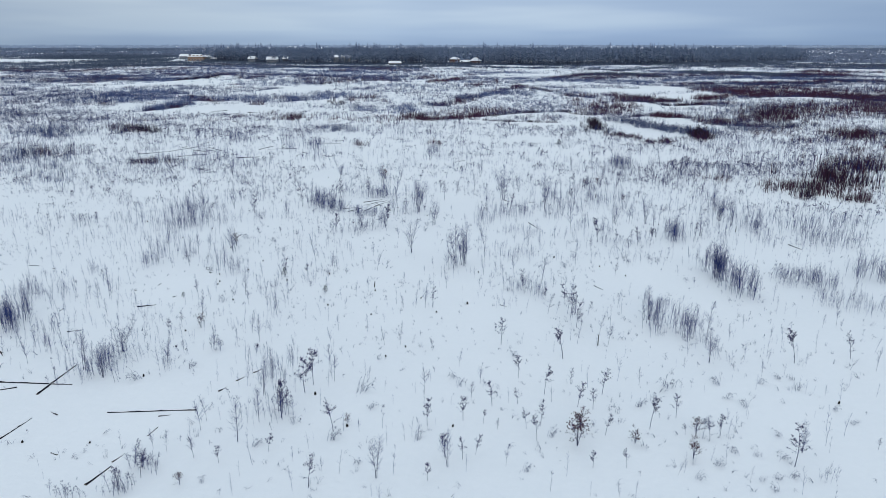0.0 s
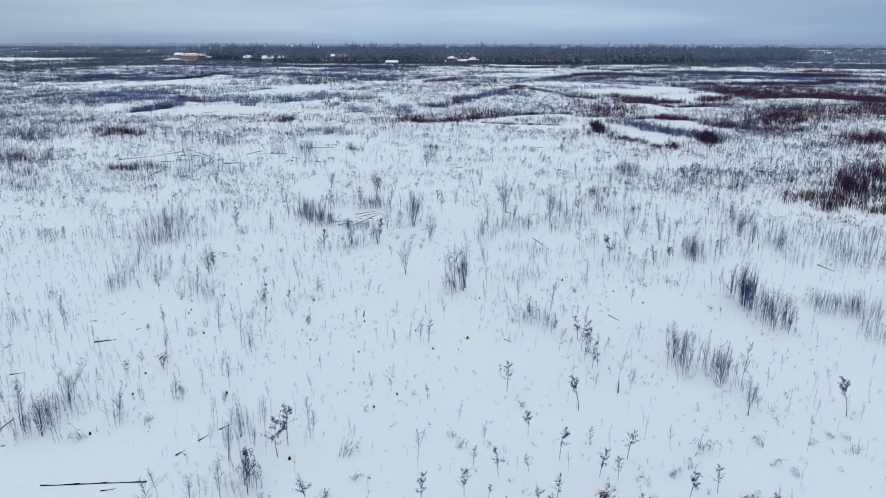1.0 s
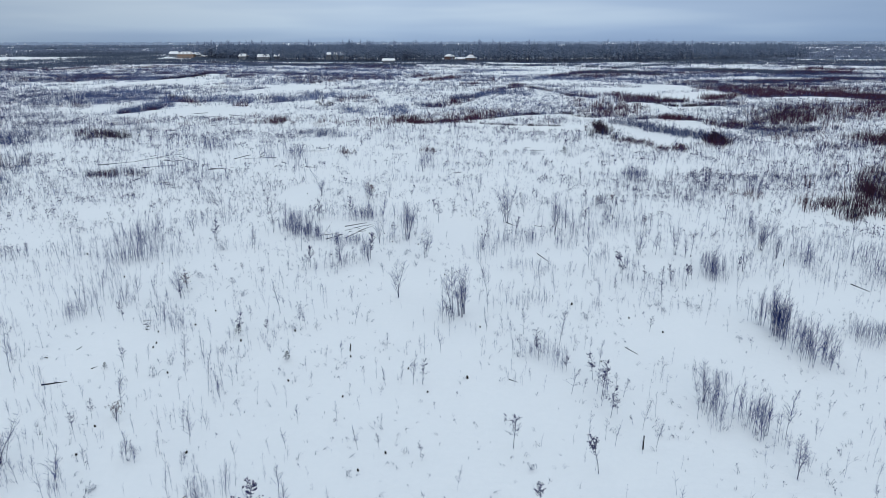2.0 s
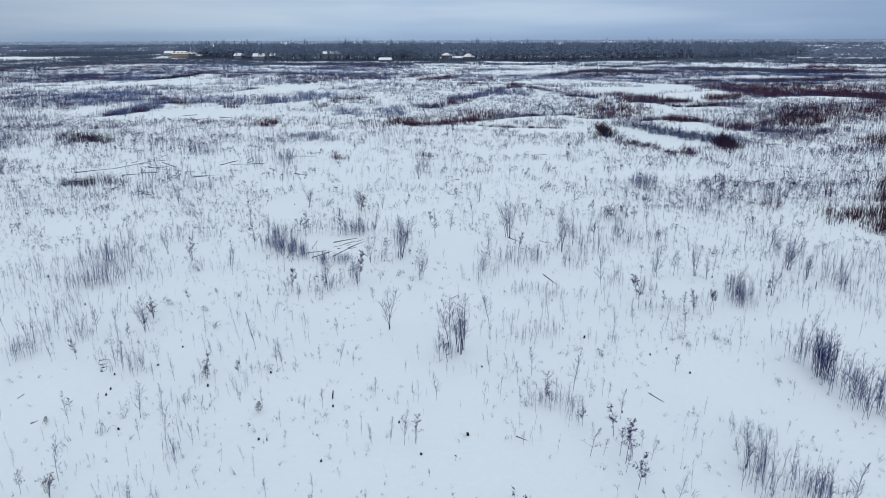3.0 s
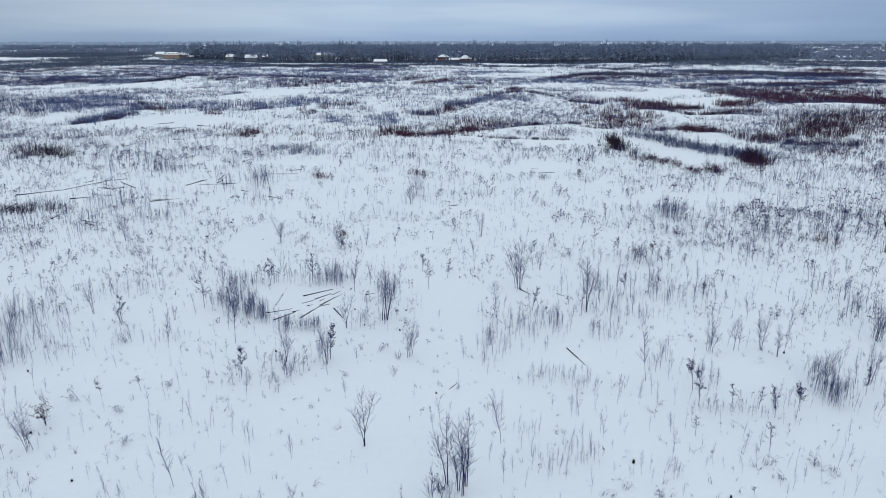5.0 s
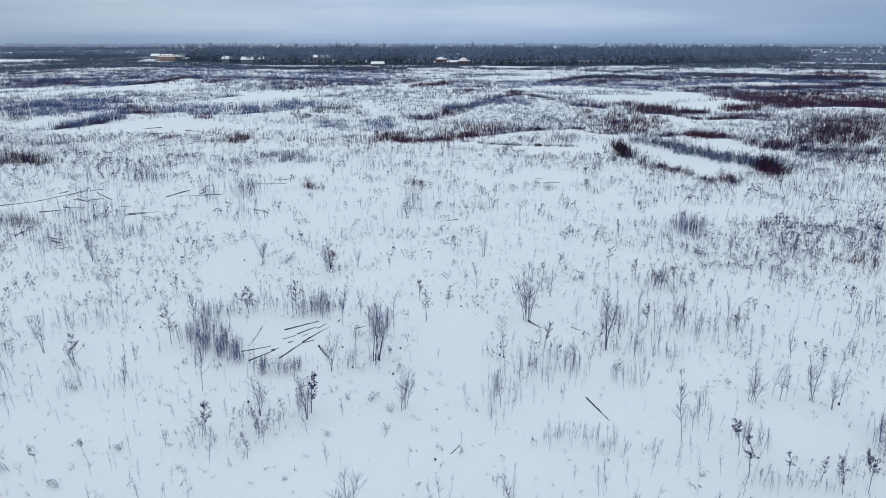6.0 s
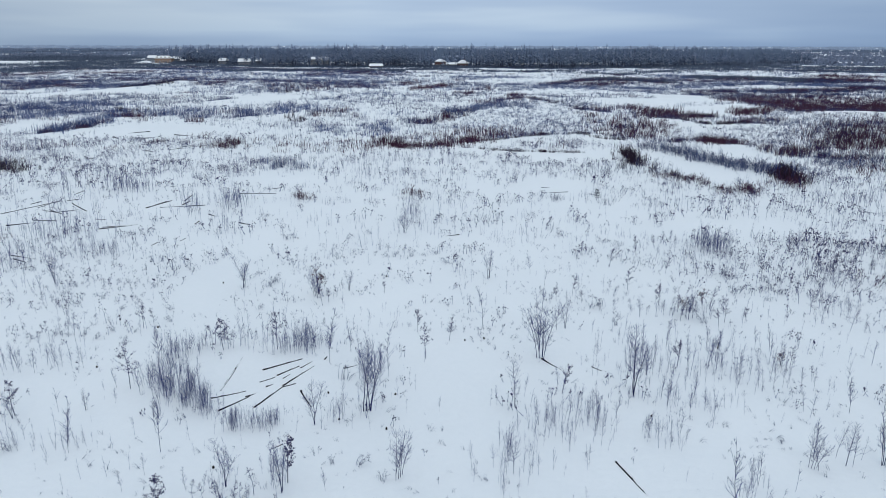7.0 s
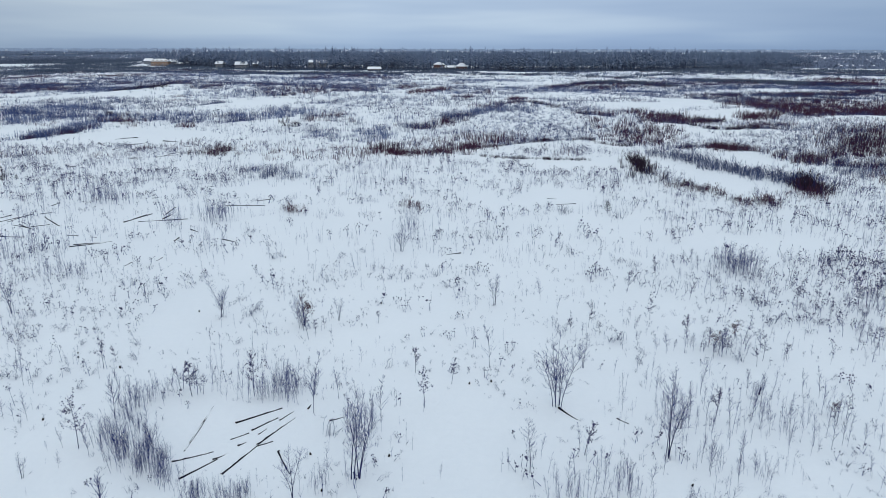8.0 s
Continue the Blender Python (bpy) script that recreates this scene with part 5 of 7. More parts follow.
BANDS_H = [(28.3, 399, 58.2, 412.7, 56.7, 234, 2, 0), (58.2, 412.7, 101, 383.6, 53.8, 397, 2, 0), (3.4, 354, 7.8, 354, 20.9, 30, 2.8, 1), (13, 398.9, 16.4, 398.9, 27.7, 24, 2.8, 1), (8.6, 319.4, 11.2, 319.5, 19.2, 15, 2.8, 1), (11.4, 300.4, 21.3, 312.1, 34, 56, 2.4, 3), (21.3, 312.1, 32.6, 319.7, 36.8, 66, 2.4, 3), (24.7, 354.2, 29.4, 347.9, 13.3, 38, 2.4, 1), (28.3, 330.3, 34.8, 319.7, 6.8, 22, 2, 2), (34.8, 319.7, 40.3, 300.8, 6.1, 23, 2, 2), (40.3, 300.8, 42.9, 282.4, 5.2, 15, 2, 2), (42.9, 282.4, 48.8, 282.4, 4.9, 16, 2, 2)]
BANDS_I = [(-1.4, 272.8, 9.7, 283.9, 17.8, 68, 2.2, 0), (9.7, 283.9, 20, 296.2, 19.8, 61, 2.2, 0), (20, 296.2, 30.3, 300.7, 21.2, 64, 2.2, 0), (47.7, 286.3, 50.4, 286.3, 10.3, 11, 3.8, 1), (57.2, 288.4, 61.3, 292.5, 10.6, 21, 3.2, 1), (58.5, 271.7, 67.3, 271.8, 20.8, 104, 2.8, 1), (39.3, 245.6, 41.1, 233, 47.2, 43, 2.7, 1), (41.1, 233, 40.6, 218.9, 40.1, 22, 2.7, 1), (40.6, 218.9, 45.7, 217.9, 36.5, 51, 2.7, 1), (45.7, 217.9, 51.1, 218, 36.3, 51, 2.7, 1), (0.3, 206.3, 4.1, 206.3, 17.3, 20, 2.6, 1), (4.1, 206.3, 6.7, 209, 17.6, 13, 2.6, 1)]
BANDS_J = [(9.3, 224.7, 10.9, 224.8, 9.1, 11, 3.2, 1), (4.4, 229.1, 6.4, 229.1, 9.6, 11, 2.6, 1), (6.8, 211.7, 13.7, 217.6, 1.9, 33, 1.2, 2), (13.7, 217.6, 22.5, 223.8, 2.1, 40, 1.2, 2), (22.5, 223.8, 33, 228.3, 2.2, 49, 1.2, 2), (33, 228.3, 35.3, 218.8, 2.2, 21, 1.2, 2), (35.3, 218.8, 40.8, 214, 2, 33, 1.2, 2), (6.3, 198.9, 12, 196.7, 1.6, 46, 0.9, 2), (12, 196.7, 18.9, 196, 1.5, 55, 0.9, 2), (18.9, 196, 27.1, 196.1, 1.5, 66, 0.9, 2), (7, 217.5, 21.1, 223.8, 65.4, 460, 1.1, 0), (21.1, 223.8, 38.5, 241.6, 76.5, 542, 1.1, 0)]
BANDS_K = [(32.1, 182.5, 33, 178.3, 17.8, 18, 2.9, 2), (34.2, 183.7, 34.6, 176.6, 2.5, 8, 1.1, 2), (34.6, 176.6, 37.2, 174.4, 2.2, 10, 0.9, 2), (168.6, 625.7, 238.3, 650.6, 152.1, 283, 3, 4), (238.3, 650.6, 283.4, 627, 152.2, 246, 3, 4), (283.4, 627, 342.6, 605.5, 139.2, 307, 3, 4), (158.6, 513.9, 196.3, 499.8, 31.2, 353, 2.4, 4), (196.3, 499.8, 208.1, 473.4, 28.3, 190, 2.4, 4), (208.1, 473.4, 224.9, 467.5, 26.2, 361, 2.4, 3), (238.8, 493.3, 241.2, 461.7, 102.6, 346, 3, 1), (127.6, 485.3, 152.4, 485.6, 78.3, 253, 2.4, 0), (120.3, 427.8, 169.7, 438.6, 21.7, 341, 2, 0)]
BANDS_L = [(169.7, 438.6, 222.3, 410, 20.6, 498, 2, 0), (144, 392, 161.1, 388.2, 17, 236, 2.4, 3), (161.1, 388.2, 184.6, 392.5, 17, 266, 2.4, 3), (184.6, 392.5, 216.9, 401.2, 17.7, 345, 2.4, 3), (107.8, 372.4, 131.2, 380.1, 28.4, 229, 2.4, 3), (111.9, 325.8, 120.4, 315.7, 55.7, 162, 3, 1), (120.4, 315.7, 115, 291.1, 48, 59, 3, 1), (111.2, 285.1, 127.7, 297.4, 74.7, 272, 3, 1), (127.7, 297.4, 132.9, 289.2, 76.2, 217, 3, 1), (132.9, 289.2, 136, 281.6, 70.6, 159, 3, 1), (136, 281.6, 145.1, 281.7, 68, 211, 3, 1), (90.6, 277.4, 97.8, 277.5, 13.5, 71, 2.8, 1)]
BANDS_M = [(97.8, 277.5, 104.8, 281.2, 13.7, 52, 2.8, 1), (61.4, 258.7, 70.9, 260.4, 22.2, 111, 2.8, 1), (72.9, 270.2, 81.6, 270.3, 5.2, 129, 1.7, 2), (65.3, 254.3, 70.4, 245.9, 2.9, 48, 1.5, 2), (70.4, 245.9, 77.1, 243.4, 2.7, 46, 1.5, 2), (77.1, 243.4, 84, 248.8, 2.7, 28, 1.5, 2), (82.8, 247.4, 84.5, 247.5, 5.6, 15, 3, 1), (58.1, 216.1, 57.7, 206.9, 7.7, 34, 2.2, 1), (57.7, 206.9, 64.6, 208.8, 7.4, 84, 2.2, 1), (49.9, 214.1, 54.5, 214.1, 5.9, 35, 1.8, 3), (64.7, 197.3, 67.9, 198.9, 9, 18, 2.8, 1), (64.8, 190, 69.5, 192.9, 8.2, 24, 2.6, 1)]
BANDS_N = [(69.5, 192.9, 76.4, 197.4, 8.7, 34, 2.6, 1), (81.5, 203.8, 84.8, 202.2, 42, 79, 2.9, 1), (84.8, 202.2, 90.6, 203.9, 42, 98, 2.9, 1), (90.6, 203.9, 98, 204, 42.5, 145, 2.9, 1), (90.1, 213.6, 89.2, 203.9, 26.9, 28, 2.6, 2), (72.6, 190.1, 86.5, 187.6, 4.9, 134, 2.2, 3), (67.2, 204.5, 95.1, 225.7, 66.9, 725, 1.4, 0), (45.5, 204.2, 46.9, 196.3, 12, 28, 2.6, 0), (46.9, 196.3, 47.9, 185.8, 10.6, 32, 2.6, 0), (47.9, 185.8, 50.4, 178.5, 9.2, 37, 2.6, 0), (50.4, 178.5, 52.8, 174.6, 8.5, 28, 2.6, 0), (53.8, 174.6, 59.7, 174.6, 9.4, 39, 2, 0)]
BANDS_O = [(59.7, 174.6, 66.4, 178.1, 9.7, 34, 2, 0), (66.4, 178.1, 78.4, 178.2, 10, 83, 2, 0), (49.1, 102.9, 51.6, 101.6, 12.5, 55, 2.6, 1), (50, 103.9, 52.3, 103.3, 9.6, 19, 2.2, 2), (47.8, 108.3, 51.6, 109.2, 6.3, 43, 1.8, 1), (60.1, 117.4, 63.9, 111.4, 19.4, 175, 2.8, 1), (60.4, 112.5, 63.9, 111.4, 16.3, 36, 2.8, 2), (54.5, 101.7, 57.1, 99.9, 2.9, 28, 2.2, 1), (87.4, 168, 94.9, 163.8, 15.7, 139, 2.8, 1), (121.6, 223.5, 134.4, 230.5, 72.2, 269, 3.2, 1), (-67.2, 106.2, -61.8, 108.2, 42.1, 153, 2, 0), (-84.9, 170.7, -77, 173.9, 11.7, 88, 2.2, 3)]
BANDS_P = [(-78.5, 136.9, -76.3, 137.6, 5.9, 27, 2.2, 3), (-59.9, 128.6, -52.7, 129.3, 4.5, 71, 1.8, 3), (-83.3, 133.1, -80.7, 135.6, 6.3, 37, 2.2, 3), (-100, 158.3, -92, 168.5, 17.9, 137, 2, 0)]
EDGE_BANDS = [(-422.8, 548, -336.7, 577.1, 99.9, 420, 3, 4), (-756, 941.2, -588.9, 972.4, 262.2, 420, 4, 4), (-548.5, 696.3, -424.1, 697.8, 103.1, 300, 3, 4), (-1055.5, 1294.4, -816.1, 1297.2, 120.3, 200, 3, 4), (347, 605.5, 422.6, 585.8, 127.9, 420, 3, 4), (401.2, 692.6, 507.7, 693.9, 63.3, 200, 3, 4), (217, 397, 263.6, 397.5, 22.4, 160, 2.4, 3), (145.1, 281.7, 162.7, 278.2, 66.8, 260, 2.8, 1)]
FAR_BANDS = [(-424.1, 697.8, -363, 729.8, 108.5, 230, 3, 4), (-363, 729.8, -310.7, 747.2, 117.4, 230, 3, 4), (-481.9, 866.5, -435.7, 891.4, 79.7, 150, 3, 4), (-435.7, 891.4, -391.7, 945.3, 87.7, 150, 3, 4), (197.9, 704.9, 283.4, 737.2, 69.4, 170, 3, 4), (283.4, 737.2, 337.8, 706.5, 69.5, 170, 3, 4), (337.8, 706.5, 401.2, 692.6, 64.7, 170, 3, 4)]
BANDS = BANDS_A + BANDS_B + BANDS_C + BANDS_D + BANDS_E + BANDS_F + BANDS_G + BANDS_H + BANDS_I + BANDS_J + BANDS_K + BANDS_L + BANDS_M + BANDS_N + BANDS_O + BANDS_P + FAR_BANDS + EDGE_BANDS  # x, y to x, y along the front edge, depth, plants, height, kind
PONDS_A = [(70.1, 119.3, 3.4, 3.5), (47.6, 173.1, 4.9, 5.2), (52.1, 171.6, 3.3, 1.9), (45.5, 183.3, 5.2, 6.2), (42.1, 193.3, 4.6, 4.6)]
PONDS = PONDS_A  # x, y, half width, half depth
CLEARINGS_A = [(3, 34.4, 1.8, 1.1), (-22.2, 42, 7.7, 3.1), (-23.2, 64.9, 4.4, 1.9), (-3.1, 68.7, 2.2, 2.9), (0.6, 64.3, 2, 3.6), (17.7, 66.5, 4.2, 4), (22, 83.3, 3.1, 2.3), (27.1, 82.3, 2.4, 4.2), (8.5, 86, 2.5, 2.2), (-12.5, 97.6, 4.8, 3.6), (0.7, 98.8, 2.4, 4.4), (14.9, 102.8, 1.2, 1.5), (-22.4, 116.8, 3.1, 7.7), (70.1, 119.3, 3.8, 4.1), (70.1, 119.3, 3.4, 3.5), (33.1, 139.4, 6.5, 3.4), (38.6, 137.2, 4.3, 3.2), (-14.2, 146.5, 4.4, 4), (-14.1, 155.8, 5.6, 2.8), (-29, 167.3, 8.3, 4.3), (17.3, 164.2, 7, 5.7), (47.6, 176.2, 7.2, 8), (47.6, 173.1, 4.9, 5.2)]
CLEARINGS_B = [(52.1, 171.2, 4.1, 3.7), (52.1, 171.6, 3.3, 1.9), (45.5, 183.3, 5.2, 6.2), (4.8, 198.4, 5.7, 3.5), (42.1, 193.3, 4.6, 4.6), (44, 194.2, 7, 7.9), (-75.1, 232.6, 17, 15.1), (84.2, 276.8, 11.5, 8.4), (75.9, 329, 20.6, 20.6), (-77.1, 344.1, 14.5, 14.4), (100.2, 344.5, 14.8, 28.6), (-178.5, 387, 43, 15.3), (50.4, 672.8, 45.6, 26.4)]
CLEARINGS = CLEARINGS_A + CLEARINGS_B  # x, y, half width, half depth


def build_plants():
    rng = np.random.default_rng(11)
    wood = {"trunk": BARK, "crown": TWIG}
    g = "young trees scattered over the snowfield"
    plant_all(prototypes("birch_sapling", [sapling_shape(100 + k, 26, 2, 0.0038) for k in range(10)], wood, "thin leafless birch sapling standing in deep snow", "sapling", g), SAPLINGS, rng)
    sorts = [(1, 60, 0.1), (2, 44, 0.16), (3, 36, 0.2), (5, 28, 0.30), (7, 28, 0.44)]
    shapes = [birch_shape(200 + 10 * k + v, n, t, w) for k, (n, t, w) in enumerate(sorts) for v in (0, 1)]
    pick = {1: 0, 2: 2, 3: 4, 5: 6, 7: 8}
    plant_all(prototypes("birch_tree", shapes, wood, "bare young birch with dark stems rising from snow", "tree", g), [b[:3] for b in BIRCHES], rng, 0.03, lambda i, h: pick[BIRCHES[i][3]] + i % 2)
    leafed = {"trunk": BARK, "crown": TWIG, "foliage": LEAF}
    plant_all(prototypes("leafy_sapling", [leafy_shape(300 + k) for k in range(8)], leafed, "small sapling keeping tufts of withered grey-brown leaves", "sapling", g), [(x, y, h * 1.12) for x, y, h in LEAFY], rng)
    oaks = {"trunk": BARK, "crown": TWIG, "foliage": OAK_LEAF}
    plant_all(prototypes("oak_sapling", [oak_shape(400 + k) for k in range(4)], oaks, "bushy oak sapling with russet dead leaves on snow", "sapling", g), OAKS, rng)
    plant_all(prototypes("young_pine", [young_pine_shape(500 + k) for k in range(3)], {"trunk": BARK, "crown": NEEDLE}, "knee-high dark green young pine in snow", "pine", g), [(x, y, h * 0.8) for x, y, h in PINES], rng, 0.02)
    plant_all(prototypes("bent_shrub", [shrub_shape(600 + k) for k in range(6)], {"brushwood": WISP, "foliage": LEAF}, "low shrub bent into arcs by the snow", "shrub", "snow-bent shrubs on the snowfield"), SHRUBS, rng)


build_plants()


# ---- stumps and felled logs ----
def lump(V, rng, amount):
    return V + rng.normal(0, amount, V.shape)


def ring_mesh(name, rings, sides, mats, close=True, rng=None, jitter=0.0):
    """A closed body from rings of (centre, radius across, radius up, turn)."""
    V, F = [], []
    for c, ra, rb, ax, up in rings:
        for k in range(sides):
            a = 2 * math.pi * k / sides
            V.append(np.array(c) + np.array(ax) * ra * math.cos(a) + np.array(up) * rb * math.sin(a))
    V = np.array(V)
    if rng is not None and jitter:
        V = lump(V, rng, jitter)
    n = len(rings)
    for j in range(n - 1):
        for k in range(sides):
            a, b = j * sides + k, j * sides + (k + 1) % sides
            F += [(a, b, b + sides), (a, b + sides, a + sides)]
    V = np.vstack([V, [np.array(rings[0][0])], [np.array(rings[-1][0])]])
    if close:
        for k in range(sides):
            F += [(n * sides, (k + 1) % sides, k), (n * sides + 1, (n - 1) * sides + k, (n - 1) * sides + (k + 1) % sides)]
    return mesh_of(name, V, F, mats, smooth=True)


def build_stumps():
    rng = np.random.default_rng(21)
    X, Y = (1, 0, 0), (0, 1, 0)
    for i, (x, y, h) in enumerate(STUMPS):
        tall = h > 0.6
        r = (0.036 if tall else 0.025 + 0.09 * h) * rng.uniform(0.85, 1.15)
        h = h * (0.8 if tall else 0.45)
        root = tagged(new("stump"), "dark broken stump poking out of the snow" if not tall else "tall charred snag standing in the snow", "stump", "stumps in the snow")
        rings = [((0, 0, -0.15), r * 1.35, r * 1.35, X, Y), ((0, 0, 0.03), r * 1.15, r * 1.1, X, Y), ((0.01, 0, h * 0.55), r, r * 0.95, X, Y), ((0.02, 0.01, h), r * 0.8, r * 0.85, X, Y)]
        part("trunk", ring_mesh("trunk", rings, 9, [STUMP_WOOD], True, rng, r * 0.10), root)
        top = [((0.02, 0.03, h - 0.01), r * 0.62, r * 0.5, X, Y), ((0.02, 0.03, h + 0.05), r * 0.5, r * 0.42, X, Y), ((0.02, 0.03, h + 0.075), r * 0.2, r * 0.18, X, Y)]
        part("snow_cap", ring_mesh("snow_cap", top, 8, [CAP], True, rng, 0.006), root, "small cap of snow")
        root.matrix_basis = leaning(x, y, float(lie(x, y)), 1.0, rng.uniform(0, 360), rng.normal(0.04, 0.06), rng.normal(0, 0.06))


def build_logs():
    rng = np.random.default_rng(22)
    for i, (x, y, length, bearing) in enumerate(LOGS):
        r = (0.068 if length > 1.4 else 0.046) * rng.uniform(0.85, 1.2)
        if y > 125:
            r *= 1.35
        root = tagged(new("log"), "felled dark log half sunk in snow" if length > 1.4 else "short log end showing through the snow", "log", "felled logs")
        n = max(4, int(length / 0.5))
        bend = rng.normal(0, 0.03) * length
        U, W = (0, 1, 0), (0, 0, 1)
        rise = rng.normal(0, 0.05)
        def axis(u):
            return ((u - 0.5) * length, bend * (u - 0.5) ** 2, rise * (u - 0.5) - 0.15 * r)
        rings = [(axis(k / n), r * (1.1 - 0.35 * k / n), r * (1.1 - 0.35 * k / n), U, W) for k in range(n + 1)]
        part("bark", ring_mesh("bark", rings, 10, [LOG_BARK], False, rng, 0.004), root)
        for u, rr, sgn in ((0, 1.1, -1), (1, 0.75, 1)):
            c = np.array(axis(u)) + (sgn * 0.006, 0, 0)
            end = [(tuple(c - np.array((sgn * 0.02, 0, 0))), r * rr * 0.97, r * rr * 0.97, U, W), (tuple(c), r * rr * 0.95, r * rr * 0.95, U, W)]
            part("sawn_end", ring_mesh("sawn_end", end, 10, [LOG_END]), root, "sawn wood face")
        u = rng.uniform(-0.01, 0.02)
        while u < 0.97:
            if y > 100 and rng.uniform() < 0.55:
                u += rng.uniform(0.5, 1.5) / length
                continue
            span = min(rng.uniform(0.6, 2.4) / length, 0.99 - u)
            if span * length > 0.15:
                cap = []
                for k in range(7):
                    w = k / 6
                    swell = math.sin(0.12 + w * 2.9)
                    c = np.array(axis(u + span * w)) + (0, 0.25 * r, r * 0.80)
                    cap.append((tuple(c), r * 0.66 * swell**0.35, r * 0.55 * swell**0.5, U, W))
                part("snow_cap", ring_mesh("snow_cap", cap, 8, [CAP], True, rng, 0.008), root, "ridge of snow on the bark")
            u += span + rng.uniform(0.02, 0.25) / length
        root.matrix_basis = Matrix.Translation((x, y, float(lie(x, y)))) @ pose(0, 0, 0, 0, 0, bearing)


build_stumps()
build_logs()


# ---- thickets and brush ----
def ellipse_rows(rng, x, y, a, b, n, h, kinds, spread=0.3, lean=0.045):
    """n plants in a ragged patch of half width a and half depth b, gathered in clumps."""
    k = max(3, n // 7)
    t, r = rng.uniform(0, 6.28, k), 1.12 * np.sqrt(rng.uniform(0, 1, k))
    cx, cy, tall = x + a * r * np.cos(t), y + b * r * np.sin(t), rng.uniform(0.7, 1.08, k)
    c = rng.integers(0, k, n)
    gap = 0.75 / math.sqrt(k)
    px, py = cx[c] + rng.normal(0, gap * a, n), cy[c] + rng.normal(0, gap * b, n)
    s = h * tall[c] * rng.uniform(1 - spread * 1.5, 1.05, n)
    return np.stack([px, py, s, rng.uniform(0, 6.28, n), rng.normal(0, lean, n), rng.normal(0, lean, n), rng.integers(0, kinds, n)], -1)


def strip_rows(rng, x0, y0, x1, y1, wide, n, h, kinds):
    """n plants along a line."""
    u, v = rng.uniform(0, 1, n), rng.normal(0, wide, n)
    w = np.sin(u * 19 + x0) * 0.25 + 0.8
    ln = math.hypot(x1 - x0, y1 - y0)
    px, py = x0 + u * (x1 - x0) - v * (y1 - y0) / ln, y0 + u * (y1 - y0) + v * (x1 - x0) / ln
    return np.stack([px, py, h * w * rng.uniform(0.6, 1.05, n), rng.uniform(0, 6.28, n), rng.normal(0.01, 0.04, n), rng.normal(0, 0.04, n), rng.integers(0, kinds, n)], -1)


def off_ponds(rows):
    """Leave the frozen ponds bare."""
    free = np.ones(len(rows), bool)
    for cx, cy, a, b in PONDS:
        free &= ((rows[:, 0] - cx) / a) ** 2 + ((rows[:, 1] - cy) / b) ** 2 > 1
    return rows[free]


def band_rows(rng, x0, y0, x1, y1, deep, n, h, kinds):
    """n plants in a belt that begins at the line from x0, y0 to x1, y1 and reaches deep metres back, in loose clumps."""
    k = max(2, n // 4)
    u, v = rng.uniform(-0.04, 1.04, k), deep * rng.uniform(0, 1, k) ** 1.15
    c = rng.integers(0, k, n)
    gap = rng.normal(0, 0.5 * h + 0.06 * deep, (2, n))
    px, py = x0 + u[c] * (x1 - x0) + gap[0], y0 + u[c] * (y1 - y0) + v[c] + gap[1] + 0.3 * h
    px = px + v[c] * px / np.maximum(py - 45, 40)
    s = h * rng.uniform(0.65, 1.1, k)[c] * rng.uniform(0.55, 1.05, n)
    return np.stack([px, py, s, rng.uniform(0, 6.28, n), rng.normal(0.01, 0.03, n), rng.normal(0, 0.03, n), rng.integers(0, kinds, n)], -1)


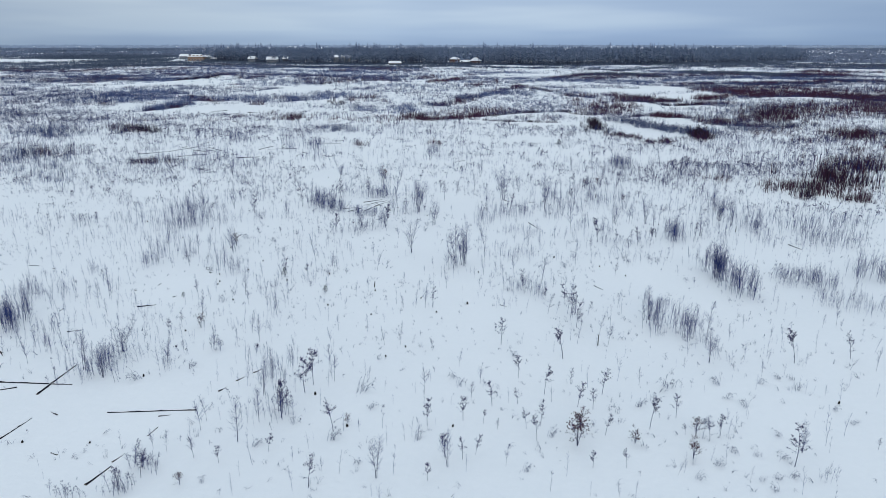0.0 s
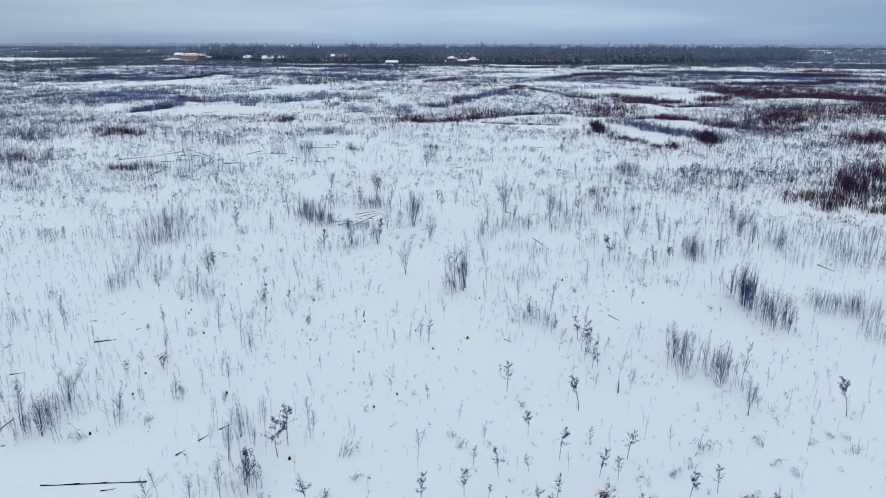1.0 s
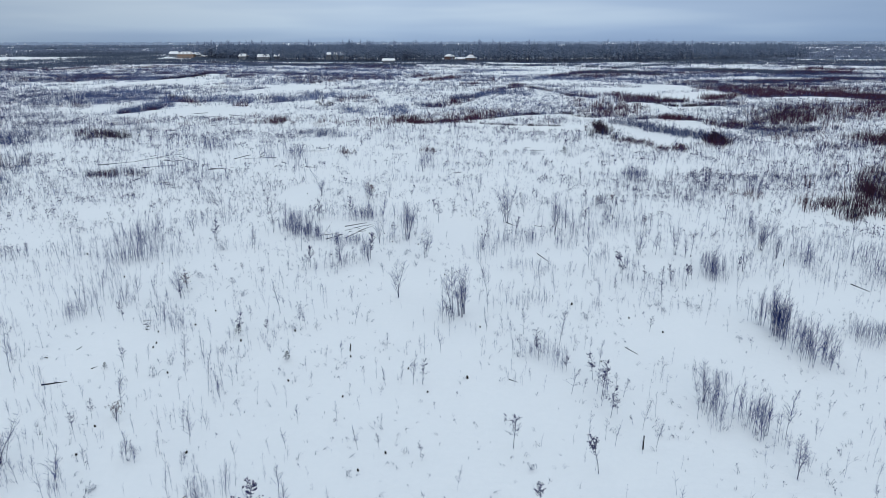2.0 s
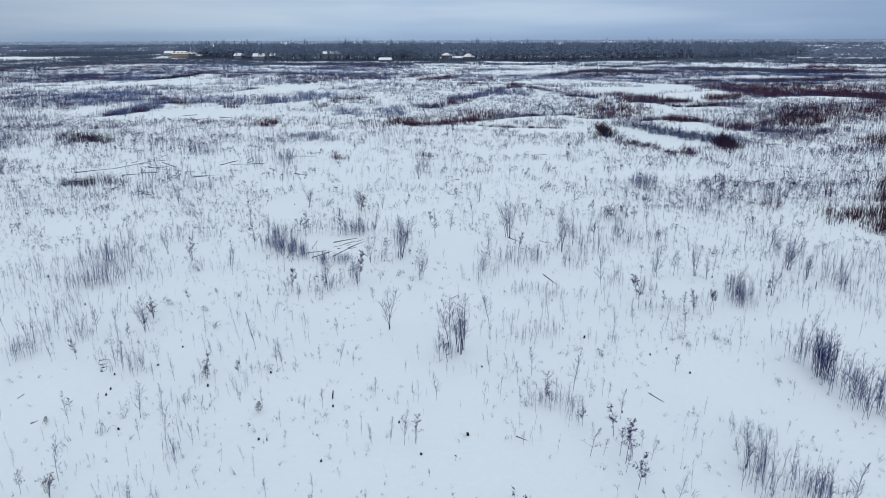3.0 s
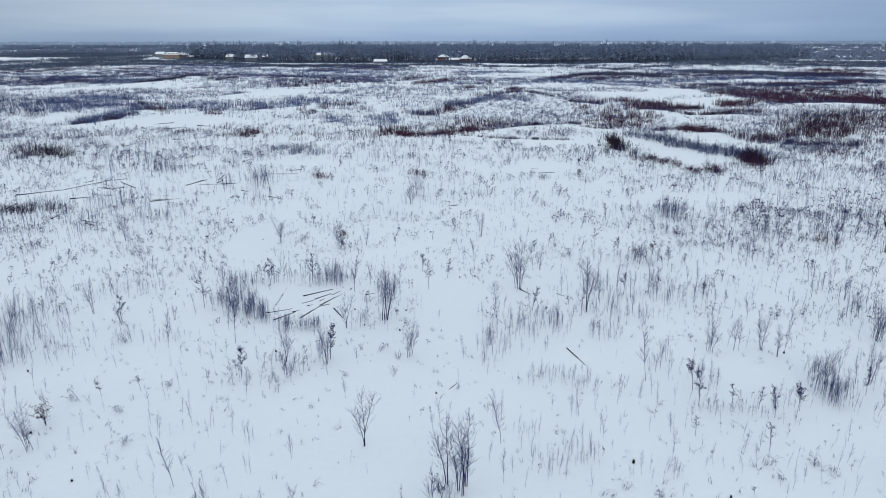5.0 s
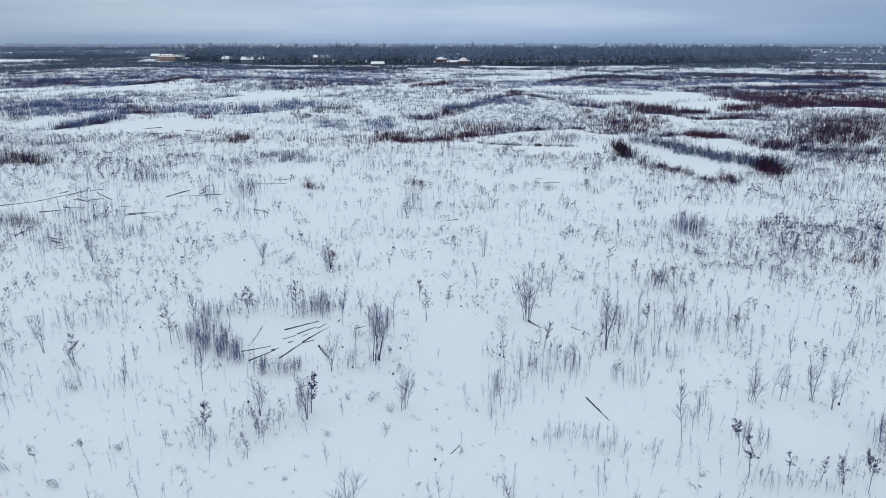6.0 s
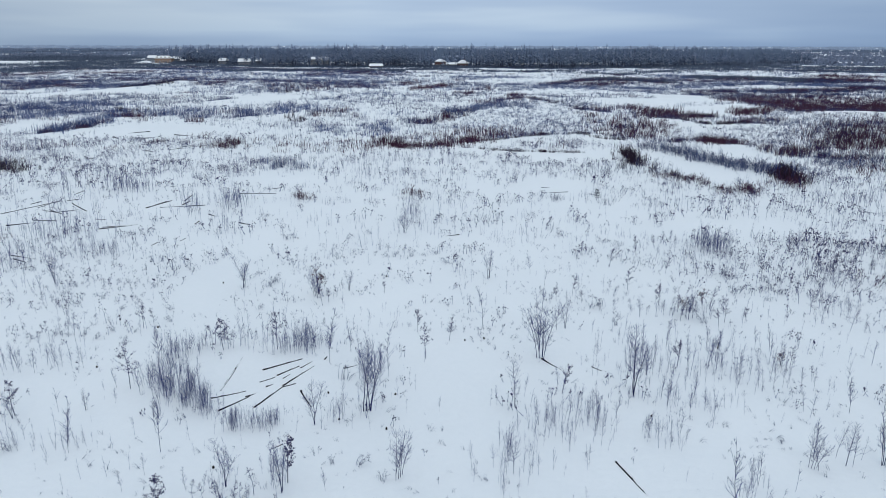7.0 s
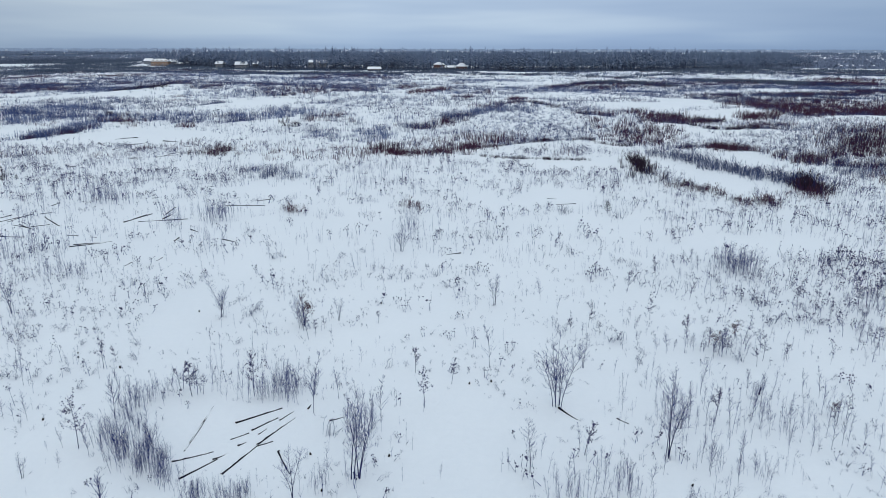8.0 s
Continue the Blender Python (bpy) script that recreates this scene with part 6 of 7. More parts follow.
def build_thickets():
    rng = np.random.default_rng(31)
    near = [sapling_shape(700 + k, 17, 1, 0.0031, 4) for k in range(10)]
    wood = {"trunk": (0, STEM), "crown": (1, TWIG)}
    for x, y, a, b, n, h in THICKETS:
        # the stands on the western side and round the felled logs are the closest
        n = int(n * (1.35 if (x < -18 and a < 3) or (abs(x) < 14 and 84 < y < 106) else 1.0))
        stuff("sapling_thicket", near, wood, ellipse_rows(rng, x, y, a, b, n, h if a < 2.5 else h * 0.88, 10, 0.4, 0.05), "dense stand of thin leafless saplings rising from snow", "thicket")
    leafed = [leafy_shape(800 + k, 9, 0.026) for k in range(6)]
    mats = {"trunk": (0, STEM), "crown": (1, TWIG), "foliage": (2, LEAF)}
    for x, y, a, b, n, h in LEAF_THICKETS:
        stuff("leafy_thicket", leafed, mats, ellipse_rows(rng, x, y, a, b, n, h, 6, 0.4), "thicket of small saplings with withered leaves", "thicket")
    mid = [sapling_shape(900 + k, 9, 1, 0.0056, 3) for k in range(6)]
    far = [bushlet_shape(950 + k, 5, 0.22, 0.20, 2, 0.009) for k in range(6)]
    for x, y, a, b, n, h in GREY_BRUSH:
        if y < 175:
            stuff("grey_brush", mid, wood, ellipse_rows(rng, x, y, a, b, n, h, 6), "grey leafless brush on the snowfield", "brush")
        else:
            stuff("grey_brush", far, {"stems": (0, BRUSH_STEM)}, off_ponds(ellipse_rows(rng, x, y, a, b, n, h, 6)), "grey leafless brush on the snowfield", "brush")
    tuft = [bushlet_shape(970 + k, 6, 0.5, 0.27, 2, 0.010, 0.15) for k in range(6)]
    for x, y, a, b, n, h in RED_BRUSH:
        stuff("willow_brush", tuft, {"stems": (0, RED_STEM)}, off_ponds(ellipse_rows(rng, x, y, a, b, n, h, 6)), "dense reddish-brown willow brush above the snow", "brush")
    thick = [bushlet_shape(980 + k, 8, 0.38, 0.26, 3, 0.012, 0.1) for k in range(6)]
    for x, y, a, b, n, h in DARK_BRUSH:
        stuff("alder_brush", thick, {"stems": (0, DARK_STEM)}, off_ponds(ellipse_rows(rng, x, y, a, b, n, h, 6, 0.25, 0.03)), "almost black dense alder brush above the snow", "brush")
    kinds = {0: ("grey_brush", far, BRUSH_STEM, "line of grey leafless brush in the snow"), 1: ("willow_brush", tuft, RED_STEM, "line of reddish-brown willow brush in the snow"), 2: ("alder_brush", thick, DARK_STEM, "line of almost black alder brush in the snow")}
    for x0, y0, x1, y1, wide, n, h, kind in STRIPS:
        name, shapes, mat, label = kinds[kind]
        stuff(name, shapes, {"stems": (0, mat)}, strip_rows(rng, x0, y0, x1, y1, wide, n, h, 6), label, "brush")
    slim = [brush_shape(1000 + k, 8, 0.42, 1, 0.0125, 0.07) for k in range(8)]
    dense = [brush_shape(1020 + k, 9, 0.50, 1, 0.0165, 0.09) for k in range(8)]
    black = [brush_shape(1040 + k, 10, 0.45, 1, 0.0200, 0.10) for k in range(8)]
    slim_far = [reed_shape(1010 + k, 15, 0.7, 0.023) for k in range(8)]
    dense_far = [reed_shape(1030 + k, 17, 0.75, 0.028, 0.10) for k in range(8)]
    broad = [reed_shape(1060 + k, 9, 1.7, 0.15, 0.30) for k in range(6)]
    grey, pale = ("grey_brush", slim, slim_far, BRUSH_STEM, "belt of slim grey leafless growth in the snow"), ("grey_brush", slim, slim_far, PALE_STEM, "belt of slim pale rimed growth in the snow")
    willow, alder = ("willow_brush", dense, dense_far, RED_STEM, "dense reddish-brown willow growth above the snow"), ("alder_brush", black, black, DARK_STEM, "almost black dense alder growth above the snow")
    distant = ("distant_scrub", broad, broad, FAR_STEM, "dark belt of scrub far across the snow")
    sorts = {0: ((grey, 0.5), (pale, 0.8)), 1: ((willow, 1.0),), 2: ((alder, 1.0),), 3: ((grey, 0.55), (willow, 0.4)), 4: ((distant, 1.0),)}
    for x0, y0, x1, y1, deep, n, h, kind in BANDS:
        if kind == 1 and y0 > 240:
            n = int(n * 0.72)
        for (name, near_by, far_off, mat, label), share in sorts[kind]:
            shapes = far_off if y0 > 205 else near_by
            stuff(name, shapes, {"stems": (0, mat)}, off_ponds(band_rows(rng, x0, y0, x1, y1, deep, max(3, int(n * share)), h, len(shapes))), label, "brush")


build_thickets()


# ---- thin growth everywhere between ----
def patchy(x, y, size):
    """0 to 1: where growth is thick."""
    a = np.sin(x / size + 1.3 * np.sin(y / size * 0.7)) * np.sin(y / size * 0.9 + 1.1 * np.sin(x / size * 0.6) + 0.5)
    b = np.sin(x / size * 2.7 + 2.0) * np.sin(y / size * 2.3 + 0.7)
    return np.clip(0.5 + 0.38 * a + 0.25 * b, 0, 1)


def open_ground(x, y):
    free = np.ones(len(x), bool)
    for cx, cy, a, b in CLEARINGS:
        free &= ((x - cx) / a) ** 2 + ((y - cy) / b) ** 2 > 1
    # the faces of the low ridges stay bare
    for x0, y0, x1, y1, up, wide in BANKS:
        u = ((x - x0) * (x1 - x0) + (y - y0) * (y1 - y0)) / ((x1 - x0) ** 2 + (y1 - y0) ** 2)
        gap = y - y0 - u * (y1 - y0)
        free &= ~((u > 0) & (u < 1) & (gap < 0) & (gap > -0.5 * wide))
    return free


def field(rng, n, y0, y1, side, size, power, low, high, kinds, lean=0.05):
    """Plants strewn over the fan that opens from the near edge; side: half width per metre of distance."""
    y = np.sqrt(rng.uniform(y0**2, y1**2, n * 3))
    x = rng.uniform(-1, 1, n * 3) * (side * y + 14)
    keep = (rng.uniform(0, 1, n * 3) < patchy(x, y, size) ** power) & open_ground(x, y)
    x, y = x[keep][:n], y[keep][:n]
    m = len(x)
    s = rng.uniform(low, high, m) * rng.uniform(0.6, 1.0, m)
    return np.stack([x, y, s, rng.uniform(0, 6.28, m), rng.normal(0, lean, m), rng.normal(0, lean, m), rng.integers(0, kinds, m)], -1)


# how thick the growth is, 0 to 9: a row for each distance from the southern edge, a column for each bearing from west to east
GROWTH = {
    70: "6655455679", 84: "6655566789", 100: "7666677899", 118: "7666677899", 131: "8666677889", 147: "8655666799", 165: "8545556899", 187: "8634558899",
    212: "9754557899", 240: "9765458899", 275: "8644667899", 330: "6556776799", 410: "9877777899", 480: "8768777899", 600: "8768878999", 780: "9978878999",
}


def growth(x, y):
    far, level = np.array(sorted(GROWTH)), np.array([[int(c) for c in GROWTH[k]] for k in sorted(GROWTH)], float)
    d = np.clip(y - 60, 70, 780)
    r = np.interp(np.log(d), np.log(far), np.arange(len(far)))
    c = np.clip((x / np.maximum(y - 60, 20) + 0.80) / 0.167, 0, 9)
    r0, c0 = np.minimum(r.astype(int), len(far) - 2), np.minimum(c.astype(int), 8)
    u, w = r - r0, c - c0
    return (level[r0, c0] * (1 - u) * (1 - w) + level[r0 + 1, c0] * u * (1 - w) + level[r0, c0 + 1] * (1 - u) * w + level[r0 + 1, c0 + 1] * u * w) / 9


def wild(rng, n, d0, d1, size, low, high, kinds, power=1.0, lean=0.04, thin=0.15, clump=5, gap=1.3):
    """Plants over the far field, as thick as growth() says, gathered in ragged clumps."""
    k = n * 8 // clump
    d = np.sqrt(rng.uniform(d0**2, d1**2, k))
    x = rng.uniform(-1, 1, k) * (0.67 * d + 40)
    y = d + 60
    p = growth(x, y) ** 1.5 * (thin * 0.6 + patchy(x * 0.4, y, size) ** 3 * 1.6) ** power
    keep = rng.uniform(0, 1, k) < p
    x, y = x[keep][: n // clump], y[keep][: n // clump]
    tall = rng.uniform(low, high, len(x))
    c = rng.integers(0, len(x), n)
    x, y, s = x[c] + rng.normal(0, gap, n) * tall[c] * 0.7, y[c] + rng.normal(0, gap, n) * tall[c] * 0.7, tall[c] * rng.uniform(0.55, 1.05, n)
    ok = open_ground(x, y)
    x, y, s = x[ok], y[ok], s[ok]
    m = len(x)
    return np.stack([x, y, s, rng.uniform(0, 6.28, m), rng.normal(0.015, lean, m), rng.normal(0, lean, m), rng.integers(0, kinds, m)], -1)


def scrub_shape(seed, shoots=5, thick=0.75):
    """A ragged hummock of far scrub, several shoots to each root."""
    rng = np.random.default_rng(seed)
    mass = Shape()
    for _ in range(shoots):
        a, r = rng.uniform(0, 6.28), 3.4 * math.sqrt(rng.uniform())
        p = np.array([r * math.cos(a), r * 0.8 * math.sin(a), -0.1])
        mass.cone(p, np.array([rng.normal(0, 0.25), rng.normal(0, 0.25), rng.uniform(0.5, 1.1) * (1.15 - r * 0.17)]), thick, 3)
    return {"stems": mass}


def build_scatter():
    rng = np.random.default_rng(41)
    wood = {"trunk": (0, STEM), "crown": (1, TWIG)}
    leafed = {"crown": (0, TWIG), "foliage": (1, LEAF)}
    slim = [sapling_shape(1000 + k, 8, 1, 0.0040, 4) for k in range(8)]
    stuff("scattered_twigs", slim, wood, field(rng, 1800, 29, 145, 0.58, 7, 1.5, 0.5, 2.0, 8), "thin bare twigs standing in the snow", "twigs")
    sprig = [sprig_shape(1100 + k) for k in range(10)]
    stuff("low_sprigs", sprig, leafed, field(rng, 1300, 29, 125, 0.56, 9, 2.0, 0.2, 0.7, 10), "low withered sprigs showing above the snow", "sprigs")
    wisp = [wisp_shape(1160 + k) for k in range(8)]
    stuff("snowed_twigs", wisp, {"crown": (0, WISP)}, field(rng, 5200, 29, 130, 0.56, 5, 1.3, 0.2, 0.6, 8, 0.2), "tips of small twigs all but buried by snow", "twigs")
    near_tuft, far_tuft = [tuftlet_shape(1120 + k, 10, 0.125) for k in range(12)], [tuftlet_shape(1140 + k, 6, 0.20) for k in range(12)]
    stuff("low_sprigs", near_tuft, leafed, wild(rng, 3000, 32, 72, 9, 0.4, 1.15, 12, 0.8, clump=4, gap=1.4), "low withered sprigs showing above the snow", "sprigs")
    stuff("low_sprigs", near_tuft, leafed, wild(rng, 10500, 66, 165, 9, 0.45, 1.5, 12, 0.7, thin=0.4, clump=5, gap=1.4), "low withered sprigs showing above the snow", "sprigs")
    stuff("low_sprigs", far_tuft, leafed, wild(rng, 8000, 150, 310, 11, 0.5, 1.5, 12, 0.5, thin=0.4, clump=4, gap=1.8), "low withered sprigs showing above the snow", "sprigs")
    crested = [crested_shape(1180 + k) for k in range(10)]
    stuff("scattered_saplings", crested, leafed, wild(rng, 6000, 34, 230, 10, 0.9, 2.2, 10, 0.9, 0.05, clump=4, gap=1.5), "slim seedling trees with a few withered leaves", "saplings")
    mid = [reed_shape(1200 + k, 8, 0.42, 0.0075, 0.07) for k in range(8)]
    stuff("scattered_saplings", mid, {"stems": (0, STEM)}, wild(rng, 9500, 62, 270, 14, 0.9, 2.6, 8, 0.8, thin=0.3, clump=4, gap=1.8), "thin bare saplings standing in the snow", "saplings")
    tuft = [brush_shape(1290 + k, 5, 0.55, 1, 0.013, 0.22) for k in range(8)]
    stuff("bushy_brush", tuft, {"stems": (0, BRUSH_STEM)}, wild(rng, 8000, 60, 290, 17, 0.45, 1.4, 8, 1.2, clump=5, gap=1.6), "bushy grey growth above the snow", "brush")
    far = [reed_shape(1300 + k, 10, 0.8, 0.025) for k in range(8)]
    stuff("far_brush", far, {"stems": (0, BRUSH_STEM)}, wild(rng, 12000, 180, 430, 26, 0.8, 2.4, 8, 1.2, clump=6, gap=2.0), "grey brush thinning out over the far snowfield", "brush")
    low = [reed_shape(1320 + k, 10, 1.1, 0.040) for k in range(8)]
    stuff("far_brush", low, {"stems": (0, BRUSH_STEM)}, wild(rng, 9000, 340, 660, 34, 0.8, 2.4, 8, 1.2, clump=7, gap=2.6), "grey brush thinning out over the far snowfield", "brush")
    stuff("far_brush", [reed_shape(1310 + k, 7, 0.9, 0.028) for k in range(8)], {"stems": (0, PALE_STEM)}, wild(rng, 13500, 185, 660, 30, 1.0, 2.6, 8, 0.4, 0.03, 0.4, clump=4, gap=4.0), "pale rimed brush all over the far snowfield", "brush")
    stuff("far_willow_brush", [reed_shape(1330 + k, 11, 0.9, 0.030, 0.10) for k in range(6)], {"stems": (0, RED_STEM)}, wild(rng, 9000, 140, 660, 36, 0.9, 2.4, 6, 1.9, 0.05, 0.05, 8, 2.2), "reddish willow brush over the far snowfield", "brush")
    # low pale tufts, added to veil the far snow as haze would
    heath = [brush_shape(1340 + k, 4, 1.4, 0, 0.075, 0.45) for k in range(6)]
    stuff("heath_tufts", heath, {"stems": (0, HAZE_TUFT)}, wild(rng, 6500, 130, 650, 33, 0.35, 1.0, 6, 0.5, 0.1, 0.4, 3, 4.0), "low frosted heath showing through the snow", "heath")
    scrub = [scrub_shape(1350 + k) for k in range(6)]
    # long streaks of scrub on both sides of the wood and behind it, with snow showing between
    for x0, x1, d0, d1, n, cut in ((-0.74, -0.36, 1150, 3600, 2800, 0.06), (0.36, 0.74, 800, 3600, 3200, 0.08), (-0.36, 0.36, 1100, 3000, 600, 0.3)):
        y = np.exp(rng.uniform(math.log(d0), math.log(d1), n * 2))
        u = rng.uniform(x0, x1, n * 2)
        streak = 0.5 + 0.3 * np.sin(np.log(y) * 31 + 1.4 * np.sin(u * 9)) + 0.25 * np.sin(np.log(y) * 57 + 2.2 * np.sin(u * 13 + 1) + 2) + 0.14 * np.sin(u * 60 + np.log(y) * 17)
        ok = streak > cut + rng.uniform(-0.06, 0.10, n * 2)
        x, y = (u * y)[ok][:n], y[ok][:n]
        m = len(x)
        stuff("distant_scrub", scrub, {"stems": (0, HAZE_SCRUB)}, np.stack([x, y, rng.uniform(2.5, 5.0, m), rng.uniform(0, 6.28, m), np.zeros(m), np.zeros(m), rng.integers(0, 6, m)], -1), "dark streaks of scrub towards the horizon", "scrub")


build_scatter()


# ---- the pine wood at the far edge ----
FRONT = [(-346, 883), (-274, 808), (-178, 738), (-22, 716), (122, 713), (218, 735), (310, 800), (450, 860)]


def front_line(x):
    fx, fy = zip(*FRONT)
    return np.interp(x, fx, fy)

HOUSES = [
    # x, y, width, depth, wall height, roof height, turn, walls
    (-326, 856, 18.5, 9.6, 4.5, 2.6, 4, "ochre"),
    (-378, 948, 10.4, 8.4, 3.9, 2.8, 0, "grey"),
    (-319, 874, 7.8, 7.8, 4.3, 2.6, 10, "grey"),
    (-308, 865, 6.1, 5.2, 2.4, 1.4, 0, "slate"),
    (-238, 792, 7.8, 7.8, 4.0, 2.6, -5, "grey"),
    (-210, 771, 11.3, 7.8, 4.0, 2.8, 6, "grey"),
    (-199, 793, 8.7, 7.0, 4.3, 2.3, 0, "slate"),
    (-134, 776, 19.1, 10.4, 6.1, 2.3, 3, "grey"),
    (-70, 713, 11.5, 7.0, 1.8, 1.8, -3, "slate"),
    (-11, 770, 10.4, 8.7, 4.7, 2.1, 0, "brick"),
    (0, 753, 9.6, 7.0, 2.4, 1.7, 5, "slate"),
    (11, 741, 9.6, 8.7, 3.5, 3.0, -8, "brick"),
]


def belt_shape(seed):
    """A clump of far treetops, one unit high and about as wide."""
    rng = np.random.default_rng(seed)
    crowns = Shape()
    for _ in range(7):
        p = np.array([rng.uniform(-0.9, 0.9), rng.uniform(-0.9, 0.9), -0.02])
        crowns.cone(p, np.array([0, 0, rng.uniform(0.7, 1.02)]), rng.uniform(0.22, 0.34), 3)
    return {"crowns": crowns}


def build_forest():
    rng = np.random.default_rng(51)
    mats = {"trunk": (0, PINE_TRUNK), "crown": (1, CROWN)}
    shapes = [forest_pine_shape(1400 + k, 22, b, 1.12) for k, b in enumerate((0.34, 0.42, 0.48, 0.38, 0.30, 0.44, 0.26, 0.16))]
    n = 9500
    x = rng.uniform(-346, 402, n)
    depth = 70 * rng.uniform(0, 1, n) ** 1.5
    y = front_line(x) + depth + rng.normal(0, 2.5, n) + 3
    # a gap with few trees towards the eastern end
    thin = np.where((x > 316) & (x < 345), 0.12, np.where(x > 345, 0.75, 0.9))
    keep = rng.uniform(0, 1, n) < thin
    for hx, hy, w, d, *_ in HOUSES:
        keep &= ~((np.abs(x - hx) < w * 0.5 + 2) & (y < hy + d * 0.6) & (y > hy - 60) & (rng.uniform(0, 1, n) < (0.4 if -150 < hx < -30 else 0.82)))
    x, y = x[keep][:1900], y[keep][:1900]
    m = len(x)
    s = np.clip(rng.normal(17.1, 2.4, m) + 0.9 * np.sin(x / 23.0) + 0.8 * np.sin(x / 9.0 + 1), 9, 23) * np.where(x > 240, 0.82, 1.0) * np.clip(1.04 - np.abs(x) / 4000, 0.8, 1.1)
    rows = np.stack([x, y, s, rng.uniform(0, 6.28, m), rng.normal(0, 0.012, m), rng.normal(0, 0.012, m), rng.integers(0, 8, m)], -1)
    edge = rows[:, 1] - front_line(rows[:, 0]) < 7
    pick = np.flatnonzero(edge)[:110]
    rest = np.ones(m, bool)
    rest[pick] = False
    deep = rest & (rows[:, 1] - front_line(rows[:, 0]) > 28)
    rest &= ~deep
    plain = [forest_pine_shape(1450 + k, 9, 0.10, 1.45) for k in range(5)]
    rows[deep, 6] = rng.integers(0, 5, deep.sum())
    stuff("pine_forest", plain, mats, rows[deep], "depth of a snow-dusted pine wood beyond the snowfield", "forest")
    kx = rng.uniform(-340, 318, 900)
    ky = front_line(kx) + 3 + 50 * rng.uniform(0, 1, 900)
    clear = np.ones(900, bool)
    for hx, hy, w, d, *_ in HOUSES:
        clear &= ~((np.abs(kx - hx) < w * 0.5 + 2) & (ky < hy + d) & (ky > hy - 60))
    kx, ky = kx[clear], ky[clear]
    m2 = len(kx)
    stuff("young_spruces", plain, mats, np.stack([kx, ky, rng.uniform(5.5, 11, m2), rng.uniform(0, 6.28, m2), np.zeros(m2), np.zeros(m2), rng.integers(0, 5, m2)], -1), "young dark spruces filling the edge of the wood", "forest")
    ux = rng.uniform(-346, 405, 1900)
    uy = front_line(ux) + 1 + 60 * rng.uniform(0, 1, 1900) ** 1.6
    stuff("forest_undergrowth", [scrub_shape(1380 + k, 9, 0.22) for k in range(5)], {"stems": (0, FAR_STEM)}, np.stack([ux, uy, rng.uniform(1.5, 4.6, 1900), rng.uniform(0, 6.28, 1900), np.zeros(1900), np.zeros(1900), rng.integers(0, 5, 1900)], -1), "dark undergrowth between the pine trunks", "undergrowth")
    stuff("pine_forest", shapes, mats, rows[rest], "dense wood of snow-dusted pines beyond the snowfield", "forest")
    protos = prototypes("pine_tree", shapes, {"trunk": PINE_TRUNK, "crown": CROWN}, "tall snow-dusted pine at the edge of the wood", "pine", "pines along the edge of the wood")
    used = set()
    for r in rows[pick]:
        k = int(r[6])
        mtx = leaning(r[0], r[1], float(lie(r[0], r[1])), r[2], math.degrees(r[3]), r[4], r[5])
        if k in used:
            place_copy(protos[k], mtx)
        else:
            used.add(k)
            protos[k].matrix_basis = mtx
    # woods all along the horizon; belts past 2600 m take the palest haze colour
    belt = [belt_shape(1500 + k) for k in range(6)]
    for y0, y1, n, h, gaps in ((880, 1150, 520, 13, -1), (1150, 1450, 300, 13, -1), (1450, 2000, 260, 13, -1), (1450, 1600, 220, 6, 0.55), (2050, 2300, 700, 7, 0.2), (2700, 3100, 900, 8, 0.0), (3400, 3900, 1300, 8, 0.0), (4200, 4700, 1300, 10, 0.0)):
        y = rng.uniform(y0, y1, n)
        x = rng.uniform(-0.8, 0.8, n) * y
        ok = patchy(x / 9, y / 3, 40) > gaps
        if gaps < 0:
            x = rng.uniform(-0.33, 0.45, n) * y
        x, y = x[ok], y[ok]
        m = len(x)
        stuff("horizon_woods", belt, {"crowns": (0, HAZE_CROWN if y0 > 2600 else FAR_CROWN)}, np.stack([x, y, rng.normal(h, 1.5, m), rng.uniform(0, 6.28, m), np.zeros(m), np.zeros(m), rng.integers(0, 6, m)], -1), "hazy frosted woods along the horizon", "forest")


build_forest()


# ---- houses at the wood's edge ----
WALLS = {
    "ochre": plain_material("ochre_render", (0.22, 0.14, 0.10), (0.30, 0.20, 0.145)),
    "grey": plain_material("grey_boards", (0.095, 0.105, 0.125), (0.20, 0.22, 0.255)),
    "slate": plain_material("dark_boards", (0.05, 0.055, 0.065), (0.11, 0.12, 0.14)),
    "brick": plain_material("red_brickwork", (0.085, 0.050, 0.048), (0.15, 0.085, 0.075)),
}
GLASS = plain_material("dark_window_glass", (0.02, 0.022, 0.028), (0.05, 0.055, 0.065), 0.08, 1.0, 0.5)
FRAME = plain_material("white_frames", (0.55, 0.55, 0.56), (0.7, 0.7, 0.7))
ROOFING = plain_material("dark_roofing", (0.07, 0.06, 0.06), (0.14, 0.12, 0.12))


def box_mesh(name, x0, x1, y0, y1, z0, z1, mat):
    V = [(x, y, z) for z in (z0, z1) for y in (y0, y1) for x in (x0, x1)]
    F = [(0, 2, 3, 1), (4, 5, 7, 6), (0, 1, 5, 4), (1, 3, 7, 5), (3, 2, 6, 7), (2, 0, 4, 6)]
    return mesh_of(name, V, F, [mat])


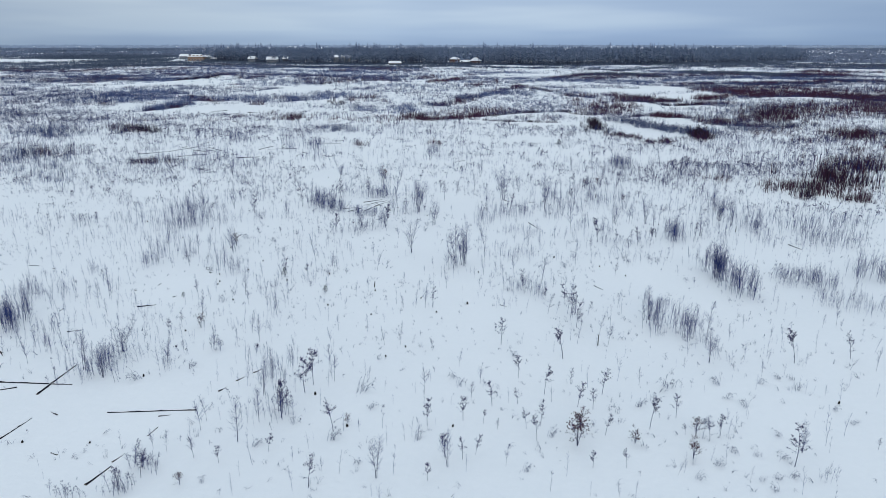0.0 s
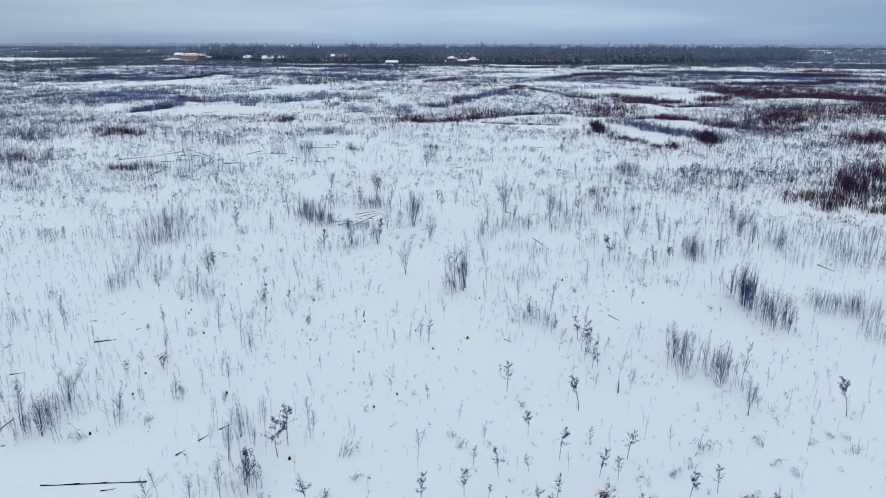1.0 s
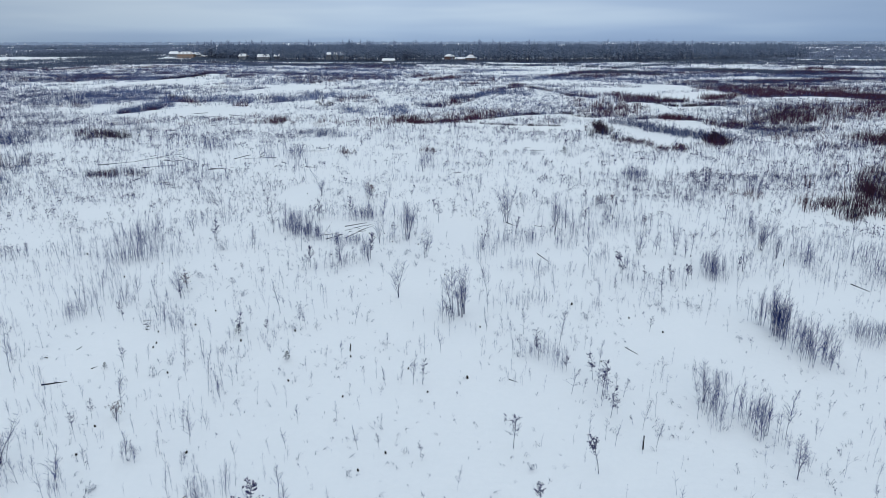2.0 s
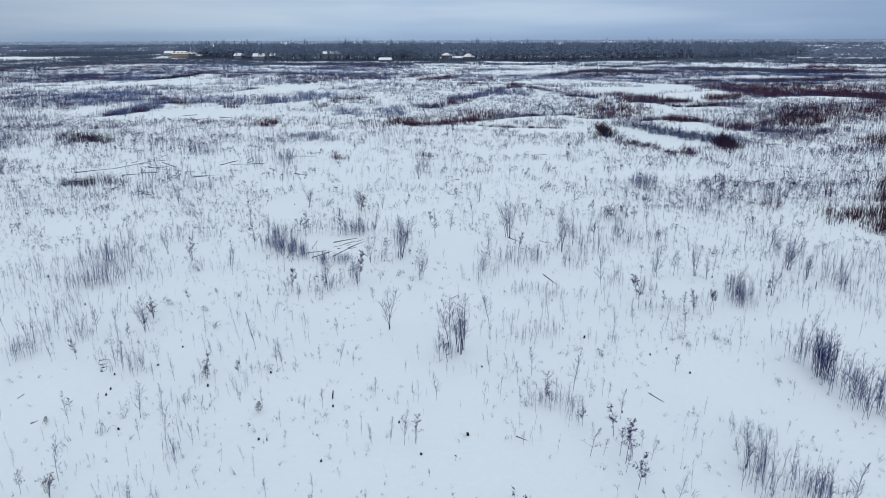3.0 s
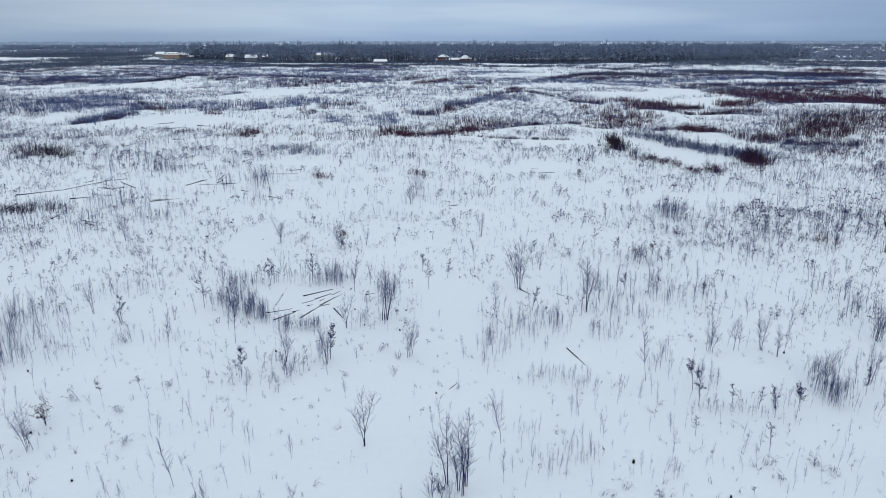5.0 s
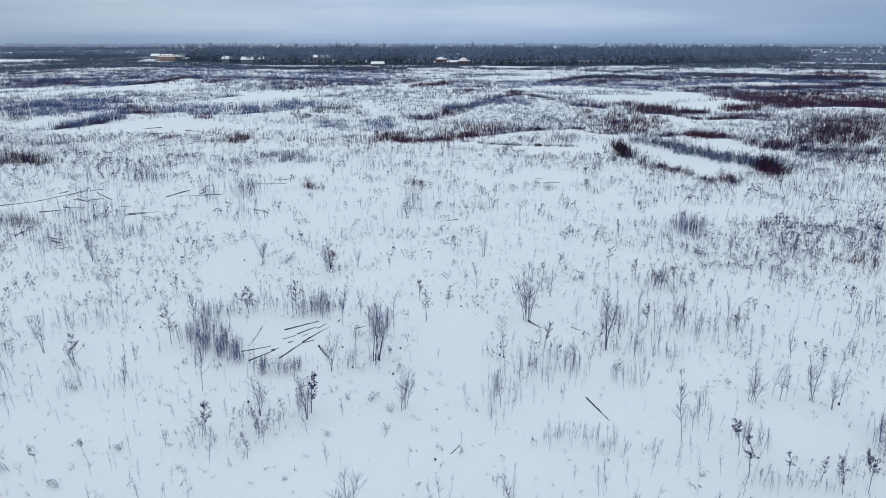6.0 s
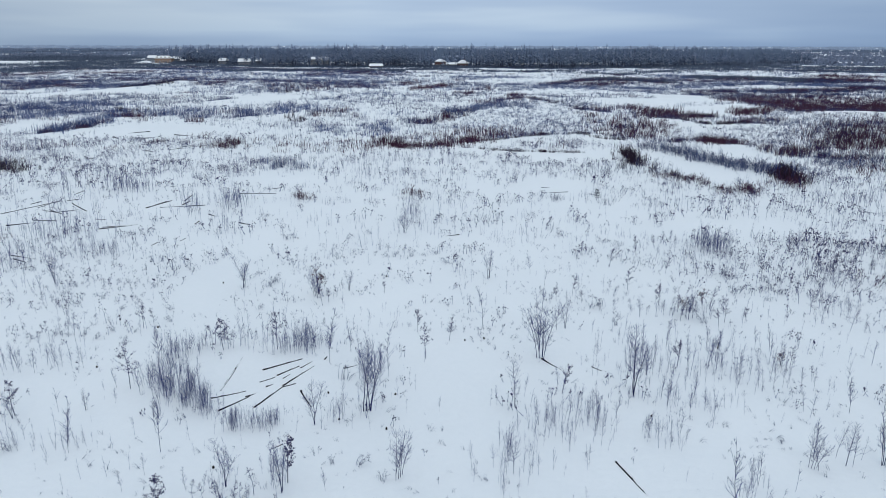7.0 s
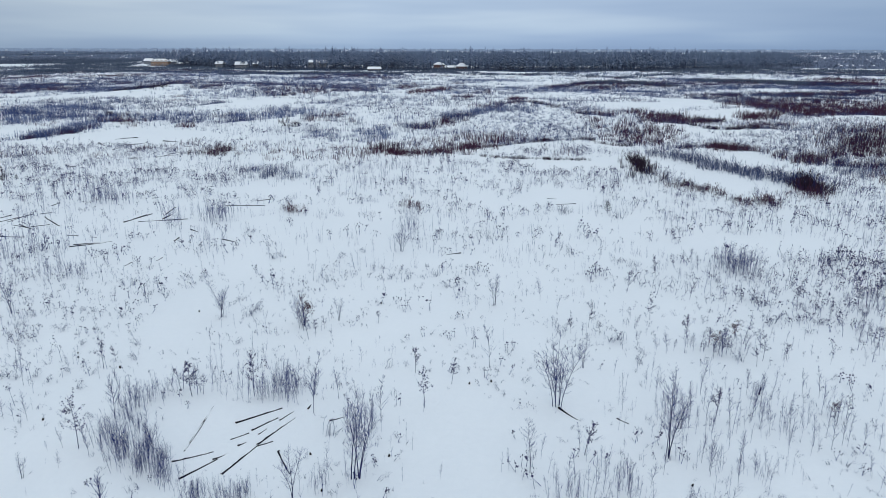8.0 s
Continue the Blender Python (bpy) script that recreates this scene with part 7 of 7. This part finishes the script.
def roof_mesh(name, w, d, z, rise, hip, over, thick, mat):
    a, b = w / 2 + over, d / 2 + over
    r = max(a - hip, 0.3)
    V = []
    for dz, g in ((0, 0.0), (thick, 0.0)):
        V += [(-a, -b, z + dz), (a, -b, z + dz), (a, b, z + dz), (-a, b, z + dz), (-r, 0, z + rise + dz), (r, 0, z + rise + dz)]
    F = [(6, 7, 11, 10), (8, 9, 10, 11), (0, 4, 5, 1), (2, 5, 4, 3), (0, 1, 7, 6), (2, 3, 9, 8), (1, 2, 8, 7), (3, 0, 6, 9)]
    T = [(7, 8, 11), (9, 6, 10), (1, 5, 2), (3, 4, 0)]
    tri = [t for f in F for t in ((f[0], f[1], f[2]), (f[0], f[2], f[3]))] + T
    return mesh_of(name, V, tri, [mat])


def house(x, y, w, d, h, rise, turn, walls, hip):
    tint = {"ochre": "ochre rendered", "grey": "grey boarded", "slate": "dark boarded", "brick": "red brick"}[walls]
    root = tagged(new("house"), f"{tint} house with a snow-covered roof by the wood", "house", "houses at the edge of the wood")
    part("wall", box_mesh("wall", -w / 2, w / 2, -d / 2, d / 2, -0.3, h, WALLS[walls]), root)
    if hip < 1:
        # gable ends close the roof space
        V = [(s * w / 2 * 0.999, q, z) for s in (-1, 1) for q, z in ((-d / 2, h), (d / 2, h), (0, h + rise * 0.93))]
        V += [(v[0] * 0.97, v[1], v[2]) for v in V]
        part("gable", mesh_of("gable", V, [(0, 1, 2), (3, 5, 4), (6, 8, 7), (9, 10, 11), (0, 2, 6), (2, 8, 6), (1, 7, 2), (2, 7, 8), (3, 9, 5), (5, 9, 11), (4, 5, 10), (5, 11, 10)], [WALLS[walls]]), root)
    roof = part("roof", roof_mesh("roof", w, d, h - 0.1, rise, hip, 0.6, 0.22, ROOFING), root)
    part("roof_snow", roof_mesh("roof_snow", w, d, h + 0.125, rise, hip, 0.55, 0.35, CAP), roof, "thick snow on the roof")
    chimney = part("chimney", box_mesh("chimney", w * 0.18, w * 0.18 + 0.8, 0.4, 1.2, h + rise * 0.4, h + rise + 1.1, WALLS["brick"]), root)
    storeys = max(1, int(h / 2.6))
    for s in range(storeys):
        n = max(2, int(w / 3.2))
        for k in range(n):
            cx, cz = -w / 2 + (k + 0.5) * w / n, 0.9 + s * 2.7
            win = part("window", box_mesh("window", cx - 0.75, cx + 0.75, -d / 2 - 0.06, -d / 2 + 0.05, cz, min(cz + 1.5, h - 0.2), FRAME), root)
            part("pane", box_mesh("pane", cx - 0.6, cx + 0.6, -d / 2 - 0.075, -d / 2 - 0.02, cz + 0.12, min(cz + 1.38, h - 0.32), GLASS), win)
    if walls == "ochre":
        for k in range(4):
            cx = -w / 2 + (k + 0.5) * w / 4
            dm = part("dormer", box_mesh("dormer", cx - 1.1, cx + 1.1, -d / 2 + 0.6, -d / 2 + 3.2, h + 0.2, h + 1.9, WALLS["ochre"]), root)
            part("dormer_snow", box_mesh("dormer_snow", cx - 1.35, cx + 1.35, -d / 2 + 0.4, -d / 2 + 3.3, h + 1.904, h + 2.25, CAP), dm, "snow on the dormer")
    root.matrix_basis = Matrix.Translation((x, y, float(lie(x, y)))) @ pose(0, 0, 0, 0, 0, turn)


for row in HOUSES:
    house(*row, 0.4 if row[7] in ("grey", "slate") else row[3] * 0.45)
